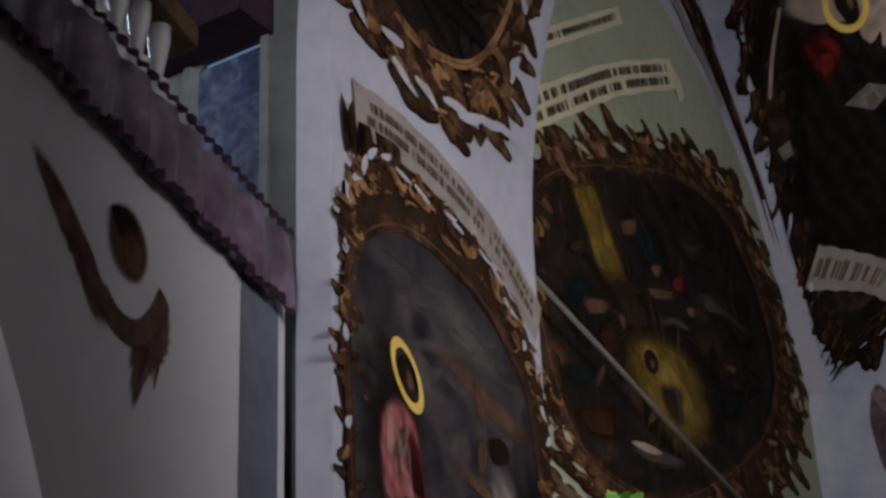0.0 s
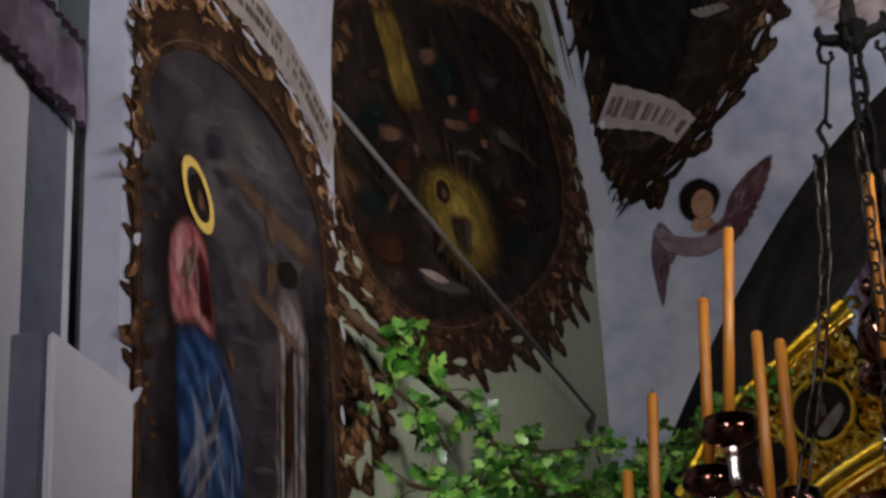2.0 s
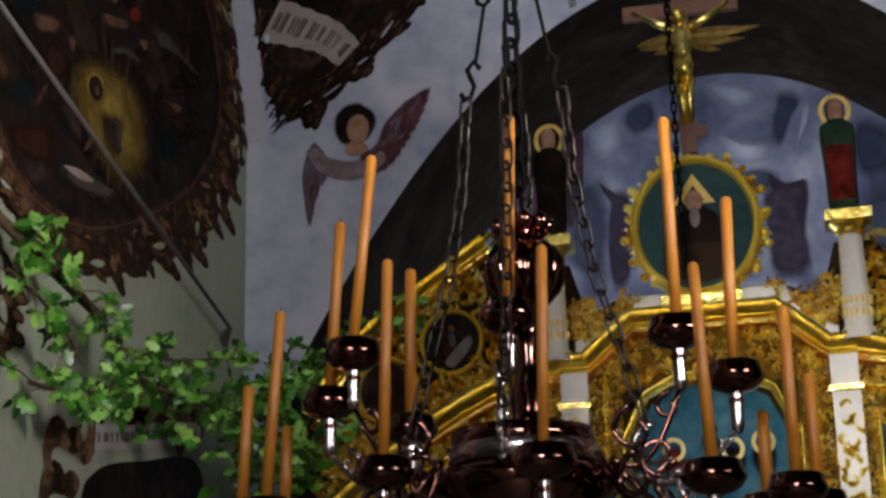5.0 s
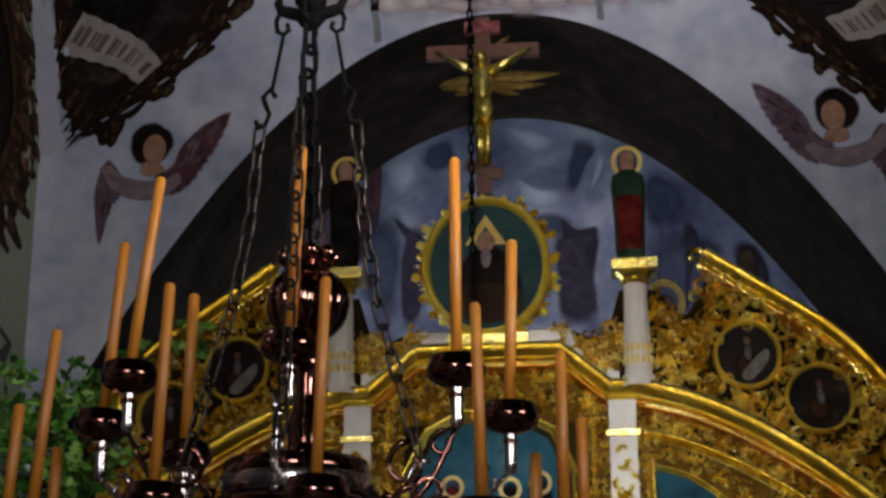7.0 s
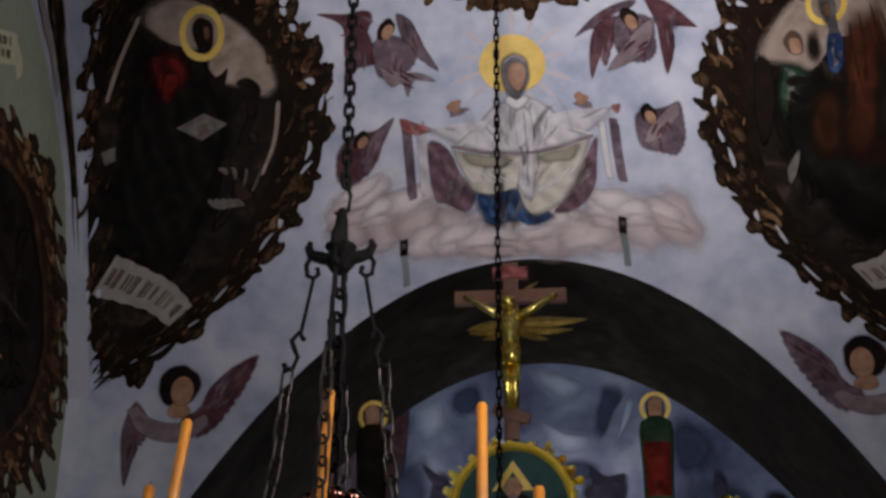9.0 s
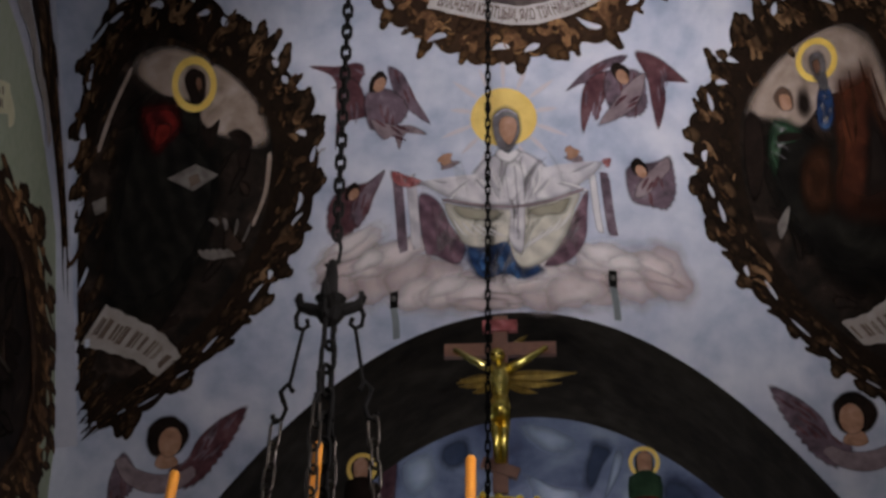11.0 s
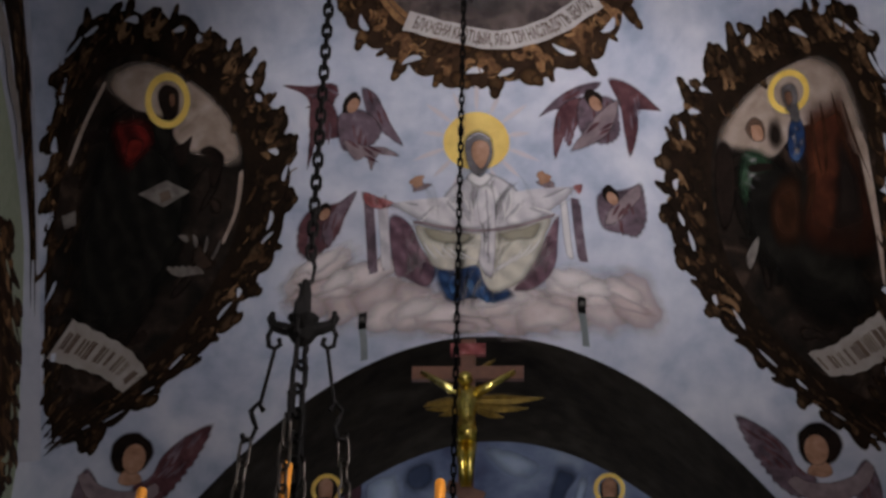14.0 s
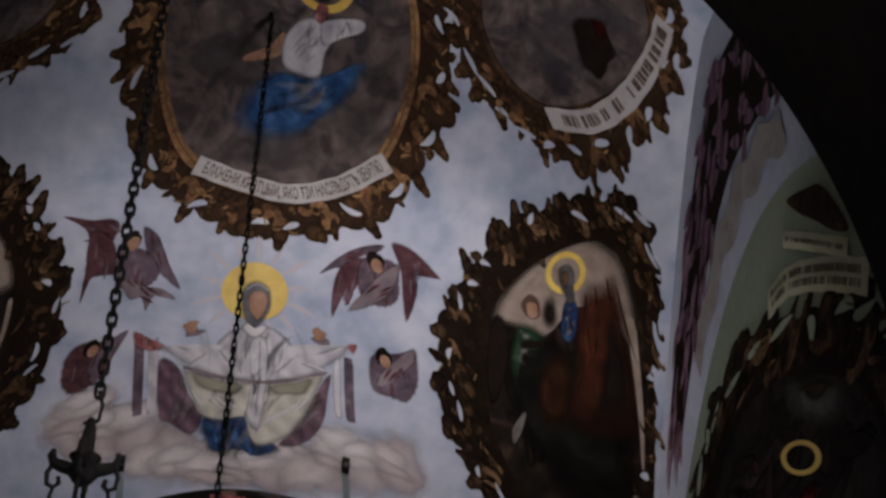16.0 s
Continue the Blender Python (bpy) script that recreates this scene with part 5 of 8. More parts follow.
# medallion at the crown and its two neighbours
crown = medallion("painted_medallion", "large dark oval mural with blue and white robes", on_vault,
                  [(0.2, 2.02), (-0.75, 2.35), (-1.25, 3.4), (-1.2, 4.6), (-0.7, 5.6), (0.15, 5.9), (1.0, 5.7), (1.55, 4.8), (1.6, 3.6), (1.15, 2.5)],
                  [(0.2, 2.42), (-0.6, 2.72), (-0.92, 3.6), (-0.88, 4.5), (-0.5, 5.2), (0.15, 5.4), (0.8, 5.2), (1.22, 4.6), (1.26, 3.7), (0.95, 2.85)],
                  (0.2, 11.8, 10.4), 21, GREYSCENE, 230, 0.27, 0.07, 36)
for k, (x, q, w, h) in enumerate(((-0.45, 3.6, 0.4, 0.25), (0.85, 3.2, 0.4, 0.25), (0.1, 2.75, 0.6, 0.2), (-0.3, 4.5, 0.5, 0.3), (0.95, 4.5, 0.25, 0.35))):
    disc("storm_cloud", on_vault, x, q, w, h, CLOUDDARK, crown, 0.0095 + 0.0005 * k, wobble=0.08, seed=k + 5)
patch("blue_mantle", on_vault, [(-0.28, 2.92), (-0.24, 3.22), (0.03, 3.52), (0.35, 3.50), (0.66, 3.66), (0.94, 3.86), (0.84, 3.50), (0.62, 3.20), (0.42, 2.98), (0.1, 2.82)], BLUEBRIGHT, crown, 0.014)
patch("white_tunic", on_vault, [(0.14, 3.53), (0.46, 3.49), (0.52, 3.75), (0.58, 3.97), (0.40, 4.11), (0.22, 4.03), (0.10, 3.79)], WHITEROBE, crown, 0.018)
patch("raised_sleeve", on_vault, [(0.48, 3.83), (0.62, 3.93), (0.86, 4.11), (0.84, 4.23), (0.60, 4.15), (0.44, 4.05)], WHITEROBE, crown, 0.022)
patch("stretched_sleeve", on_vault, [(0.12, 3.91), (0.0, 3.75), (-0.24, 3.63), (-0.22, 3.57), (0.06, 3.63), (0.18, 3.77)], SKIN, crown, 0.015)
patch("rose_sash", on_vault, [(0.38, 4.09), (0.46, 4.05), (0.52, 4.23), (0.42, 4.27)], PINKROBE, crown, 0.020)
disc("head_patch", on_vault, 0.45, 4.45, 0.14, 0.17, HAIR, crown, 0.02)
halo(on_vault, 0.45, 4.47, 0.28, 0.30, crown, 0.016)
banner(on_vault, [(-0.58, 2.62), (-0.2, 2.46), (0.28, 2.38), (0.75, 2.58), (1.16, 2.98)], 0.17, SCROLLPALE, crown, 0.024, 1, 8, 0.6, "БЛАЖЕНИ КРОТЦЫИ, ЯКО ТІИ НАСЛѢДЯТЪ ЗЕМЛЮ")
for side, seed in ((-1, 22), (1, 23)):
    mir = lambda pts, s=side: [(s * x + (0.12 if s < 0 else 0.0), q) for x, q in pts]
    m = medallion("painted_medallion", "dark oval mural with a curved scroll in a leafy frame", on_vault,
                  mir([(2.92, 4.42), (2.53, 4.16), (2.2, 4.12), (1.84, 4.18), (1.64, 4.65), (1.64, 5.3), (1.9, 6.2), (2.5, 6.8), (3.1, 6.75), (3.43, 6.2), (3.40, 5.55), (3.19, 4.93)]),
                  mir([(2.83, 4.89), (2.58, 4.60), (2.35, 4.48), (2.08, 4.54), (1.88, 4.87), (1.86, 5.5), (2.05, 6.1), (2.5, 6.5), (2.95, 6.45), (3.16, 6.1), (3.18, 5.75), (3.06, 5.3)]),
                  (side * 2.6, 11.0, 10.5), seed, GREYSCENE, 120, 0.24, 0.07, 24)
    disc("figure_patch", on_vault, side * 2.8, 5.38, 0.17, 0.26, HAIR, m, 0.012, wobble=0.1, seed=seed)
    disc("red_patch", on_vault, side * 2.83, 5.58, 0.07, 0.10, REDROBE, m, 0.014, wobble=0.1, seed=seed)
    banner(on_vault, mir([(2.52, 4.44), (2.85, 4.74), (3.11, 5.22), (3.27, 5.78), (3.30, 6.16)]), 0.15, SCROLLPALE, m, 0.022, 1, seed, 0.55)

# splays of the side arches: brown leaf strips and a pale scroll
for side in (-1, 1):
    face = on_north if side < 0 else on_south

    def on_splay(y, t, off=0.0, side=side, face=face):
        a, b = Vector((side * HW, y, side_arch(y))), face(y, inner_arch(side, y))
        return a.lerp(b, t) - Vector((side * off * 0.9, 0, off * 0.4))

    sp = thing("painted_border", (side * 3.6, 11, 9), "brown leafy border with a pale scroll along the arch", "mural", "borders of the side arches")
    bm = bmesh.new()
    sheet(bm, [[on_splay(8.3 + 3.9 * i / 30, t, 0.005) for i in range(31)] for t in (0.22, 0.45, 0.66)])
    part("leaf_ground", bm, BROWNBASE, sp)
    bm = bmesh.new()
    rnd = random.Random(31 + side)
    for k in range(120):
        leaf_stroke(bm, on_splay, (8.3 + 3.9 * rnd.random(), rnd.uniform(0.2, 0.66)), rnd.uniform(-0.4, 0.4), 0.25, 0.07, 0.009 + 0.003 * rnd.random(), rnd.uniform(-0.6, 0.6))
    part("leaf_ornament", bm, PLUM if side > 0 else BROWN, sp, kind="stuff")
    bm = bmesh.new()
    sheet(bm, [[on_splay(8.8 + 2.7 * i / 24, t + 0.03 * math.sin(i * 1.1), 0.014) for i in range(25)] for t in (0.72, 0.88)])
    part("scroll", bm, SCROLL, sp)

# north wall: dark oval with a golden glow
nat = medallion("painted_medallion", "dark oval mural with a golden glow in a carved brown frame", on_north,
                [(9.64, 4.82), (8.3, 4.60), (7.6, 4.92), (7.2, 5.9), (7.5, 6.6), (8.8, 7.38), (10.3, 8.08), (11.4, 8.36), (12.0, 8.1), (12.65, 7.35), (12.75, 6.75), (11.7, 5.75)],
                [(9.5, 5.12), (8.4, 4.88), (7.75, 5.10), (7.4, 5.95), (7.7, 6.50), (8.8, 7.12), (10.2, 7.70), (11.1, 7.82), (11.7, 7.50), (12.0, 7.05), (11.8, 6.5), (11.0, 5.85)],
                (NX, 10, 4.8), 41, DARKSCENE, 220, 0.20, 0.05, 40, lobes=44, lobe=0.105)
patch("light_beam", on_north, [(7.98, 6.66), (8.22, 6.82), (8.42, 6.88), (8.62, 6.66), (8.86, 6.36), (8.60, 6.20), (8.36, 6.18), (8.16, 6.44)], GLOW, nat, 0.0130)
patch("light_beam", on_north, [(8.36, 6.30), (8.80, 6.46), (9.1, 6.36), (9.4, 6.18), (9.15, 5.98), (8.80, 5.90), (8.52, 6.08)], OCHRE, nat, 0.0126)
bm = bmesh.new()
for k in range(26):
    a = 2 * math.pi * k / 26
    leaf_stroke(bm, on_north, (9.5 + 0.25 * math.cos(a), 5.78 + 0.12 * math.sin(a)), a, 0.40 + 0.2 * (k % 3) * 0.5, 0.10, 0.011, 0)
part("gold_glory", bm, OCHRE, nat, kind="stuff")
patch("golden_glow", on_north, [(8.66, 5.83), (9.05, 6.08), (9.65, 6.22), (10.1, 6.20), (10.25, 6.02), (10.30, 5.80), (9.88, 5.48), (9.41, 5.40), (8.93, 5.52), (8.66, 5.62)], GLOW, nat, 0.0134, rings=6)
disc("bright_glow", on_north, 9.5, 5.82, 0.55, 0.26, GLOWCORE, nat, 0.0140, wobble=0.06, seed=4)
disc("gilt_disc", on_north, 9.13, 5.89, 0.27, 0.15, GLOWCORE, nat, 0.0172, turn=0.35)
disc("dark_patch", on_north, 9.13, 5.88, 0.15, 0.085, HAIR, nat, 0.0180, turn=0.35)
disc("oval_patch", on_north, 9.15, 5.87, 0.07, 0.045, SKINDIM, nat, 0.0188, turn=0.35)
patch("small_body", on_north, [(9.16, 5.76), (9.45, 5.86), (9.74, 5.90), (9.66, 5.66), (9.50, 5.54), (9.32, 5.60)], OCHRE, nat, 0.0150)
patch("pale_limb", on_north, [(9.50, 5.84), (9.60, 5.85), (9.66, 5.66), (9.58, 5.60)], PALEWING, nat, 0.0158)
patch("white_cloth", on_north, [(8.53, 5.12), (8.79, 5.25), (9.31, 5.33), (9.78, 5.39), (9.44, 5.25), (8.83, 5.11)], PALEWING, nat, 0.0150)
patch("white_fold", on_north, [(8.62, 5.18), (8.9, 5.26), (9.2, 5.28), (8.95, 5.20)], CREAM, nat, 0.0158)
for k, (pts, m) in enumerate((
        ([(7.68, 5.36), (8.06, 5.51), (8.31, 5.50), (8.08, 5.29), (7.72, 5.20)], TEALCLOTH),
        ([(8.21, 5.47), (8.36, 5.60), (8.30, 5.48), (8.19, 5.38)], SKINDIM),
        ([(7.78, 5.13), (8.48, 5.38), (8.56, 5.14), (8.03, 5.0), (7.80, 5.05)], RUSTCLOTH),
        ([(9.75, 6.73), (9.97, 6.85), (9.97, 6.72), (9.74, 6.63)], REDLIGHT),
        ([(9.17, 6.43), (9.5, 6.55), (9.76, 6.63), (9.75, 6.56), (9.24, 6.37)], SKINDIM),
        ([(8.85, 6.90), (9.6, 7.05), (9.75, 6.75), (9.3, 6.55), (8.95, 6.6)], TEALCLOTH),
        ([(10.21, 6.83), (10.53, 6.93), (11.01, 6.95), (11.65, 6.98), (11.29, 6.92), (10.59, 6.80), (10.3, 6.72)], PALEWING),
        ([(10.7, 6.9), (11.2, 6.93), (11.6, 6.96), (11.4, 6.75), (10.9, 6.7)], UMBERSOFT),
        ([(9.37, 6.28), (9.71, 6.43), (10.06, 6.48), (10.00, 6.42), (9.61, 6.35), (9.39, 6.23)], PALEWING),
        ([(9.95, 7.15), (10.3, 7.22), (10.62, 7.40), (10.4, 7.16), (10.1, 7.08)], WINGDIM),
        ([(10.06, 6.48), (10.57, 6.73), (10.61, 6.57), (10.26, 6.27), (10.06, 6.33)], OCHRE),
        ([(10.37, 6.34), (11.05, 6.55), (10.93, 6.38), (10.42, 6.22)], RUSTCLOTH),
        ([(10.62, 6.40), (11.0, 6.52), (10.9, 6.42)], SKINDIM),
        ([(10.31, 6.13), (11.05, 6.32), (11.02, 6.04), (10.41, 5.84)], TEALCLOTH),
        ([(8.79, 6.73), (8.98, 6.85), (9.16, 6.91), (9.09, 6.77), (8.85, 6.66)], SKINDIM),
        ([(7.86, 6.18), (8.20, 6.36), (8.18, 6.26), (7.91, 6.11)], OCHRE),
        ([(7.75, 5.95), (8.2, 6.15), (8.3, 6.0), (8.0, 5.75), (7.7, 5.75)], TEALCLOTH),
        ([(9.29, 6.62), (9.42, 6.70), (9.54, 6.73), (9.43, 6.59)], SKINDIM),
        ([(8.06, 5.90), (8.46, 6.04), (8.45, 5.95), (8.11, 5.81)], SKINDIM),
        ([(8.6, 6.0), (8.75, 6.05), (8.7, 5.92)], SKINDIM),
        ([(8.25, 5.8), (8.6, 5.92), (8.6, 5.7), (8.3, 5.62)], RUSTCLOTH),
        ([(9.91, 6.56), (10.05, 6.64), (10.19, 6.67), (10.07, 6.54)], SKINDIM))):
    patch("painted_figure", on_north, pts, m, nat, 0.0098 + 0.0004 * k)
banner(on_north, [(7.0, 6.55), (7.4, 6.82), (8.09, 7.31), (9.05, 7.97), (10.33, 8.73)], 0.24, GREENSCROLL, nat, 0.012, 2, 9, 0.28)
part("scroll_tail", ribbon(bmesh.new(), on_north, open_curve([(10.30, 8.72), (10.45, 8.66), (10.36, 8.56)]), 0.13, 0.013), GREENSCROLL, nat)
banner(on_north, [(7.2, 7.12), (7.53, 7.38), (8.18, 7.85), (9.24, 8.62)], 0.13, GREENSCROLL, nat, 0.012, 1, 10, 0.4)
low = medallion("painted_medallion", "brown framed mural low on the green wall", on_north,
                [(7.0, 4.5), (7.6, 4.5), (7.88, 4.12), (7.6, 3.72), (7.0, 3.7), (6.8, 4.1)], [(7.05, 4.3), (7.45, 4.3), (7.65, 4.1), (7.45, 3.92), (7.05, 3.9), (6.95, 4.1)],
                (NX, 7.4, 3.7), 43, DARKSCENE, 60, 0.2, 0.04, 16)

# south wall: dark oval and a small scroll
sou = medallion("painted_medallion", "dim oval mural with a golden halo in a dark leafy frame", on_south,
                [(12.2, 6.8), (12.1, 7.8), (11.2, 8.25), (10.0, 8.15), (8.6, 7.45), (7.6, 6.8), (7.4, 5.8), (8.6, 5.2), (10.8, 5.4)],
                [(11.5, 6.7), (11.5, 7.4), (10.9, 7.75), (9.9, 7.65), (8.7, 7.05), (8.0, 6.5), (7.9, 5.9), (8.8, 5.6), (10.5, 5.8)],
                (3.77, 10, 5.2), 44, DARKSCENE, 150, 0.32, 0.06, 26, BROWNBASE, BROWN, BROWNBASE)
patch("dim_light", on_south, [(9.6, 7.50), (9.0, 7.22), (8.3, 6.85), (8.1, 6.55), (8.4, 6.50), (8.93, 6.78), (9.41, 7.15)], SLATESOFT, sou, 0.011)
patch("dim_light", on_south, [(9.2, 7.25), (8.7, 7.02), (8.5, 6.85), (8.9, 6.95)], OCHRE, sou, 0.0116)
slant_ring(on_south, (9.27, 6.77), (-0.40, -0.21), (-0.04, 0.105), sou, 0.014)
disc("red_patch", on_south, 9.3, 6.4, 0.3, 0.16, REDROBE, sou, 0.013)
banner(on_south, [(9.63, 8.15), (9.13, 8.02), (8.41, 7.60), (7.73, 7.12)], 0.22, GREENSCROLL, sou, 0.012, 2, 12, 0.25)
banner(on_south, [(9.15, 8.38), (8.73, 8.07), (8.00, 7.51)], 0.12, GREENSCROLL, sou, 0.012, 1, 13, 0.3)
patch("dark_spray", on_south, [(9.0, 8.60), (8.6, 8.40), (8.30, 8.20), (8.0, 7.75), (7.96, 7.61), (8.2, 7.78), (8.49, 8.06), (8.8, 8.35)], BROWN, sou, 0.013)

# tall picture on the pier face
pic = medallion("painted_mural", "tall arched mural of two robed figures in a brown carved frame", on_pier,
                [(4.88, 2.2), (4.86, 3.6), (4.86, 4.85), (4.98, 5.20), (5.2, 5.40), (5.8, 5.43), (6.35, 5.36), (6.85, 5.08), (7.02, 4.6), (7.0, 3.6), (6.98, 2.2), (5.9, 1.9)],
                [(5.02, 2.3), (4.93, 3.6), (4.91, 4.5), (5.03, 4.82), (5.36, 5.03), (5.75, 5.09), (6.18, 5.05), (6.5, 4.93), (6.76, 4.62), (6.86, 3.6), (6.85, 2.3), (5.9, 2.15)],
                (PX, 5.9, 1.9), 51, PIERSCENE, 230, 0.12, 0.025, 44, lobes=64, lobe=0.034)
bm = bmesh.new()
for k in range(9):
    leaf_stroke(bm, on_pier, (4.9 + 0.055 * k, 5.2 + 0.012 * k), 1.57 + 0.25 * math.sin(2.2 * k), 0.26, 0.08, 0.014, 0.5 * (-1) ** k)
part("crest", bm, BROWN, pic, kind="stuff")
banner(on_pier, [(4.97, 5.46), (5.38, 5.53), (5.95, 5.54), (6.5, 5.46), (6.97, 5.25)], 0.25, SCROLL, pic, 0.012, 2, 14, 0.20)
patch("slate_sky", on_pier, [(5.5, 5.0), (5.9, 5.05), (6.3, 4.95), (6.6, 4.72), (6.7, 4.5), (6.3, 4.6), (5.9, 4.68), (5.6, 4.75)], SLATESOFT, pic, 0.0092)
patch("dark_hillside", on_pier, [(4.95, 4.5), (5.1, 4.75), (5.4, 4.68), (5.55, 4.35), (5.62, 3.9), (5.85, 3.3), (5.7, 2.5), (5.1, 2.4), (4.96, 3.4)], UMBERSOFT, pic, 0.0096)
patch("dark_hillside", on_pier, [(6.3, 4.45), (6.8, 4.45), (6.84, 3.6), (6.8, 2.5), (6.55, 2.5), (6.5, 3.6), (6.4, 4.2)], UMBERSOFT, pic, 0.0098)
patch("brown_ridge", on_pier, [(5.60, 4.63), (5.86, 4.67), (6.08, 4.64), (6.31, 4.62), (6.55, 4.62), (6.80, 4.56), (6.74, 4.48), (6.49, 4.45), (6.25, 4.48), (6.02, 4.53), (5.77, 4.57)], RIDGE, pic, 0.0105)
bm = bmesh.new()
for k in range(12):
    leaf_stroke(bm, on_pier, (5.05 + 0.13 * k, 4.78 + 0.10 * math.sin(1.9 * k)), 0.15, 0.36, 0.035, 0.0102, 0.3 * (-1) ** k)
    leaf_stroke(bm, on_pier, (5.55 + 0.05 * k, 4.25 - 0.13 * k), 0.25, 0.34, 0.04, 0.0102, 0.2 * (-1) ** k)
part("sky_streak", bm, WINGDIM, pic, kind="stuff")
slant_ring(on_pier, (5.38, 4.375), (0.14, -0.005), (-0.055, 0.145), pic, 0.0230, 0.72)
patch("hair", on_pier, [(5.29, 4.42), (5.36, 4.47), (5.44, 4.42), (5.47, 4.33), (5.42, 4.23), (5.33, 4.26), (5.29, 4.34)], HAIR, pic, 0.0215)
patch("oval_patch", on_pier, [(5.37, 4.41), (5.42, 4.39), (5.44, 4.32), (5.38, 4.31)], SKINDIM, pic, 0.0240)
patch("rose_tunic", on_pier, [(5.20, 4.21), (5.31, 4.26), (5.46, 4.21), (5.52, 4.03), (5.56, 3.80), (5.35, 3.80), (5.17, 3.76), (5.12, 3.94), (5.13, 4.10)], PINKROBE, pic, 0.0160)
patch("rose_shade", on_pier, [(5.40, 4.18), (5.50, 4.05), (5.54, 3.84), (5.42, 3.86), (5.36, 4.0)], REDROBE, pic, 0.0172)
patch("rose_light", on_pier, [(5.18, 4.17), (5.26, 4.18), (5.26, 4.0), (5.18, 3.95)], ROSELIGHT, pic, 0.0176)
patch("sleeve_opening", on_pier, [(5.31, 4.13), (5.36, 4.13), (5.33, 4.02), (5.25, 3.96), (5.23, 4.0)], SKINDIM, pic, 0.0182)
patch("blue_mantle", on_pier, [(5.22, 3.80), (5.52, 3.84), (5.67, 3.74), (5.80, 3.55), (5.86, 3.2), (5.80, 2.6), (5.3, 2.5), (5.22, 3.2), (5.18, 3.62)], BLUEROBE, pic, 0.0146)
bm = bmesh.new()
for k, (y, z, a, n) in enumerate(((5.58, 3.72, -1.0, 0.40), (5.66, 3.62, -1.15, 0.45), (5.45, 3.68, -1.2, 0.5), (5.36, 3.55, -1.4, 0.55), (5.55, 3.45, -1.3, 0.5), (5.70, 3.35, -1.45, 0.5), (5.42, 3.1, -1.5, 0.5), (5.62, 3.0, -1.5, 0.45))):
    leaf_stroke(bm, on_pier, (y, z), a, n, 0.045, 0.0160 + 0.0002 * k, 0.3 * (-1) ** k)
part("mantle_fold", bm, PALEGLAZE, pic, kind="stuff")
patch("hand_patch", on_pier, [(5.66, 3.82), (5.74, 3.78), (5.74, 3.70), (5.68, 3.76)], SKINDIM, pic, 0.0176)
patch("white_gown", on_pier, [(6.22, 4.26), (6.45, 4.32), (6.56, 4.18), (6.58, 4.0), (6.54, 3.5), (6.52, 2.6), (6.16, 2.6), (6.17, 3.5), (6.18, 3.9)], GOWN, pic, 0.0130)
bm = bmesh.new()
for k in range(5):
    leaf_stroke(bm, on_pier, (6.23 + 0.075 * k, 4.2 - 0.04 * (k % 2)), -1.6, 1.3, 0.035, 0.0150 + 0.0002 * k, 0.05 * (-1) ** k)
part("gown_fold", bm, UMBERSOFT, pic, kind="stuff")
patch("red_sash", on_pier, [(6.29, 4.02), (6.38, 4.05), (6.38, 3.76), (6.34, 3.3), (6.27, 3.3), (6.28, 3.8)], RUSTCLOTH, pic, 0.0164)
patch("head_patch", on_pier, [(6.21, 4.36), (6.36, 4.43), (6.46, 4.40), (6.44, 4.32), (6.27, 4.27)], HAIR, pic, 0.0170)
patch("pale_sleeve", on_pier, [(6.10, 4.34), (6.21, 4.38), (6.21, 4.24), (6.10, 4.14), (6.07, 4.24)], RIDGE, pic, 0.0166)
patch("raised_sleeve", on_pier, [(6.10, 4.66), (6.15, 4.60), (6.20, 4.49), (6.17, 4.38), (6.11, 4.44), (6.06, 4.56)], RIDGE, pic, 0.0176)
patch("stretched_sleeve", on_pier, [(5.77, 4.13), (5.90, 4.17), (6.12, 4.15), (6.39, 4.07), (6.58, 4.02), (6.62, 3.98), (6.43, 3.98), (6.16, 4.05), (5.90, 4.09)], RIDGE, pic, 0.0186)

# medallion on the arch above the pier
up = medallion("painted_medallion", "dark mural with a ragged leafy frame on the arch soffit", on_pier,
               [(4.84, 6.1), (5.25, 5.88), (5.7, 5.84), (6.2, 5.95), (6.6, 6.3), (6.74, 7.2), (6.6, 8.0), (5.9, 8.3), (5.2, 8.0), (4.9, 7.2)],
               [(5.1, 6.35), (5.4, 6.15), (5.75, 6.17), (6.15, 6.34), (6.42, 6.7), (6.5, 7.2), (6.4, 7.7), (5.9, 7.9), (5.4, 7.7), (5.2, 7.1)],
               (PX, 5.9, 5.8), 52, DARKSCENE, 150, 0.24, 0.07, 26)

# cherub on the gallery wall
ch = thing("painted_cherub", on_gallery(3.5, 3.6), "brown painted winged head on the whitewashed wall", "mural", "cherubs on the walls")
feathers("raised_wing", on_gallery, [(2.90, 4.20), (3.05, 4.18), (3.22, 4.08), (3.36, 3.96), (3.44, 3.86), (3.36, 3.78), (3.22, 3.90), (3.05, 4.04)], WINGBROWN, ch, 0.006, 15, 0.45, 0.95, 0.02, 2.6, 10)
feathers("folded_wing", on_gallery, [(3.76, 4.10), (3.84, 3.98), (3.78, 3.84), (3.66, 3.72), (3.58, 3.60), (3.54, 3.76), (3.60, 3.88), (3.66, 3.98)], WINGBROWN, ch, 0.006, 16, 0.1, 0.6, 0.02, -1.9, 8)
path = open_curve([(3.34, 3.92), (3.46, 3.86), (3.60, 3.88), (3.72, 4.0), (3.76, 4.08)])
part("shoulder", ribbon(bmesh.new(), on_gallery, path, 0.10, 0.011), WINGBROWN, ch)
disc("hair", on_gallery, 3.50, 4.15, 0.14, 0.135, BROWNHEAD, ch, 0.014)
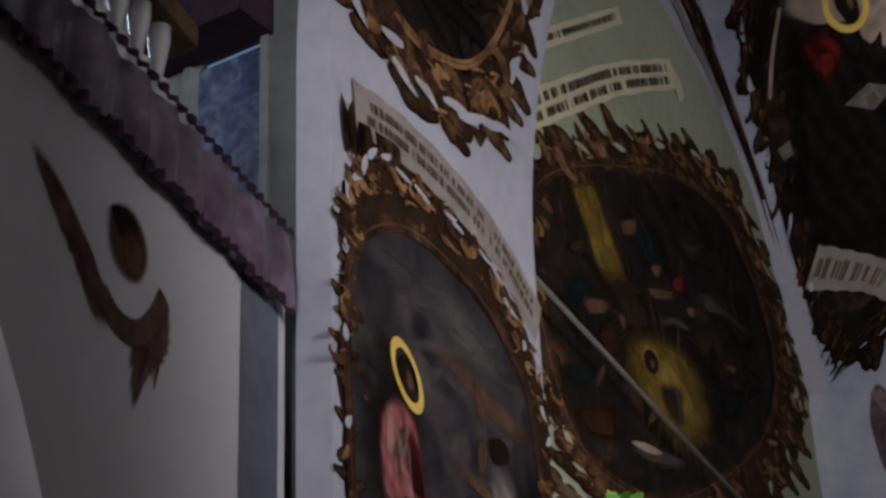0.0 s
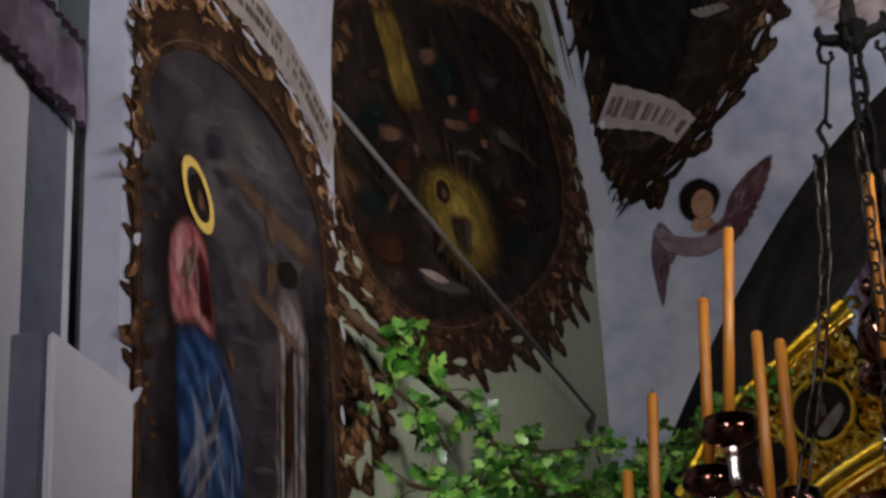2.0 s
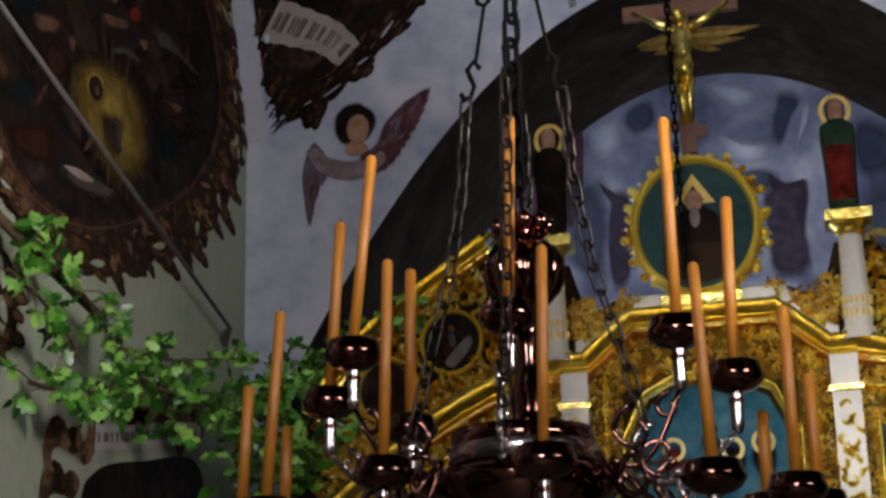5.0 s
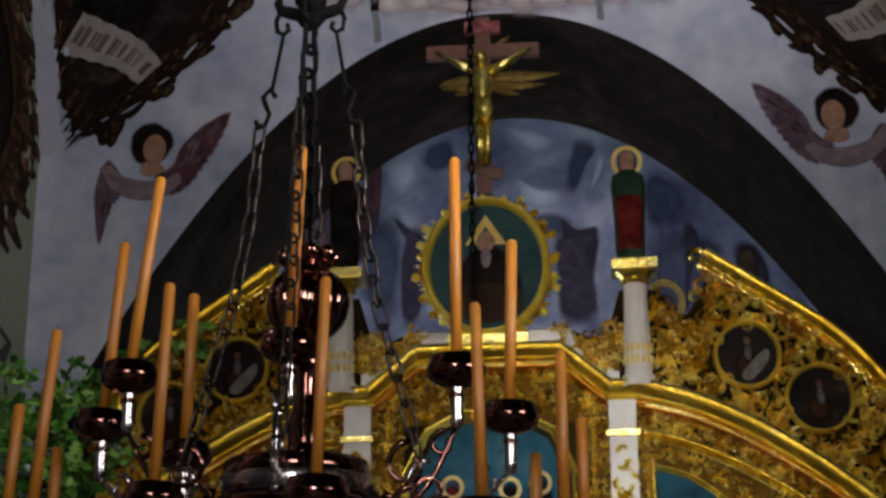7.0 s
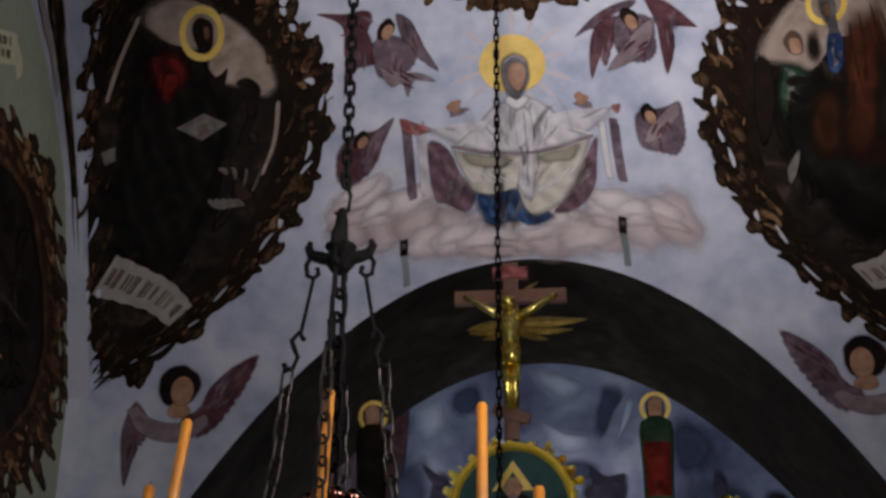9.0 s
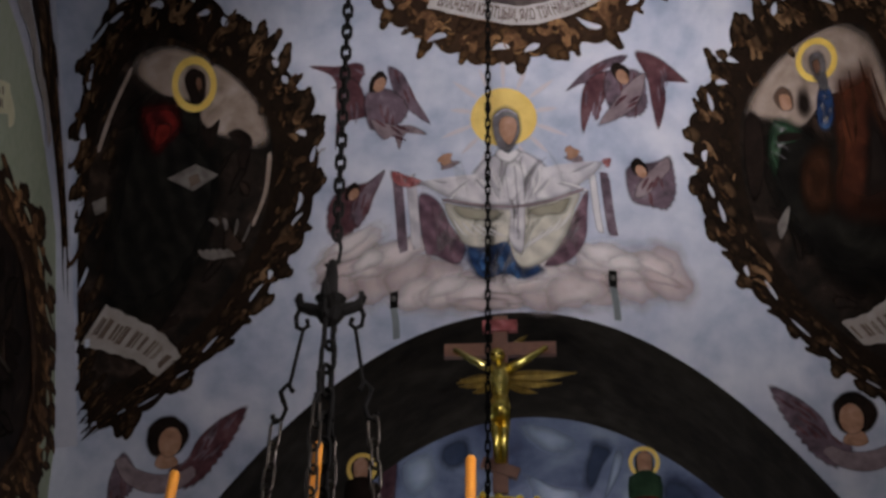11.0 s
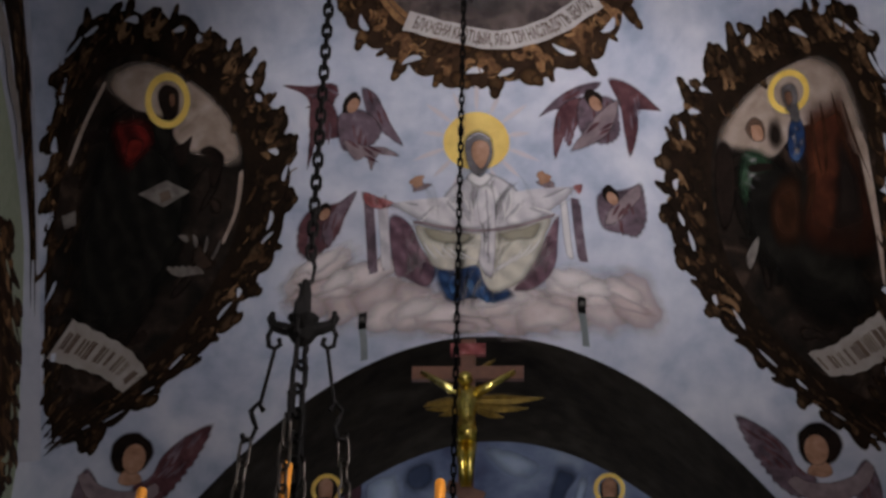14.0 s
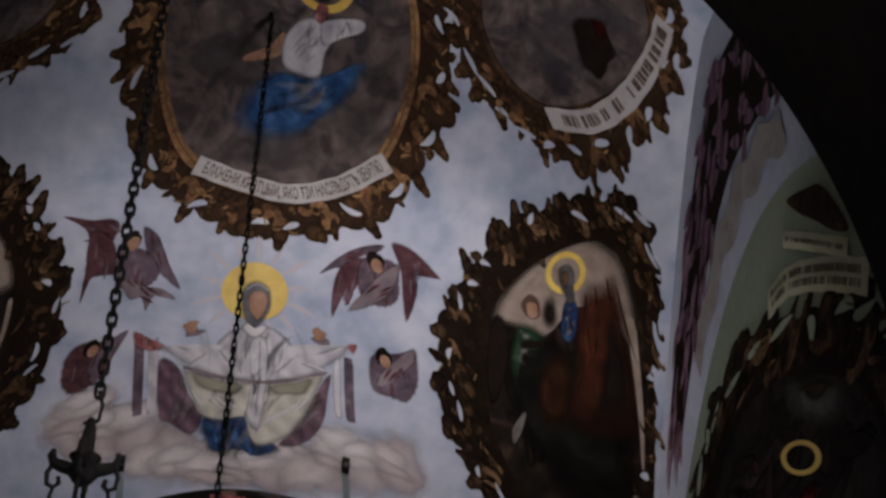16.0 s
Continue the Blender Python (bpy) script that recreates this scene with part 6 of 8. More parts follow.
disc("oval_patch", on_gallery, 3.53, 4.12, 0.085, 0.10, SKINDIM, ch, 0.017)
disc("hair_lock", on_gallery, 3.47, 4.20, 0.09, 0.06, HAIR, ch, 0.0165, wobble=0.1, seed=2)

# ---------------------------------------------------------------- iconostasis
IY, IX = 12.2, 0.07                   # its front plane and its middle
icon = thing("iconostasis", (IX, IY, 0), "gilded carved iconostasis with ivory panels and painted icons", "iconostasis")


def on_icon(x, z, off=0.0):
    return Vector((IX + x, IY - off, z))


def arc_top(x):
    """Upper edge of the big lower arcs, by distance from the middle."""
    return 4.63 - 0.30 * max(0.0, x - 1.05) ** 1.75 - 0.1 * max(0.0, x - 1.05)


def slope_top(x):
    return 5.585 - 0.68 * (x - 1.63) - 0.80 * max(0.0, x - 2.38) ** 2


def moulding(name, path, height, depth, material, parent=icon, label="", back=0.05):
    """A stepped cornice along a line on the front: roll, fillet and cove."""
    prof = [(0.5, -back), (0.5, depth), (0.32, depth * 1.05), (0.28, depth * 0.75), (0.12, depth * 0.8), (-0.02, depth * 0.62), (-0.16, depth * 0.45), (-0.2, depth * 0.5), (-0.34, depth * 0.3), (-0.5, depth * 0.25), (-0.5, -back)]
    pts = flat(path)
    n = len(pts)
    rows = []
    for i, p in enumerate(pts):
        d = (pts[min(i + 1, n - 1)] - pts[max(i - 1, 0)]).normalized()
        s = Vector((-d.y, d.x))
        if s.y < 0:
            s = -s
        rows.append([on_icon(*(p + s * (a * height)), b) for a, b in prof])
    return part(name, sheet(bmesh.new(), rows), material, parent, label)


# ivory and dark back boards
bm = bmesh.new()
n = 60
for i in range(n):
    x0, x1 = -2.95 + 5.9 * i / n, -2.95 + 5.9 * (i + 1) / n

    def top(x):
        x = abs(x)
        if x < 0.60:
            return 5.12
        if x < 0.98:
            return 5.18 - 0.16 * math.sin(math.pi * (x - 0.60) / 0.38)
        if x < 1.24:
            return 5.40
        if x < 1.64:
            return 5.48 - 0.30 * math.sin(math.pi * (x - 1.24) / 0.40)
        return slope_top(x)

    for b in (-0.03, -0.10):
        bm.faces.new([bm.verts.new(v) for v in (on_icon(x0, 0.0, b), on_icon(x1, 0.0, b), on_icon(x1, top(x1), b), on_icon(x0, top(x0), b))])
    bm.faces.new([bm.verts.new(v) for v in (on_icon(x0, top(x0), -0.03), on_icon(x1, top(x1), -0.03), on_icon(x1, top(x1), -0.10), on_icon(x0, top(x0), -0.10))])
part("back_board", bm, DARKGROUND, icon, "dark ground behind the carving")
bm = bmesh.new()
for i in range(12):
    x0, x1 = -0.62 + 1.24 * i / 12, -0.62 + 1.24 * (i + 1) / 12
    bm.faces.new([bm.verts.new(on_icon(x, z, -0.015)) for x, z in ((x0, 4.6), (x1, 4.6), (x1, 5.11), (x0, 5.11))])
for s in (-1, 1):
    fill(bm, on_icon, flat([(s * 0.52, 4.95), (s * 0.85, 4.66), (s * 0.96, 4.64), (s * 0.96, 4.80), (s * 0.78, 4.98), (s * 0.6, 5.08)]), -0.014, 2)
part("ivory_panel", bm, ICONWHITE, icon, "ivory panel over the central cornice")

# cornices
c0 = [(-1.14, 4.60), (-0.87, 4.60), (-0.52, 4.90), (0.52, 4.90), (0.87, 4.60), (1.14, 4.60)]
dense = []
for (xa, za), (xb, zb) in zip(c0, c0[1:]):
    dense += [(xa + (xb - xa) * k / 6, za + (zb - za) * k / 6) for k in range(6)]
moulding("central_cornice", dense + [c0[-1]], 0.15, 0.16, GOLD, label="gilded stepped cornice")
moulding("cornice_fillet", [(x, z - 0.10) for x, z in dense + [c0[-1]]], 0.035, 0.07, REDGOLD)
for s in (-1, 1):
    arc = [(s * (1.08 + 1.9 * k / 24), arc_top(1.08 + 1.9 * k / 24) - 0.04) for k in range(25)]
    moulding("arc_cornice", arc if s > 0 else arc[::-1], 0.17, 0.17, GOLD, label="gilded curved cornice")
    moulding("arc_fillet", [(x, z - 0.11) for x, z in (arc if s > 0 else arc[::-1])], 0.035, 0.07, REDGOLD)
    slo = [(s * (1.60 + 1.4 * k / 16), slope_top(1.60 + 1.4 * k / 16) + 0.0) for k in range(17)]
    moulding("sloping_cornice", slo if s > 0 else slo[::-1], 0.135, 0.14, GOLD, label="gilded sloping cornice")
    moulding("sloping_fillet", [(x, z - 0.085) for x, z in (slo if s > 0 else slo[::-1])], 0.03, 0.05, REDGOLD)
    # lower frames under the arc
    arc2 = [(s * (1.12 + 1.8 * k / 24), arc_top(1.12 + 1.8 * k / 24) - 0.34) for k in range(25)]
    moulding("inner_arc", arc2 if s > 0 else arc2[::-1], 0.07, 0.08, GOLD)
    bm = bmesh.new()
    for k in range(20):
        xa, xb = 1.20 + 1.6 * k / 20, 1.20 + 1.6 * (k + 1) / 20
        bm.faces.new([bm.verts.new(on_icon(s * x, z, 0.0)) for x, z in ((xa, 1.2), (xb, 1.2), (xb, arc_top(xb) - 0.50), (xa, arc_top(xa) - 0.50))])
    part("side_icon", bm, ICONBLUE, icon, "dusky blue painted icon under the arc")
    moulding("side_icon_frame", [(s * 1.16, 4.14 - 0.35 * k) for k in range(6)], 0.06, 0.06, GOLD)
    # pilaster under the break of the cornice
    bm = box(bmesh.new(), tuple(on_icon(s * 0.97 - 0.10, 0.0, 0.10)), tuple(on_icon(s * 0.97 + 0.10, 4.53, -0.02)))
    pil = part("pilaster", bm, ICONWHITE, icon, "ivory pilaster with gilded inset")
    bm = bmesh.new()
    rnd = random.Random(71 + s)
    for k in range(26):
        curl(bm, on_icon, (s * 0.97 + 0.05 * (-1) ** k, 3.0 + 1.18 * k / 26), rnd.uniform(0, 6.28), 0.055, 0.105, rnd.choice((-1, 1)), 0.03)
    part("pilaster_carving", bm, GOLD, pil, kind="stuff")
    part("fillet", box(bmesh.new(), tuple(on_icon(s * 0.97 - 0.12, 4.26, 0.14)), tuple(on_icon(s * 0.97 + 0.12, 4.30, 0.1))), GOLD, pil)
    # columns with capitals
    cx = s * 1.10
    bm = bmesh.new()
    sides, flutes = 40, 10
    rows = []
    for z, r in ((4.62, 0.125), (4.70, 0.125), (4.705, 0.105), (5.40, 0.088)):
        rows.append([(IX + cx + (r - 0.010 * (0.5 + 0.5 * math.cos(flutes * a))) * math.cos(a), IY - 0.08 + r * math.sin(a), z) for a in (2 * math.pi * k / sides for k in range(sides + 1))])
    sheet(bm, rows)
    col = part("column", bm, ICONWHITE, icon, "ivory fluted column")
    bm = lathe(bmesh.new(), (IX + cx, IY - 0.08, 5.40), [(0.09, 0), (0.115, 0.02), (0.10, 0.04), (0.125, 0.07), (0.15, 0.09)], 24)
    box(bm, (IX + cx - 0.17, IY - 0.24, 5.49), (IX + cx + 0.17, IY + 0.06, 5.57))
    part("capital", bm, GOLD, col, "gilded capital")
    # two rows of small yellow spots low on the column
    bm = bmesh.new()
    for row in range(2):
        for k in range(9):
            a = math.pi + math.pi * k / 8
            leaf_stroke(bm, lambda x, z, off=0.0, a=a: Vector((IX + cx + (0.108 + off) * math.cos(a) + x * math.sin(a), IY - 0.08 + (0.108 + off) * math.sin(a), z)), (0, 4.78 + 0.09 * row), 1.57, 0.07, 0.026, 0.0, 0, 0.012)
    part("yellow_spots", bm, HALO, col, kind="stuff")

# carved fields: gold curls between the cornices
def carved(name, inside, box2, count, size, seed, parent=icon, off=-0.022, lift=0.022):
    rnd = random.Random(seed)
    bm, glints = bmesh.new(), bmesh.new()
    done = 0
    while done < count:
        x, z = rnd.uniform(box2[0], box2[2]), rnd.uniform(box2[1], box2[3])
        if not inside(x, z):
            continue
        s = size * rnd.uniform(0.6, 1.3)
        if rnd.random() < 0.75:
            curl(bm, on_icon, (x, z), rnd.uniform(0, 6.28), s * 0.8, off + 0.02 * rnd.random(), rnd.choice((-1, 1)), lift, 9, 0.72)
        else:
            leaf_stroke(bm, on_icon, (x, z), rnd.uniform(0, 6.28), s * 1.3, s * 0.42, off + 0.02 * rnd.random(), rnd.uniform(-1.5, 1.5), lift)
        if done % 3 == 0:
            # a small pale facet that stands for a sparkle on the gold
            c, r = on_icon(x + s * 0.4, z, off + lift + 0.012), s * rnd.uniform(0.14, 0.26)
            v = [glints.verts.new(c + Vector(d) * r) for d in ((1, 0, 0), (0, 0, 1), (-1, 0, 0), (0, 0, -1), (0, -1, 0))]
            for k in range(4):
                glints.faces.new((v[k], v[(k + 1) % 4], v[4]))
        done += 1
    part("glint_work", glints, GLINT, parent, "small bright facets that stand for glints on the gilding", kind="stuff")
    return part(name, bm, CARVEGOLD, parent, "pierced gilded foliage carving", kind="stuff")


MED = ((1.90, 4.86, 0.25), (2.40, 4.52, 0.255))
clear = lambda x, z: all((abs(x) - mx) ** 2 + (z - mz) ** 2 > (r + 0.045) ** 2 for mx, mz, r in MED)
for s in (-1, 1):
    carved("side_carving", lambda x, z: arc_top(abs(x)) + 0.03 < z < (slope_top(abs(x)) - 0.06 if abs(x) > 1.62 else 5.45 - (0.27 if 1.28 < abs(x) < 1.6 else 0.02)) and clear(x, z),
           (min(s * 1.22, s * 2.95), 3.6, max(s * 1.22, s * 2.95), 5.6), 330, 0.085, 80 + s, icon, -0.022, 0.075)
    carved("side_carving", lambda x, z: arc_top(abs(x)) + 0.04 < z < (slope_top(abs(x)) - 0.08 if abs(x) > 1.62 else 5.42 - (0.27 if 1.28 < abs(x) < 1.6 else 0.02)) and clear(x, z),
           (min(s * 1.24, s * 2.95), 3.6, max(s * 1.24, s * 2.95), 5.6), 230, 0.070, 181 + s, icon, 0.005, 0.08)
    carved("arc_carving", lambda x, z: arc_top(abs(x)) - 0.31 < z < arc_top(abs(x)) - 0.10, (min(s * 1.1, s * 2.9), 3.3, max(s * 1.1, s * 2.9), 4.6), 300, 0.058, 90 + s, icon, -0.02, 0.06)
    carved("frieze_carving", lambda x, z: z < 4.86 - max(0, abs(x) - 0.50) * 0.85, (min(s * 0.02, s * 0.84), 4.48, max(s * 0.02, s * 0.84), 4.86), 130, 0.058, 95 + s, icon, -0.01, 0.055)
    carved("shoulder_carving", lambda x, z: z > 4.80 + max(0, 0.86 - abs(x)) * 0.75 and z < 5.16 - 0.15 * math.sin(math.pi * (abs(x) - 0.5) / 0.5), (min(s * 0.5, s * 0.99), 4.7, max(s * 0.5, s * 0.99), 5.2), 130, 0.06, 99 + s, icon, -0.01, 0.06)
    for mx, mz, r in MED:
        o, i2 = ellipse(s * mx, mz, r, r * 1.04, 0, 40), ellipse(s * mx, mz, r * 0.86, r * 0.90, 0, 40)
        ring = bmesh.new()
        rows = []
        for t, d in ((0.0, 0.0), (0.15, 0.05), (0.5, 0.07), (0.85, 0.05), (1.0, 0.01)):
            rows.append([on_icon(*(o[k % 40].lerp(i2[k % 40], t)), d) for k in range(41)])
        sheet(ring, rows)
        m = part("round_frame", ring, RINGGOLD, icon, "gilded round frame")
        part("round_icon", fill(bmesh.new(), on_icon, i2, 0.012, 3), DARKSCENE, m, "dark round icon")
        part("icon_figure", fill(bmesh.new(), on_icon, ellipse(s * mx - 0.01, mz - 0.07, r * 0.46, r * 0.58, 0.1, 24, 0.05, int(mx * 10)), 0.016, 3), RUSTCLOTH, m)
        part("head_patch", fill(bmesh.new(), on_icon, ellipse(s * mx, mz + r * 0.42, r * 0.15, r * 0.19, 0, 20), 0.018, 2), SKINDIM, m)
        part("pale_patch", fill(bmesh.new(), on_icon, ellipse(s * mx + 0.005, mz + r * 0.06, r * 0.13, r * 0.30, 0.1, 20), 0.019, 2), BEARD, m)
        if mx < 2:
            part("paper", fill(bmesh.new(), on_icon, closed_curve([(s * mx + 0.06, mz - 0.02), (s * mx + 0.14, mz + 0.04), (s * mx + 0.15, mz - 0.04), (s * mx + 0.02, mz - 0.19), (s * mx - 0.05, mz - 0.15)], 5), 0.021, 2), BOOKPAGE, m)
    # scroll at the upper end of the sloping cornice
    bm = bmesh.new()
    path = [Vector((s * (1.56 + 0.075 * (1 - t) * math.cos(5.2 * t)), 5.62 + 0.09 * (1 - t) * math.sin(5.2 * t))) for t in (k / 12 for k in range(13))]
    ribbon(bm, on_icon, path, 0.05, 0.02, 0.05)
    part("scroll_end", bm, GOLD, icon)
part("middle_icon", fill(bmesh.new(), on_icon, flat([(-0.55, 2.0), (0.55, 2.0), (0.55, 4.0), (0.42, 4.28), (0.2, 4.40), (-0.2, 4.40), (-0.42, 4.28), (-0.55, 4.0)]), 0.0, 4), ICONBLUE, icon, "blue painted icon with a notched top")
for x, z in ((-0.28, 3.98), (0.14, 3.96), (0.36, 4.0)):
    part("gilt_ring", band(bmesh.new(), on_icon, ellipse(x, z - 0.05, 0.055, 0.06), ellipse(x, z - 0.05, 0.085, 0.09), 0.01, 1), HALO, icon)
    part("icon_figure", fill(bmesh.new(), on_icon, ellipse(x, z - 0.16, 0.10, 0.17), 0.006, 2), REDROBE if x < 0 else GREENROBE, icon)
moulding("middle_icon_frame", [(-0.62, 3.2), (-0.62, 3.6), (-0.62, 4.02), (-0.46, 4.34), (-0.2, 4.47), (0.2, 4.47), (0.46, 4.34), (0.62, 4.02), (0.62, 3.6), (0.62, 3.2)], 0.06, 0.06, GOLD)
for mx in (-0.75, 0.75):
    moulding("panel_fillet", [(mx, 3.0), (mx, 3.6), (mx, 4.2), (mx, 4.5)], 0.04, 0.05, GOLD)

for s2 in (-1, 1):
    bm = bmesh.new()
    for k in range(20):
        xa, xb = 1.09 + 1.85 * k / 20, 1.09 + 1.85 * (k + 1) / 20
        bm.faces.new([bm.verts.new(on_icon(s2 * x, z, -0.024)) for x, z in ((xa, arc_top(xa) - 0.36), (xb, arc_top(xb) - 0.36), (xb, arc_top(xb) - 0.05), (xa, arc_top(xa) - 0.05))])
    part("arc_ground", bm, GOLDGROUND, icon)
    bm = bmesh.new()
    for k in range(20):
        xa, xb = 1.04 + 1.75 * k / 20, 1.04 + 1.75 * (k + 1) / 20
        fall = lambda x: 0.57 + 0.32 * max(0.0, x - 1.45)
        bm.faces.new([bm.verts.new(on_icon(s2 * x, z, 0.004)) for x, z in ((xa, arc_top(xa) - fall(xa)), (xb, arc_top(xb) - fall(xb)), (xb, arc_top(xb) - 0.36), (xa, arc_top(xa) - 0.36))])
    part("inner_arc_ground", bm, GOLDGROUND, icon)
    carved("inner_arc_carving", lambda x, z: arc_top(abs(x)) - 0.52 - 0.3 * max(0.0, abs(x) - 1.45) < z < arc_top(abs(x)) - 0.39, (min(s2 * 1.08, s2 * 2.8), 2.9, max(s2 * 1.08, s2 * 2.8), 4.3), 200, 0.05, 300 + s2, icon, 0.01, 0.05)
    inn = [(s2 * (1.04 + 1.7 * k / 24), arc_top(1.04 + 1.7 * k / 24) - 0.565 - 0.32 * max(0.0, 1.7 * k / 24 - 0.41)) for k in range(25)]
    moulding("icon_arc_frame", inn if s2 > 0 else inn[::-1], 0.04, 0.06, GOLD)
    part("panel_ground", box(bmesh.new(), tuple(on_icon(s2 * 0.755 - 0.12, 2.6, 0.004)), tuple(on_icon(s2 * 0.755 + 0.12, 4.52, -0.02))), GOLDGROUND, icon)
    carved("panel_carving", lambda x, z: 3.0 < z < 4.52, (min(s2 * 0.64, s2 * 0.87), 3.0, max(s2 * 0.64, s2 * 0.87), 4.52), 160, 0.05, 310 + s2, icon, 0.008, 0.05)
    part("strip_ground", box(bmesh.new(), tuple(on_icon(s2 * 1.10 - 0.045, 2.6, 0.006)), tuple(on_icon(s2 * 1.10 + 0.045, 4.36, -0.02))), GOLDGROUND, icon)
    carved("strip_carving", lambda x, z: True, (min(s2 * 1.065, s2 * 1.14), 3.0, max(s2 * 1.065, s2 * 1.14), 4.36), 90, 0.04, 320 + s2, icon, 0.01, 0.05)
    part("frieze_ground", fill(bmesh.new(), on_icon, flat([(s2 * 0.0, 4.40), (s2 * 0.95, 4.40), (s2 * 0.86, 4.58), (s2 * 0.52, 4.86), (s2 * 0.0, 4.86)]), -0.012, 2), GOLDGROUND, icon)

# oval icon on top
OZ = 5.61
oval = part("oval_icon", fill(bmesh.new(), on_icon, ellipse(-0.01, OZ, 0.44, 0.50, 0, 48), 0.02, 4), TEAL, icon, "teal ground of the oval icon")
part("gilt_triangle", band(bmesh.new(), on_icon, flat([(-0.09, 5.80), (0.07, 5.80), (-0.01, 5.93)]), flat([(-0.17, 5.78), (0.15, 5.78), (-0.01, 6.02)]), 0.026, 1), HALO, oval)
part("white_beard", fill(bmesh.new(), on_icon, ellipse(-0.01, 5.67, 0.045, 0.09), 0.034, 2), WINGPALE, oval)
part("head_patch", fill(bmesh.new(), on_icon, ellipse(-0.01, 5.80, 0.07, 0.09), 0.032, 2), SKIN, oval)
part("dark_robe", fill(bmesh.new(), on_icon, closed_curve([(-0.05, 5.78), (0.05, 5.78), (0.22, 5.62), (0.26, 5.35), (0, 5.2), (-0.26, 5.35), (-0.22, 5.62)], 5), 0.027, 3), HAIR, oval)
part("red_robe", fill(bmesh.new(), on_icon, closed_curve([(-0.2, 5.45), (0.2, 5.45), (0.25, 5.25), (0, 5.16), (-0.25, 5.25)], 5), 0.030, 3), BROWNMID, oval)
bm = bmesh.new()
rows = []
oo, ii = ellipse(-0.01, OZ, 0.49, 0.555, 0, 48), ellipse(-0.01, OZ, 0.425, 0.49, 0, 48)
for t, d in ((0.0, -0.08), (0.0, 0.03), (0.2, 0.07), (0.5, 0.085), (0.8, 0.07), (1.0, 0.02)):
    rows.append([on_icon(*(oo[k % 48].lerp(ii[k % 48], t)), d) for k in range(49)])
sheet(bm, rows)
part("oval_frame", bm, RINGGOLD, icon, "gilded oval moulding")
bm = bmesh.new()
rnd = random.Random(64)
for k in range(26):
    a = 2 * math.pi * (k + rnd.uniform(0.2, 0.8)) / 26
    g = rnd.uniform(0.94, 1.06)
    p = (-0.01 + 0.545 * g * math.cos(a), OZ + 0.615 * g * math.sin(a))
    curl(bm, on_icon, p, a + rnd.uniform(0.4, 1.3), rnd.uniform(0.05, 0.085), -0.03, 1, 0.05)
    curl(bm, on_icon, p, a - rnd.uniform(0.4, 1.3), rnd.uniform(0.05, 0.085), -0.02, -1, 0.05)
    bmesh.ops.create_icosphere(bm, subdivisions=1, radius=rnd.uniform(0.025, 0.04), matrix=Matrix.Translation(on_icon(p[0] * 0.97, OZ + (p[1] - OZ) * 0.97, 0.0)))
part("oval_carving", bm, CARVEGOLD, icon, "gilded scrolls round the oval icon", kind="stuff")
part("foot", box(bmesh.new(), tuple(on_icon(-0.3, 4.97, 0.10)), tuple(on_icon(0.3, 5.06, -0.02))), GOLD, icon)

# crucifix above it
cross = thing("crucifix", (IX, IY, 6.28), "red-brown wooden crucifix with a gilded figure and gilt rays", "crucifix")
bm = bmesh.new()
box(bm, (IX - 0.075, IY - 0.01, 6.2), (IX + 0.045, IY + 0.05, 7.70))
part("upright", bm, WOOD, cross)
part("crossbar", box(bmesh.new(), (IX - 0.46, IY - 0.014, 7.35), (IX + 0.43, IY + 0.046, 7.46)), WOOD, cross)
part("title_board", box(bmesh.new(), (IX - 0.155, IY - 0.03, 7.56), (IX + 0.125, IY + 0.03, 7.655)), PINKROBE, cross, "pinkish title board")
bm = box(bmesh.new(), (-0.15, -0.022, -0.045), (0.15, 0.03, 0.045))
bmesh.ops.transform(bm, matrix=Matrix.Translation((IX - 0.015, IY, 6.40)) @ Matrix.Rotation(0.35, 4, "Y"), verts=bm.verts[:])
part("footrest", bm, WOOD, cross)
bm = bmesh.new()
rnd = random.Random(9)
for x, z, a, n, w, bend in ((-0.05, 7.20, 3.20, 0.32, 0.07, 0.3), (-0.05, 7.16, 3.40, 0.30, 0.06, -0.3), (0.03, 7.20, -0.02, 0.56, 0.08, 0.1), (0.03, 7.16, -0.20, 0.44, 0.07, 0.3),
                            (0.03, 7.13, -0.45, 0.26, 0.06, 0.3), (-0.05, 7.13, 3.60, 0.20, 0.06, -0.3), (0.06, 7.44, 0.75, 0.18, 0.045, -0.2), (0.05, 7.22, 0.05, 0.42, 0.05, -0.2), (-0.08, 7.18, 3.1, 0.26, 0.06, 0.2)):
    leaf_stroke(bm, lambda x2, z2, off=0.0: Vector((IX + x2, IY + 0.06 - off, z2)), (x, z), a, n, w, 0.0, bend, 0.02)
part("gilt_glory", bm, RAYGOLD, cross, "gilded leaf-shaped rays", kind="stuff")
bm = bmesh.new()
tube(bm, [(IX - 0.01, IY - 0.05, 7.24), (IX - 0.015, IY - 0.07, 7.10), (IX - 0.01, IY - 0.06, 6.98), (IX - 0.01, IY - 0.07, 6.88)], [0.075, 0.085, 0.062, 0.07], 10)
tube(bm, [(IX - 0.01, IY - 0.06, 6.95), (IX - 0.01, IY - 0.085, 6.86), (IX - 0.01, IY - 0.08, 6.78)], [0.075, 0.085, 0.075], 10)
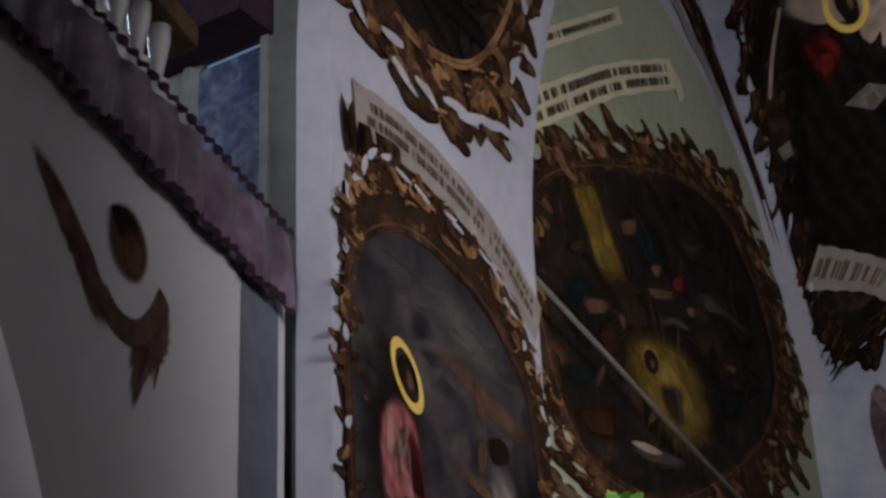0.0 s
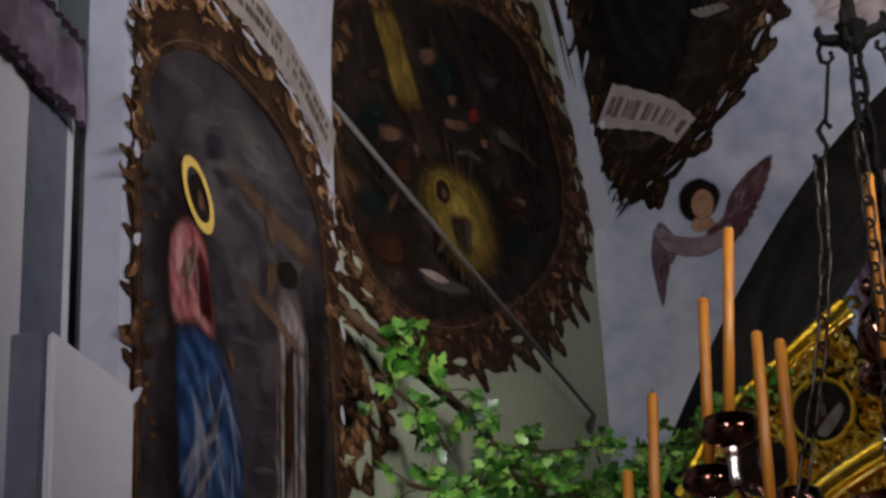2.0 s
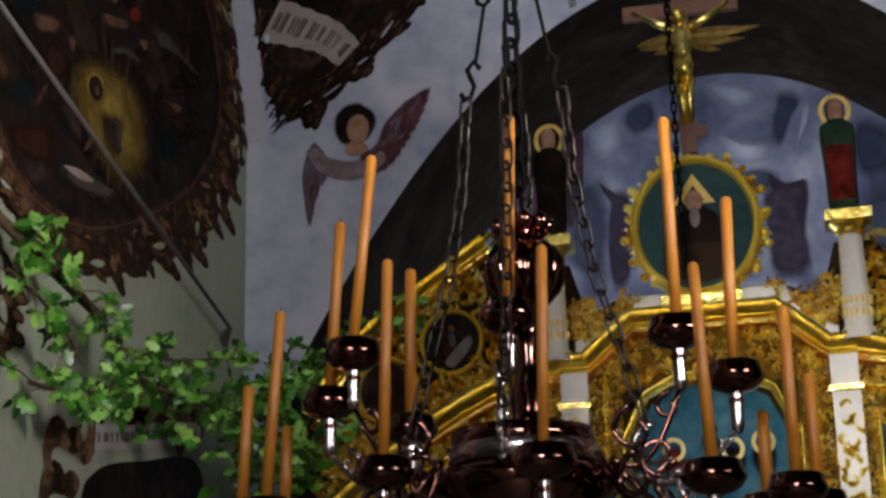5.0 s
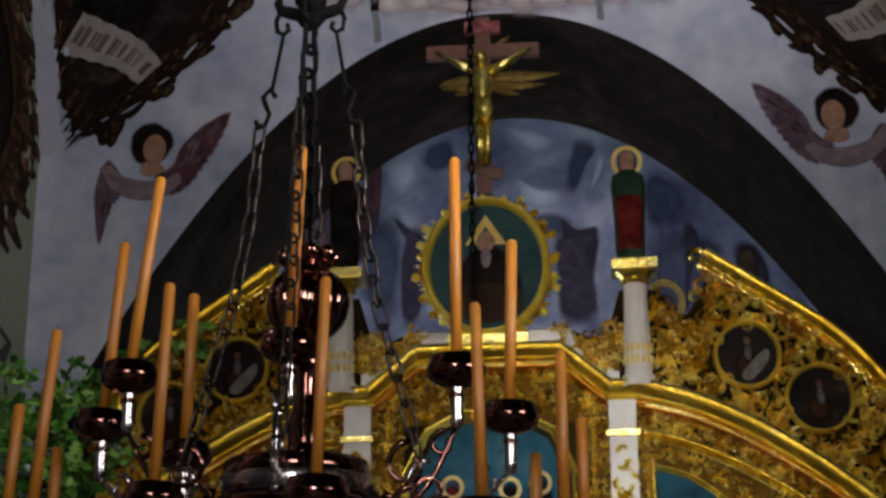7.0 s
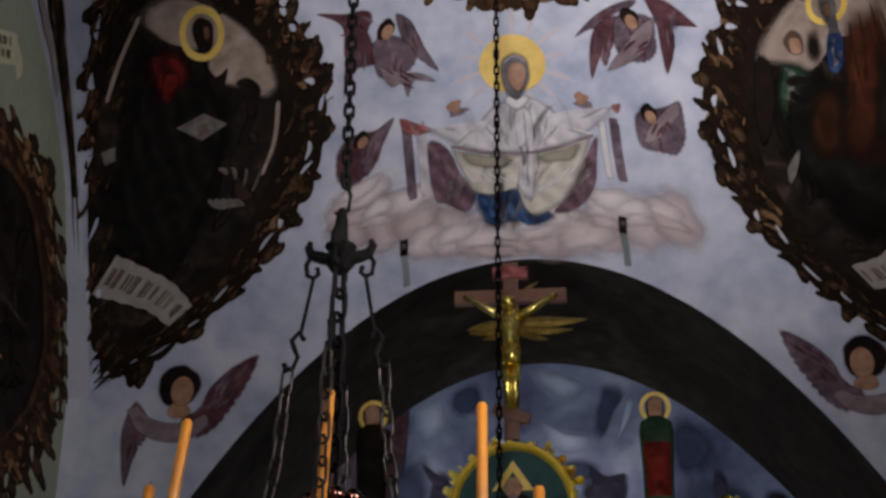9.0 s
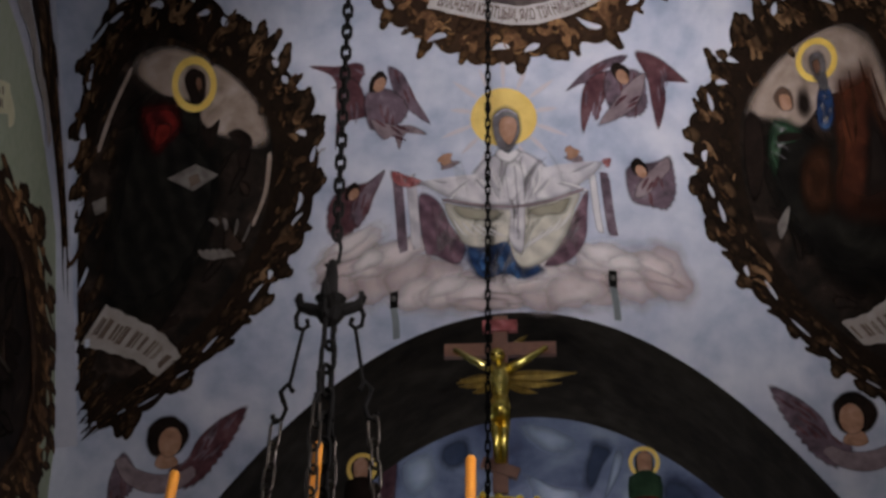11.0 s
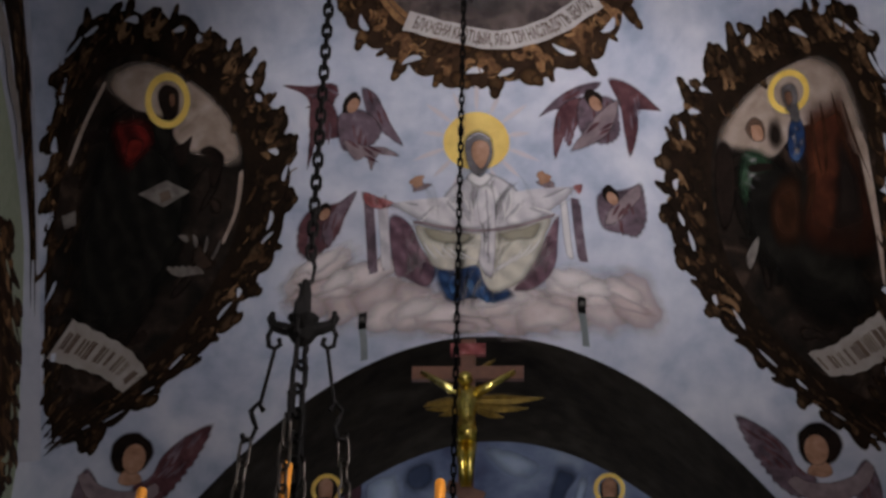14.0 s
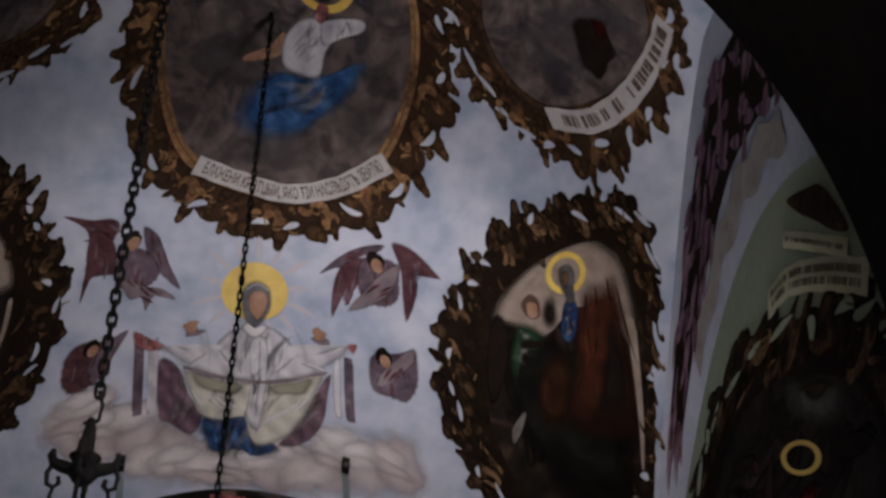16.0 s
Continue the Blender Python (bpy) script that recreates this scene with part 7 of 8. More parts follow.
for s in (-1, 1):
    tube(bm, [(IX - 0.01 + s * 0.05, IY - 0.05, 7.20), (IX - 0.01 + s * 0.20, IY - 0.045, 7.29), (IX - 0.01 + s * 0.37, IY - 0.035, 7.40)], [0.045, 0.034, 0.022], 8)
    tube(bm, [(IX - 0.01 + s * 0.035, IY - 0.06, 6.82), (IX - 0.01 + s * 0.032, IY - 0.09, 6.62), (IX - 0.01 + s * 0.02, IY - 0.06, 6.42)], [0.048, 0.038, 0.022], 8)
bmesh.ops.create_uvsphere(bm, u_segments=12, v_segments=8, radius=0.062, matrix=Matrix.Translation((IX - 0.03, IY - 0.08, 7.32)))
part("statue", bm, GOLD, cross, "plain gilded statue", True)


def flat_statue(x, robe, mantle, label):
    """A painted standing statue on a column: one plain body."""
    me_bm = bmesh.new()
    at = (IX + x, IY - 0.08, 5.57)
    rows = []
    for z, w, d in ((0, 0.105, 0.07), (0.1, 0.11, 0.075), (0.35, 0.115, 0.08), (0.52, 0.125, 0.085), (0.62, 0.13, 0.08), (0.70, 0.12, 0.07), (0.74, 0.06, 0.05), (0.78, 0.07, 0.065), (0.86, 0.068, 0.065), (0.91, 0.02, 0.02)):
        rows.append([(at[0] + w * math.cos(a), at[1] + d * math.sin(a), at[2] + z) for a in (2 * math.pi * k / 20 for k in range(21))])
    sheet(me_bm, rows)
    i, o = ellipse(0, 0.83, 0.085, 0.095, 0, 28), ellipse(0, 0.83, 0.12, 0.13, 0, 28)
    band(me_bm, lambda u, v, off=0.0: Vector((at[0] + u, at[1] + 0.02, at[2] + v)), i, o, 0, 1)
    ob = link_mesh("statue", me_bm, robe, True)
    ob.data.materials.append(HALO)
    ob.data.materials.append(mantle)
    ob.data.materials.append(SKIN)
    for p in ob.data.polygons:
        c = p.center
        if c.y > at[1] + 0.019 and abs(c.y - at[1] - 0.02) < 0.0005 and c.z > at[2] + 0.69:
            p.material_index = 1
        elif c.z > at[2] + 0.755 and c.y < at[1] - 0.02 and abs(c.x - at[0]) < 0.05:
            p.material_index = 3
        elif c.z > at[2] + 0.44 or abs(c.x - at[0]) > 0.085 or c.z < at[2] + 0.12:
            p.material_index = 2
    return tagged(ob, label, "statue", "statues on the iconostasis")


flat_statue(1.08, REDLIGHT, GREENCLOTH, "plain standing statue in red and green with a gilt halo")
flat_statue(-1.08, GREENROBE, HAIR, "plain standing statue in dark robes with a gilt halo")

# figures painted in the apse
def on_apse(a, z, off=0.0):
    """Apse surface: degrees from its middle, height."""
    t = math.asin(min(1, max(0, (z - 5.2) / 4.4)))
    r = max(0.02, math.cos(t)) ** 0.8
    return Vector(((4.3 * r - off) * math.sin(radians(a)), 15.2 + (4.0 * r - off) * math.cos(radians(a)), z))


fresco = thing("apse_fresco", (0, 18.5, 5.2), "fresco of dusky robed figures and light shafts in the apse", "mural")
for k, (pts, m) in enumerate((
        ([(-21, 8.80), (-14, 8.92), (-12, 8.71), (-16, 8.55), (-20, 8.62)], APSESLATE),
        ([(-29, 8.62), (-22, 8.80), (-18, 8.48), (-24, 8.25)], APSELIGHT),
        ([(-12, 8.45), (-5, 8.6), (-3, 8.2), (-9, 8.05)], APSELIGHT),
        ([(-3, 9.02), (5, 9.0), (13, 8.86), (13, 8.74), (6, 8.70), (-1, 8.88)], APSELIGHT),
        ([(-2, 8.62), (5, 8.48), (12, 8.39), (10, 8.22), (2, 8.26)], APSELIGHT),
        ([(3, 8.18), (8, 8.22), (12, 8.10), (8, 7.95), (2, 7.98)], APSESLATE),
        ([(16, 8.86), (21, 8.77), (17, 8.60), (12, 8.33), (11, 8.53)], APSESLATE),
        ([(21, 8.77), (23, 8.73), (19.6, 8.5), (14.4, 8.25), (17, 8.5)], APSELIGHT),
        ([(9, 8.14), (12, 8.02), (16.3, 8.03), (15, 7.89), (9.8, 7.89)], APSEDARK),
        ([(7.5, 8.0), (12, 8.05), (16.5, 8.0), (14.2, 7.55), (13.5, 7.05), (7.2, 7.05), (6.8, 7.6)], APSEDARK),
        ([(-21, 8.0), (-16.8, 8.03), (-16.4, 7.15), (-19.6, 7.05)], APSEDARK),
        ([(-24, 8.15), (-18.8, 8.0), (-17.4, 7.95), (-19.9, 7.90)], APSEDARK),
        ([(29.5, 8.5), (35, 8.34), (36, 8.07), (31, 7.88), (25, 7.93), (26, 8.3)], APSESLATE),
        ([(24, 7.80), (35.6, 7.86), (39, 7.53), (32, 7.02), (24.2, 6.90), (22.2, 7.32)], APSESLATE),
        ([(33, 7.95), (35, 7.8), (31, 7.35), (29, 7.0), (30, 7.4)], APSEDARK),
        ([(-32, 8.58), (-29, 8.62), (-26.5, 8.10), (-27, 7.7), (-30, 7.7), (-31, 8.2)], REDWING),
        ([(-44, 8.07), (-37, 8.18), (-33, 7.62), (-34, 7.14), (-40, 7.2)], PLUM),
        ([(-29, 8.19), (-22, 8.14), (-20, 7.22), (-24, 7.0), (-28, 7.4)], APSESLATE),
        ([(40, 7.55), (44, 7.6), (46, 7.3), (44, 7.0), (40, 7.1)], APSEDARK))):
    patch("painted_shape", on_apse, pts, m, fresco, 0.010 + 0.0012 * k, rings=5)
part("halo", band(bmesh.new(), on_apse, ellipse(25.8, 7.16, 2.3, 0.16), ellipse(25.8, 7.16, 3.5, 0.24), 0.048, 1), RAYGOLD, fresco)
for a, z in ((25.6, 7.08), (42.7, 7.38), (-38, 7.5)):
    part("head_patch", fill(bmesh.new(), on_apse, ellipse(a, z, 1.9, 0.17, 0, 24, 0.05), 0.046, 3), BROWNHEAD, fresco)

# iron anchor plates and painted streaks over the arch
for x, q in ((-0.91, 0.06), (0.98, 0.20)):
    hk = thing("anchor_plate", on_vault(x, q), "small dark iron anchor plate with a stain below", "bracket", "anchor plates over the arch")
    part("plate", fill(bmesh.new(), on_vault, flat([(x - 0.035, q - 0.08), (x + 0.035, q - 0.08), (x + 0.035, q + 0.07), (x - 0.035, q + 0.07)]), 0.022, 1), IRON, hk)
    part("bolt", lathe(bmesh.new(), tuple(on_vault(x, q, 0.03)), [(0.0, -0.02), (0.018, -0.018), (0.018, 0.018), (0.0, 0.02)], 8), RODIRON, hk)
    part("stain", ribbon(bmesh.new(), on_vault, open_curve([(x, q - 0.08), (x + 0.02, q - 0.22), (x + 0.03, q - 0.38)]), 0.06, 0.018), GREY, hk)

# ---------------------------------------------------------------- chandelier
CX, CY = 0.0, 4.6


def stadium(length, width, n=10):
    """A chain link's centre line, upright."""
    out = []
    r, h = width / 2, length / 2 - width / 2
    for k in range(n):
        a = math.pi * k / (n - 1)
        out.append(Vector((r * math.cos(a), 0, h + r * math.sin(a))))
    for k in range(n):
        a = math.pi + math.pi * k / (n - 1)
        out.append(Vector((r * math.cos(a), 0, -h + r * math.sin(a))))
    return out


def link_mesh_data(length, width, wire, material):
    bm = tube(bmesh.new(), stadium(length, width, 7), wire, 6, True)
    me = bpy.data.meshes.new("link")
    bmesh.ops.recalc_face_normals(bm, faces=bm.faces[:])
    bm.to_mesh(me)
    bm.free()
    me.materials.append(material)
    me.shade_smooth()
    return me


def chain(me, a, b, pitch, parent):
    """Links, each turned a quarter from the last, from a to b."""
    a, b = Vector(a), Vector(b)
    d = b - a
    n = max(1, round(d.length / pitch))
    base = d.to_track_quat("Z", "X").to_matrix().to_4x4()
    for k in range(n):
        ob = new("link", me)
        m = Matrix.Translation(a + d * (k + 0.5) / n) @ base @ Matrix.Rotation(math.pi / 2 * (k % 2) + 0.4, 4, "Z")
        ob.parent = parent
        ob.matrix_parent_inverse = Matrix.Translation(-parent.location)
        ob.matrix_basis = m


ch_ob = thing("chandelier", (CX, CY, 2.4), "dark brass candle chandelier on black iron chains", "chandelier")
thick, thin = link_mesh_data(0.105, 0.046, 0.008, IRON), link_mesh_data(0.095, 0.035, 0.005, STEEL)
rope = link_mesh_data(0.056, 0.027, 0.0062, IRON)
chain(rope, (CX + 0.02, CY, 4.22), (CX + 0.02, CY, 9.3), 0.043, ch_ob)
part("hook", tube(bmesh.new(), [(CX + 0.02, CY, 4.24), (CX + 0.035, CY, 4.19), (CX + 0.03, CY, 4.14), (CX + 0.005, CY, 4.11), (CX - 0.01, CY, 4.13)], 0.007, 6), IRON, ch_ob)
# bracket: cast cross with scrolled ends
bm = bmesh.new()
lathe(bm, (CX + 0.01, CY, 3.93), [(0.0, -0.02), (0.03, 0.0), (0.05, 0.03), (0.035, 0.06), (0.05, 0.08), (0.022, 0.10), (0.02, 0.17), (0.012, 0.21), (0.0, 0.22)], 12)
for k in range(4):
    a = math.pi / 2 * k
    ux, uy = math.cos(a), math.sin(a)
    tube(bm, [(CX + 0.01 + ux * r, CY + uy * r, z) for r, z in ((0.02, 3.965), (0.06, 3.975), (0.09, 3.985), (0.10, 4.01), (0.095, 4.03))], [0.02, 0.02, 0.018, 0.014, 0.008], 8)
    tube(bm, [(CX + 0.01 + ux * r, CY + uy * r, z) for r, z in ((0.09, 3.985), (0.105, 3.95), (0.10, 3.915), (0.08, 3.905), (0.065, 3.92), (0.07, 3.94))], 0.008, 6)
part("bracket", bm, IRON, ch_ob, "cast iron bracket with scrolled hooks")
chain(thick, (CX + 0.01, CY, 3.93), (CX + 0.01, CY, 3.22), 0.078, ch_ob)
for k in range(4):
    a = math.pi / 2 * k
    ux, uy = math.cos(a), math.sin(a)
    P = lambda r, z: (CX + 0.01 + ux * r, CY + uy * r, z)
    part("rod", tube(bmesh.new(), [P(0.08, 3.91), P(0.112, 3.72)], 0.006, 6), IRON, ch_ob)
    part("s_hook", tube(bmesh.new(), [P(0.10, 3.70), P(0.118, 3.725), P(0.138, 3.70), P(0.128, 3.67), P(0.118, 3.645), P(0.13, 3.61), P(0.152, 3.60), P(0.158, 3.625)], 0.0085, 6), IRON, ch_ob)
    chain(thin, P(0.145, 3.60), P(0.165, 3.32), 0.078, ch_ob)
    chain(thin, P(0.165, 3.32), P(0.21, 3.05), 0.078, ch_ob)
    chain(thin, P(0.21, 3.05), P(0.33, 2.60), 0.078, ch_ob)

bm = lathe(bmesh.new(), (CX + 0.02, CY, 0), [(0.0, 3.24), (0.02, 3.23), (0.055, 3.21), (0.065, 3.185), (0.03, 3.165), (0.07, 3.13), (0.10, 3.08), (0.105, 3.04), (0.085, 2.985), (0.04, 2.95), (0.032, 2.92), (0.045, 2.90), (0.04, 2.86), (0.028, 2.80), (0.04, 2.73), (0.055, 2.69), (0.05, 2.64), (0.06, 2.60), (0.12, 2.56)], 28)
part("stem", bm, BRASS, ch_ob, "turned dark brass stem", True)
rows = []
for r, z in ((0.05, 3.155), (0.085, 3.125), (0.108, 3.085), (0.114, 3.045), (0.104, 3.0), (0.075, 2.965), (0.045, 2.945)):
    rows.append([(CX + 0.02 + r * (1 + 0.07 * math.cos(12 * a)) * math.cos(a), CY + r * (1 + 0.07 * math.cos(12 * a)) * math.sin(a), z) for a in (2 * math.pi * k / 96 for k in range(97))])
part("gadrooned_vase", sheet(bmesh.new(), rows), BRASS, ch_ob, "lobed dark brass bulb on the stem", True)
for k in range(8):
    a = 2 * math.pi * (k + 0.3) / 8
    part("leaf_knob", lathe(bmesh.new(), (CX + 0.02 + 0.07 * math.cos(a), CY + 0.07 * math.sin(a), 3.19), [(0.0, 0.03), (0.018, 0.02), (0.026, 0.0), (0.018, -0.02), (0.0, -0.03)], 12), BRASS, ch_ob, "", True)
bm = lathe(bmesh.new(), (CX, CY, 0), [(0.06, 2.58), (0.18, 2.565), (0.185, 2.585), (0.20, 2.585), (0.205, 2.54), (0.195, 2.53), (0.195, 2.48), (0.25, 2.465), (0.262, 2.44), (0.25, 2.40), (0.20, 2.33), (0.13, 2.26), (0.06, 2.21), (0.03, 2.17), (0.0, 2.16)], 40)
part("bowl", bm, BRASS, ch_ob, "dark polished brass bowl", True)
part("band", lathe(bmesh.new(), (CX, CY, 0), [(0.207, 2.54), (0.212, 2.535), (0.212, 2.49), (0.205, 2.485)], 40), SILVER, ch_ob, "bright band on the bowl", True)

# candle places: metres across, height of the pan, length of the candle, depth offset, lean
PLACES = ((-0.49, 2.885, 0.57, 0.02, 0.062), (-0.56, 2.745, 0.51, 0.16, 0.035), (-0.405, 2.535, 0.59, -0.20, 0.02), (-0.321, 2.65, 0.44, 0.35, 0.008),
          (-0.03, 2.96, 0.575, -0.12, 0.024), (0.053, 2.542, 0.586, -0.42, 0.018), (0.445, 2.876, 0.604, 0.0, 0.0), (0.593, 2.737, 0.483, 0.2, 0.014),
          (0.514, 2.47, 0.566, -0.25, -0.015), (0.735, 2.42, 0.47, 0.1, 0.003), (0.791, 2.37, 0.325, 0.3, -0.002), (-0.752, 2.44, 0.556, -0.15, 0.04),
          (-0.825, 2.42, 0.358, 0.05, 0.019), (-0.692, 2.40, 0.25, 0.32, 0.005), (0.659, 2.37, 0.23, 0.42, 0.002))
PAN = [(0.0, 0.0), (0.03, -0.004), (0.058, 0.0), (0.066, 0.005), (0.072, 0.003), (0.0745, -0.004), (0.0765, -0.016), (0.083, -0.028), (0.086, -0.042), (0.076, -0.060), (0.052, -0.076), (0.024, -0.084), (0.012, -0.09), (0.018, -0.098), (0.024, -0.11), (0.012, -0.125), (0.010, -0.20)]
for k, (x, z, length, dy, lean) in enumerate(PLACES):
    f = (CY + dy) / CY
    px, py, pz = 0.82 + (x - 0.82) * f, CY + dy, 1.65 + (z - 1.65) * f
    pan = part("pan", lathe(bmesh.new(), (px, py, pz), PAN, 22), BRASS, ch_ob, "dark brass drip pan", True)
    part("socket", lathe(bmesh.new(), (px, py, pz), [(0.017, -0.04), (0.02, -0.11), (0.017, -0.16), (0.020, -0.18), (0.012, -0.20)], 12), SILVER, pan, "bright socket", True)
    # scrolled arm back to the bowl
    r0 = Vector((px - CX, py - CY))
    u = r0.normalized() if r0.length > 0.05 else Vector((0, -1))
    R = max(0.26, r0.length)
    arm = []
    for j in range(13):
        t = j / 12
        rr = 0.24 + (R - 0.24) * t
        arm.append((CX + u.x * rr, CY + u.y * rr, 2.50 + (pz - 0.19 - 2.50) * t - 0.10 * math.sin(math.pi * t)))
    bm = tube(bmesh.new(), arm, [0.011 - 0.003 * j / 12 for j in range(13)], 7)
    for sgn, base, rad in ((1, 0.35, 0.07), (-1, 0.65, 0.06), (1, 0.82, 0.04)):
        rr = 0.24 + (R - 0.24) * base
        zc = 2.50 + (pz - 0.19 - 2.50) * base - 0.06 + sgn * rad
        tube(bm, [(CX + u.x * (rr + rad * (1 - 0.7 * t) * math.cos(6 * t + 1.5)), CY + u.y * (rr + rad * (1 - 0.7 * t) * math.cos(6 * t + 1.5)), zc + sgn * rad * (1 - 0.7 * t) * math.sin(6 * t + 1.5)) for t in (j / 14 for j in range(15))],
             [0.0105 - 0.004 * j / 14 for j in range(15)], 7)
    part("arm", bm, SILVER if k % 3 == 1 else BRASS, ch_ob, "scrolled brass arm", True)
    cd = thing("candle", (px, py, pz - 0.005), "tall yellow beeswax candle standing in a drip pan", "candle", "candles on the chandelier")
    top = (px + lean * f, py, pz + length * f)
    part("wax", tube(bmesh.new(), [(px, py, pz - 0.005), tuple(Vector((px, py, pz)).lerp(Vector(top), 0.5)), tuple(Vector((px, py, pz)).lerp(Vector(top), 0.985)), top], [0.0165 * f, 0.0165 * f, 0.016 * f, 0.011 * f], 14), WAX, cd, "yellow beeswax", True)
    part("wick", tube(bmesh.new(), [top, (top[0] + 0.002, top[1], top[2] + 0.012)], 0.0018, 5), WICK, cd)

# thin chain from the vault before the altar
lamp_chain = thing("lamp_chain", (0.02, 11.6, 5.0), "thin dark chain hanging from the vault before the altar", "chain")
fine = link_mesh_data(0.10, 0.034, 0.008, IRON)
chain(fine, (0.0, 11.6, 5.05), (0.0, 11.6, 12.4), 0.078, lamp_chain)
bead = bmesh.new()
for k in range(10):
    lathe(bead, (0.0, 11.6, 6.0 + 0.66 * k), [(0.0, 0.045), (0.022, 0.02), (0.026, 0.0), (0.022, -0.02), (0.0, -0.045)], 8)
part("beadwork", bead, IRON, lamp_chain, kind="stuff")

# tie rods of the north arch
tie = thing("tie_rod", on_pier(7.1, 5.55), "grey iron tie rod between pier and wall", "tie rod", "rods beside the green wall")
part("bar", tube(bmesh.new(), [on_pier(6.99, 5.56, -0.02), (-3.55, 12.05, 5.07)], 0.015, 8), RODIRON, tie, "", True)
part("wall_plate", tube(bmesh.new(), [(-3.55, 12.02, 5.07), (-3.75, 12.4, 5.05)], [0.02, 0.05], 10), RODIRON, tie)
pole = thing("pole", on_pier(7.05, 4.4), "dark wooden pole leaning behind the branches", "pole")
part("shaft", tube(bmesh.new(), [on_pier(7.02, 4.45, -0.02), (-3.2, 9.0, 4.28)], 0.03, 8), TWIG, pole, "", True)

# ---------------------------------------------------------------- green branches
def leaf_cluster(bm, p, size, rnd):
    for k in range(rnd.randint(3, 6)):
        d = Vector((rnd.gauss(0, 1), rnd.gauss(0, 1), rnd.gauss(0, 0.8))).normalized()
        side = d.cross(Vector((rnd.gauss(0, 1), rnd.gauss(0, 1), rnd.gauss(0, 1)))).normalized()
        nrm = d.cross(side)
        s = size * rnd.uniform(0.8, 1.8)
        pts = []
        for t, w in ((0, 0), (0.18, 0.30), (0.32, 0.16), (0.5, 0.40), (0.64, 0.2), (0.8, 0.22), (1.0, 0)):
            pts.append((t, w))
        spine = [bm.verts.new(p + d * t * s - nrm * 0.12 * s * t * t) for t, w in pts]
        for sg in (-1, 1):
            rim = [bm.verts.new(p + d * t * s + side * sg * w * s + nrm * (0.10 * w * s - 0.12 * s * t * t)) for t, w in pts[1:-1]]
            for a in range(len(rim)):
                v = (spine[a], spine[a + 1], rim[a])
                bm.faces.new(v)
                if a + 1 < len(rim):
                    bm.faces.new((spine[a + 1], rim[a + 1], rim[a]))
            bm.faces.new((spine[-2], spine[-1], rim[-1]))


def branch(start, ctrl, seed, n, size, spread):
    rnd = random.Random(seed)
    ob = thing("leafy_branch", start, "cut green oak branch with fresh leaves by the wall", "branch", "branches by the wall")
    path = []
    c = [Vector(p) for p in ctrl]
    for i in range(len(c) - 1):
        path += [c[i].lerp(c[i + 1], k / 8) for k in range(8)]
    path.append(c[-1])
    m = len(path)
    part("stem", tube(bmesh.new(), path, [0.014 - 0.010 * i / m for i in range(m)], 6), TWIG, ob)
    bm, tw = bmesh.new(), bmesh.new()
    for k in range(n):
        p = path[rnd.randrange(m)]
        q = p + Vector((rnd.gauss(0, spread * 0.7), rnd.gauss(0, spread), rnd.gauss(-0.02, spread * 0.8)))
        tube(tw, [p, p.lerp(q, 0.6) + Vector((0, 0, 0.02)), q], [0.004, 0.003, 0.002], 4)
        leaf_cluster(bm, q, size, rnd)
    part("twig_work", tw, TWIG, ob, kind="stuff")
    part("foliage", bm, LEAF, ob, "fresh green lobed leaves", kind="stuff")


branch((-3.0, 8.9, 4.0), [(-3.0, 7.50, 4.42), (-3.0, 7.9, 4.33), (-3.0, 8.3, 4.20), (-3.0, 8.8, 4.06)], 1, 26, 0.066, 0.06)
branch((-3.0, 8.2, 3.6), [(-3.0, 7.30, 4.12), (-3.0, 7.65, 4.08), (-3.0, 7.95, 4.0), (-3.0, 8.2, 3.85)], 2, 18, 0.066, 0.08)
branch((-3.0, 8.6, 3.4), [(-3.0, 7.6, 3.62), (-3.0, 8.1, 3.66), (-3.0, 8.5, 3.75), (-3.0, 8.8, 3.9)], 3, 36, 0.068, 0.10)
branch((-3.0, 10.9, 4.0), [(-3.0, 8.7, 4.06), (-3.02, 9.5, 4.18), (-3.02, 10.2, 4.35), (-3.0, 11.0, 4.55)], 4, 44, 0.062, 0.10)
branch((-3.0, 10.9, 3.7), [(-3.0, 9.0, 3.95), (-3.02, 9.8, 3.98), (-3.02, 10.5, 4.05), (-3.0, 11.2, 4.15)], 5, 80, 0.068, 0.14)
branch((-3.0, 11.9, 4.2), [(-3.0, 11.0, 4.2), (-3.0, 11.5, 4.4), (-2.95, 12.0, 4.65), (-2.8, 12.4, 4.8)], 6, 90, 0.07, 0.13)
branch((-2.4, 12.1, 4.7), [(-2.9, 12.1, 4.75), (-2.6, 12.0, 4.85), (-2.3, 12.0, 5.0), (-2.0, 12.0, 5.1)], 7, 40, 0.06, 0.10)
branch((-2.9, 11.8, 3.6), [(-3.0, 10.8, 3.8), (-2.95, 11.2, 3.9), (-2.9, 11.7, 4.0), (-2.7, 12.0, 4.2)], 8, 110, 0.075, 0.18)

# carved crest of the mural below the branches, with its pale scroll
low = thing("lower_mural", on_north(10.2, 2.4), "dark wall mural with brown leafy crest and pale scroll", "mural")
patch("mural_panel", on_north, [(9.05, 1.5), (9.15, 3.1), (9.4, 3.5), (10.4, 3.75), (11.6, 3.95), (11.85, 3.4), (11.85, 1.5)], DARKSCENE, low, 0.010)
bm = bmesh.new()
crest = [(9.75, 3.90), (9.78, 4.08), (9.95, 4.24), (10.35, 4.26), (10.75, 4.30), (11.2, 4.32), (11.65, 4.36), (11.7, 4.27), (11.0, 4.14), (10.3, 4.00)]
fill(bm, on_north, scalloped(closed_curve(crest, 6), 0.03, 13, 3), 0.012, 3)
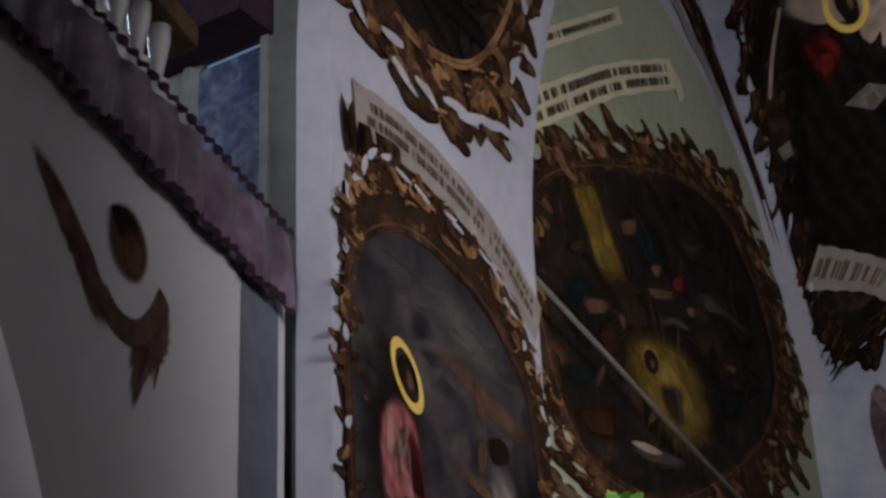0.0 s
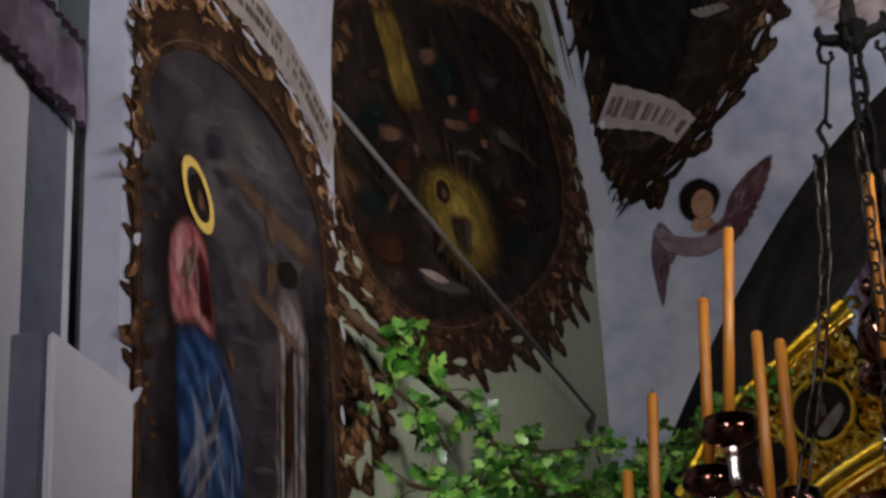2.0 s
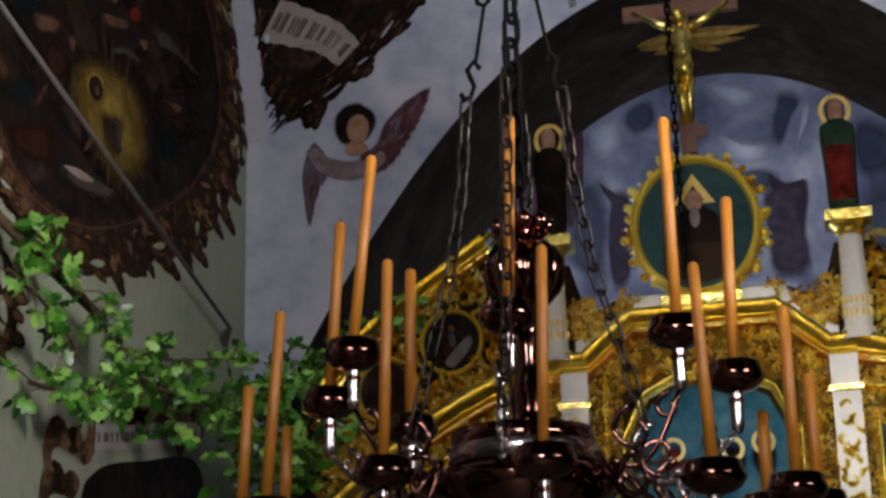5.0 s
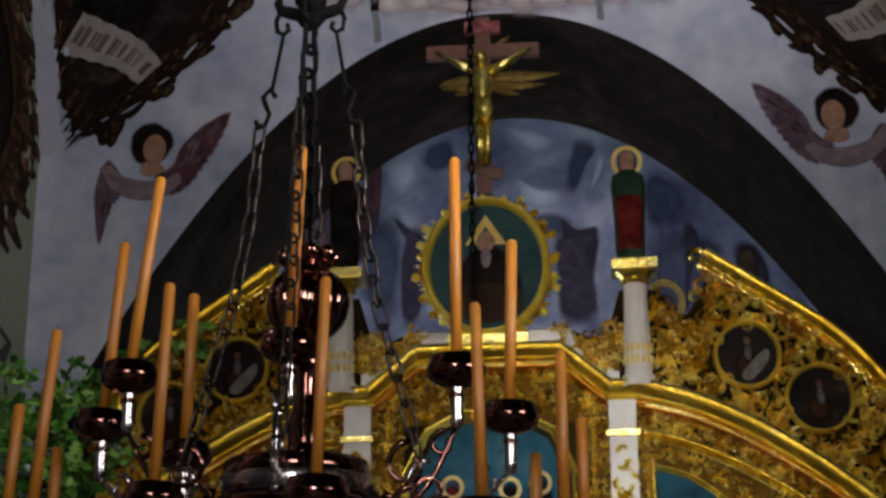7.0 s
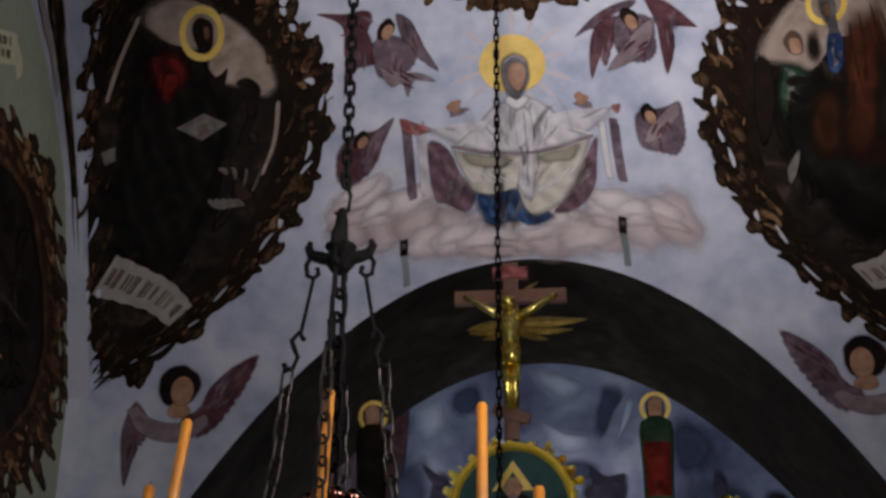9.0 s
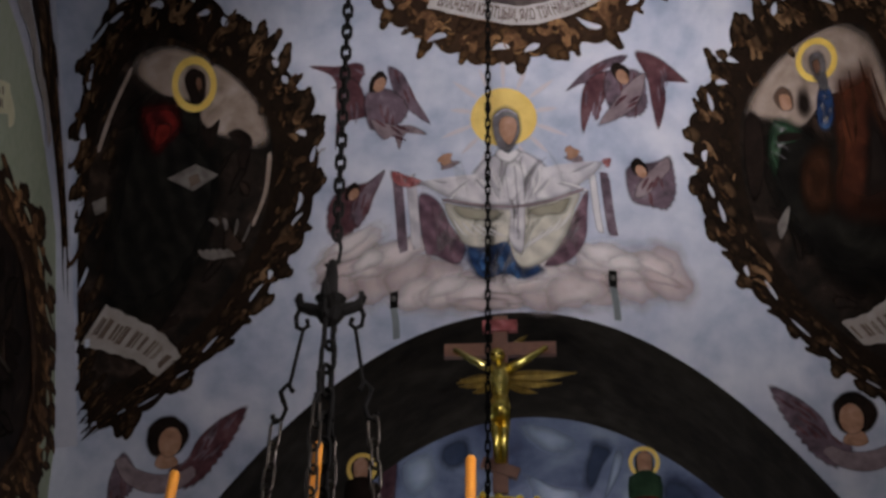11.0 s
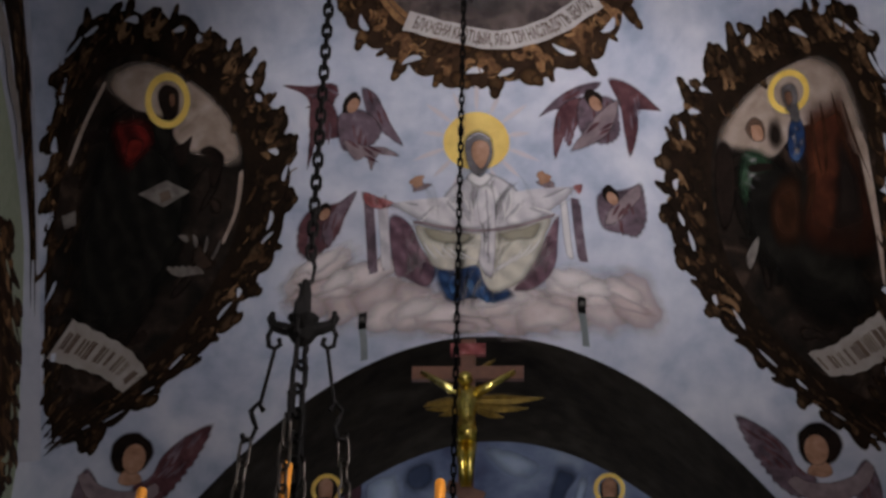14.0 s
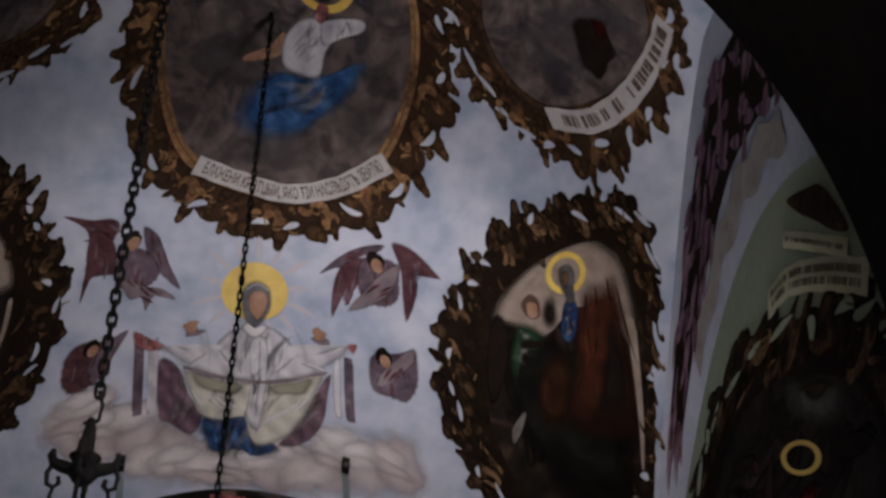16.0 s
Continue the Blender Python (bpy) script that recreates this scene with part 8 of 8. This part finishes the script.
rolled_leaves(bm, on_north, closed_curve(crest, 6), 22, 0.15, 0.014, 77, 0.3)
part("carved_crest", bm, BROWN, low, "brown carved crest", kind="stuff")
bm = bmesh.new()
for y, z, size, flip in ((9.02, 3.62, 0.24, 1), (9.42, 3.86, 0.22, -1), (9.0, 3.36, 0.24, 1)):
    fill(bm, on_north, ellipse(y, z, size * 0.62, size * 0.34, 0.2, 18), 0.012, 2)
    curl(bm, on_north, Vector((y - 0.1, z - 0.04)), 0.6, size, 0.016, flip, 0.02)
part("leaf_scroll", bm, BROWN, low, "brown rolled leaf", kind="stuff")
banner(on_north, [(9.28, 3.69), (9.9, 3.81), (10.6, 3.96), (11.65, 4.19)], 0.15, SCROLLPALE, low, 0.022, 1, 5, 0.45)

# ---------------------------------------------------------------- gallery
drape = thing("balcony_drape", on_gallery(3.8, 4.5), "mauve satin drape with dark ruffled edges over the balcony wall", "drape")
n = 150
rows = []
rnd = random.Random(3)
for j in range(9):
    v = j / 8
    row = []
    for i in range(n + 1):
        t = i / n
        y = -1.0 + 5.72 * t
        fold = (0.030 * math.sin(y * 26 + 1.5 * math.sin(y * 5)) + 0.014 * math.sin(y * 61 + 2.0 * v)) * (0.5 + 0.5 * v)
        row.append(on_gallery(y, 4.775 - 0.305 * v - 0.025 * v * abs(math.sin(y * 7.5)), 0.035 + fold + 0.012 * math.sin(math.pi * v)))
    rows.append(row)
part("cloth", sheet(bmesh.new(), rows), PURPLE, drape, "mauve satin", True)
for zt, h, name in ((4.79, 0.035, "top_ruffle"), (4.465, 0.045, "bottom_ruffle")):
    rows = []
    for j in range(4):
        v = j / 3 - 0.5
        rows.append([on_gallery(-1.0 + 5.74 * i / 400, zt + (0 if zt > 4.7 else -0.02 * abs(math.sin((-1 + 5.74 * i / 400) * 7.5))) + h * v * (1 + 0.35 * math.sin(i * 0.9)), 0.055 + 0.02 * math.sin(i * 1.25) * (1 - abs(v))) for i in range(401)])
    part(name, sheet(bmesh.new(), rows), FRINGE, drape, "dark purple ruffle")
rail = thing("balustrade", on_gallery(3.5, 4.7), "glossy white turned balusters on the balcony wall", "balustrade")
for k in range(14):
    y = 1.9 + 0.155 * k
    c = on_gallery(y, 4.70, -0.17)
    bm = lathe(bmesh.new(), tuple(c), [(0.03, 0), (0.045, 0.0), (0.045, 0.05), (0.028, 0.07), (0.05, 0.14), (0.057, 0.2), (0.024, 0.265), (0.050, 0.285), (0.050, 0.305), (0.024, 0.325), (0.052, 0.35), (0.052, 0.375), (0.022, 0.40), (0.036, 0.50), (0.045, 0.56), (0.045, 0.62), (0, 0.62)], 14)
    part("baluster", bm, WHITEPAINT, rail, "", True)
bm = bmesh.new()
sheet(bm, [[on_gallery(y, z, off) for off, z in ((-0.25, 5.32), (-0.25, 5.42), (-0.09, 5.42), (-0.09, 5.32), (-0.25, 5.32))] for y in (1.8, 3.0, 4.1)])
part("handrail", bm, TWIG, rail, "dark wooden handrail")
# window at the gallery's end
scr = thing("window_1", (-3.36, 4.9, 4.6), "window with bluish daylight put into its pane colour under a dark lintel", "window", kind="structure")
part("pane", box(bmesh.new(), (-3.58, 4.90, 4.62), (-3.14, 4.915, 5.90)), GLASS, scr, "bluish glass with streaky reflection in its colour")
for lo, hi in (((-3.60, 4.84, 4.6), (-3.56, 4.93, 6.0)), ((-3.16, 4.84, 4.6), (-3.12, 4.93, 6.0)), ((-3.56, 4.84, 4.6), (-3.16, 4.93, 4.66))):
    part("frame", box(bmesh.new(), lo, hi), GREY, scr)
part("lintel", box(bmesh.new(), (-3.75, 4.62, 5.90), (-3.1, 4.855, 6.25)), FRINGE, scr, "dark wooden lintel")
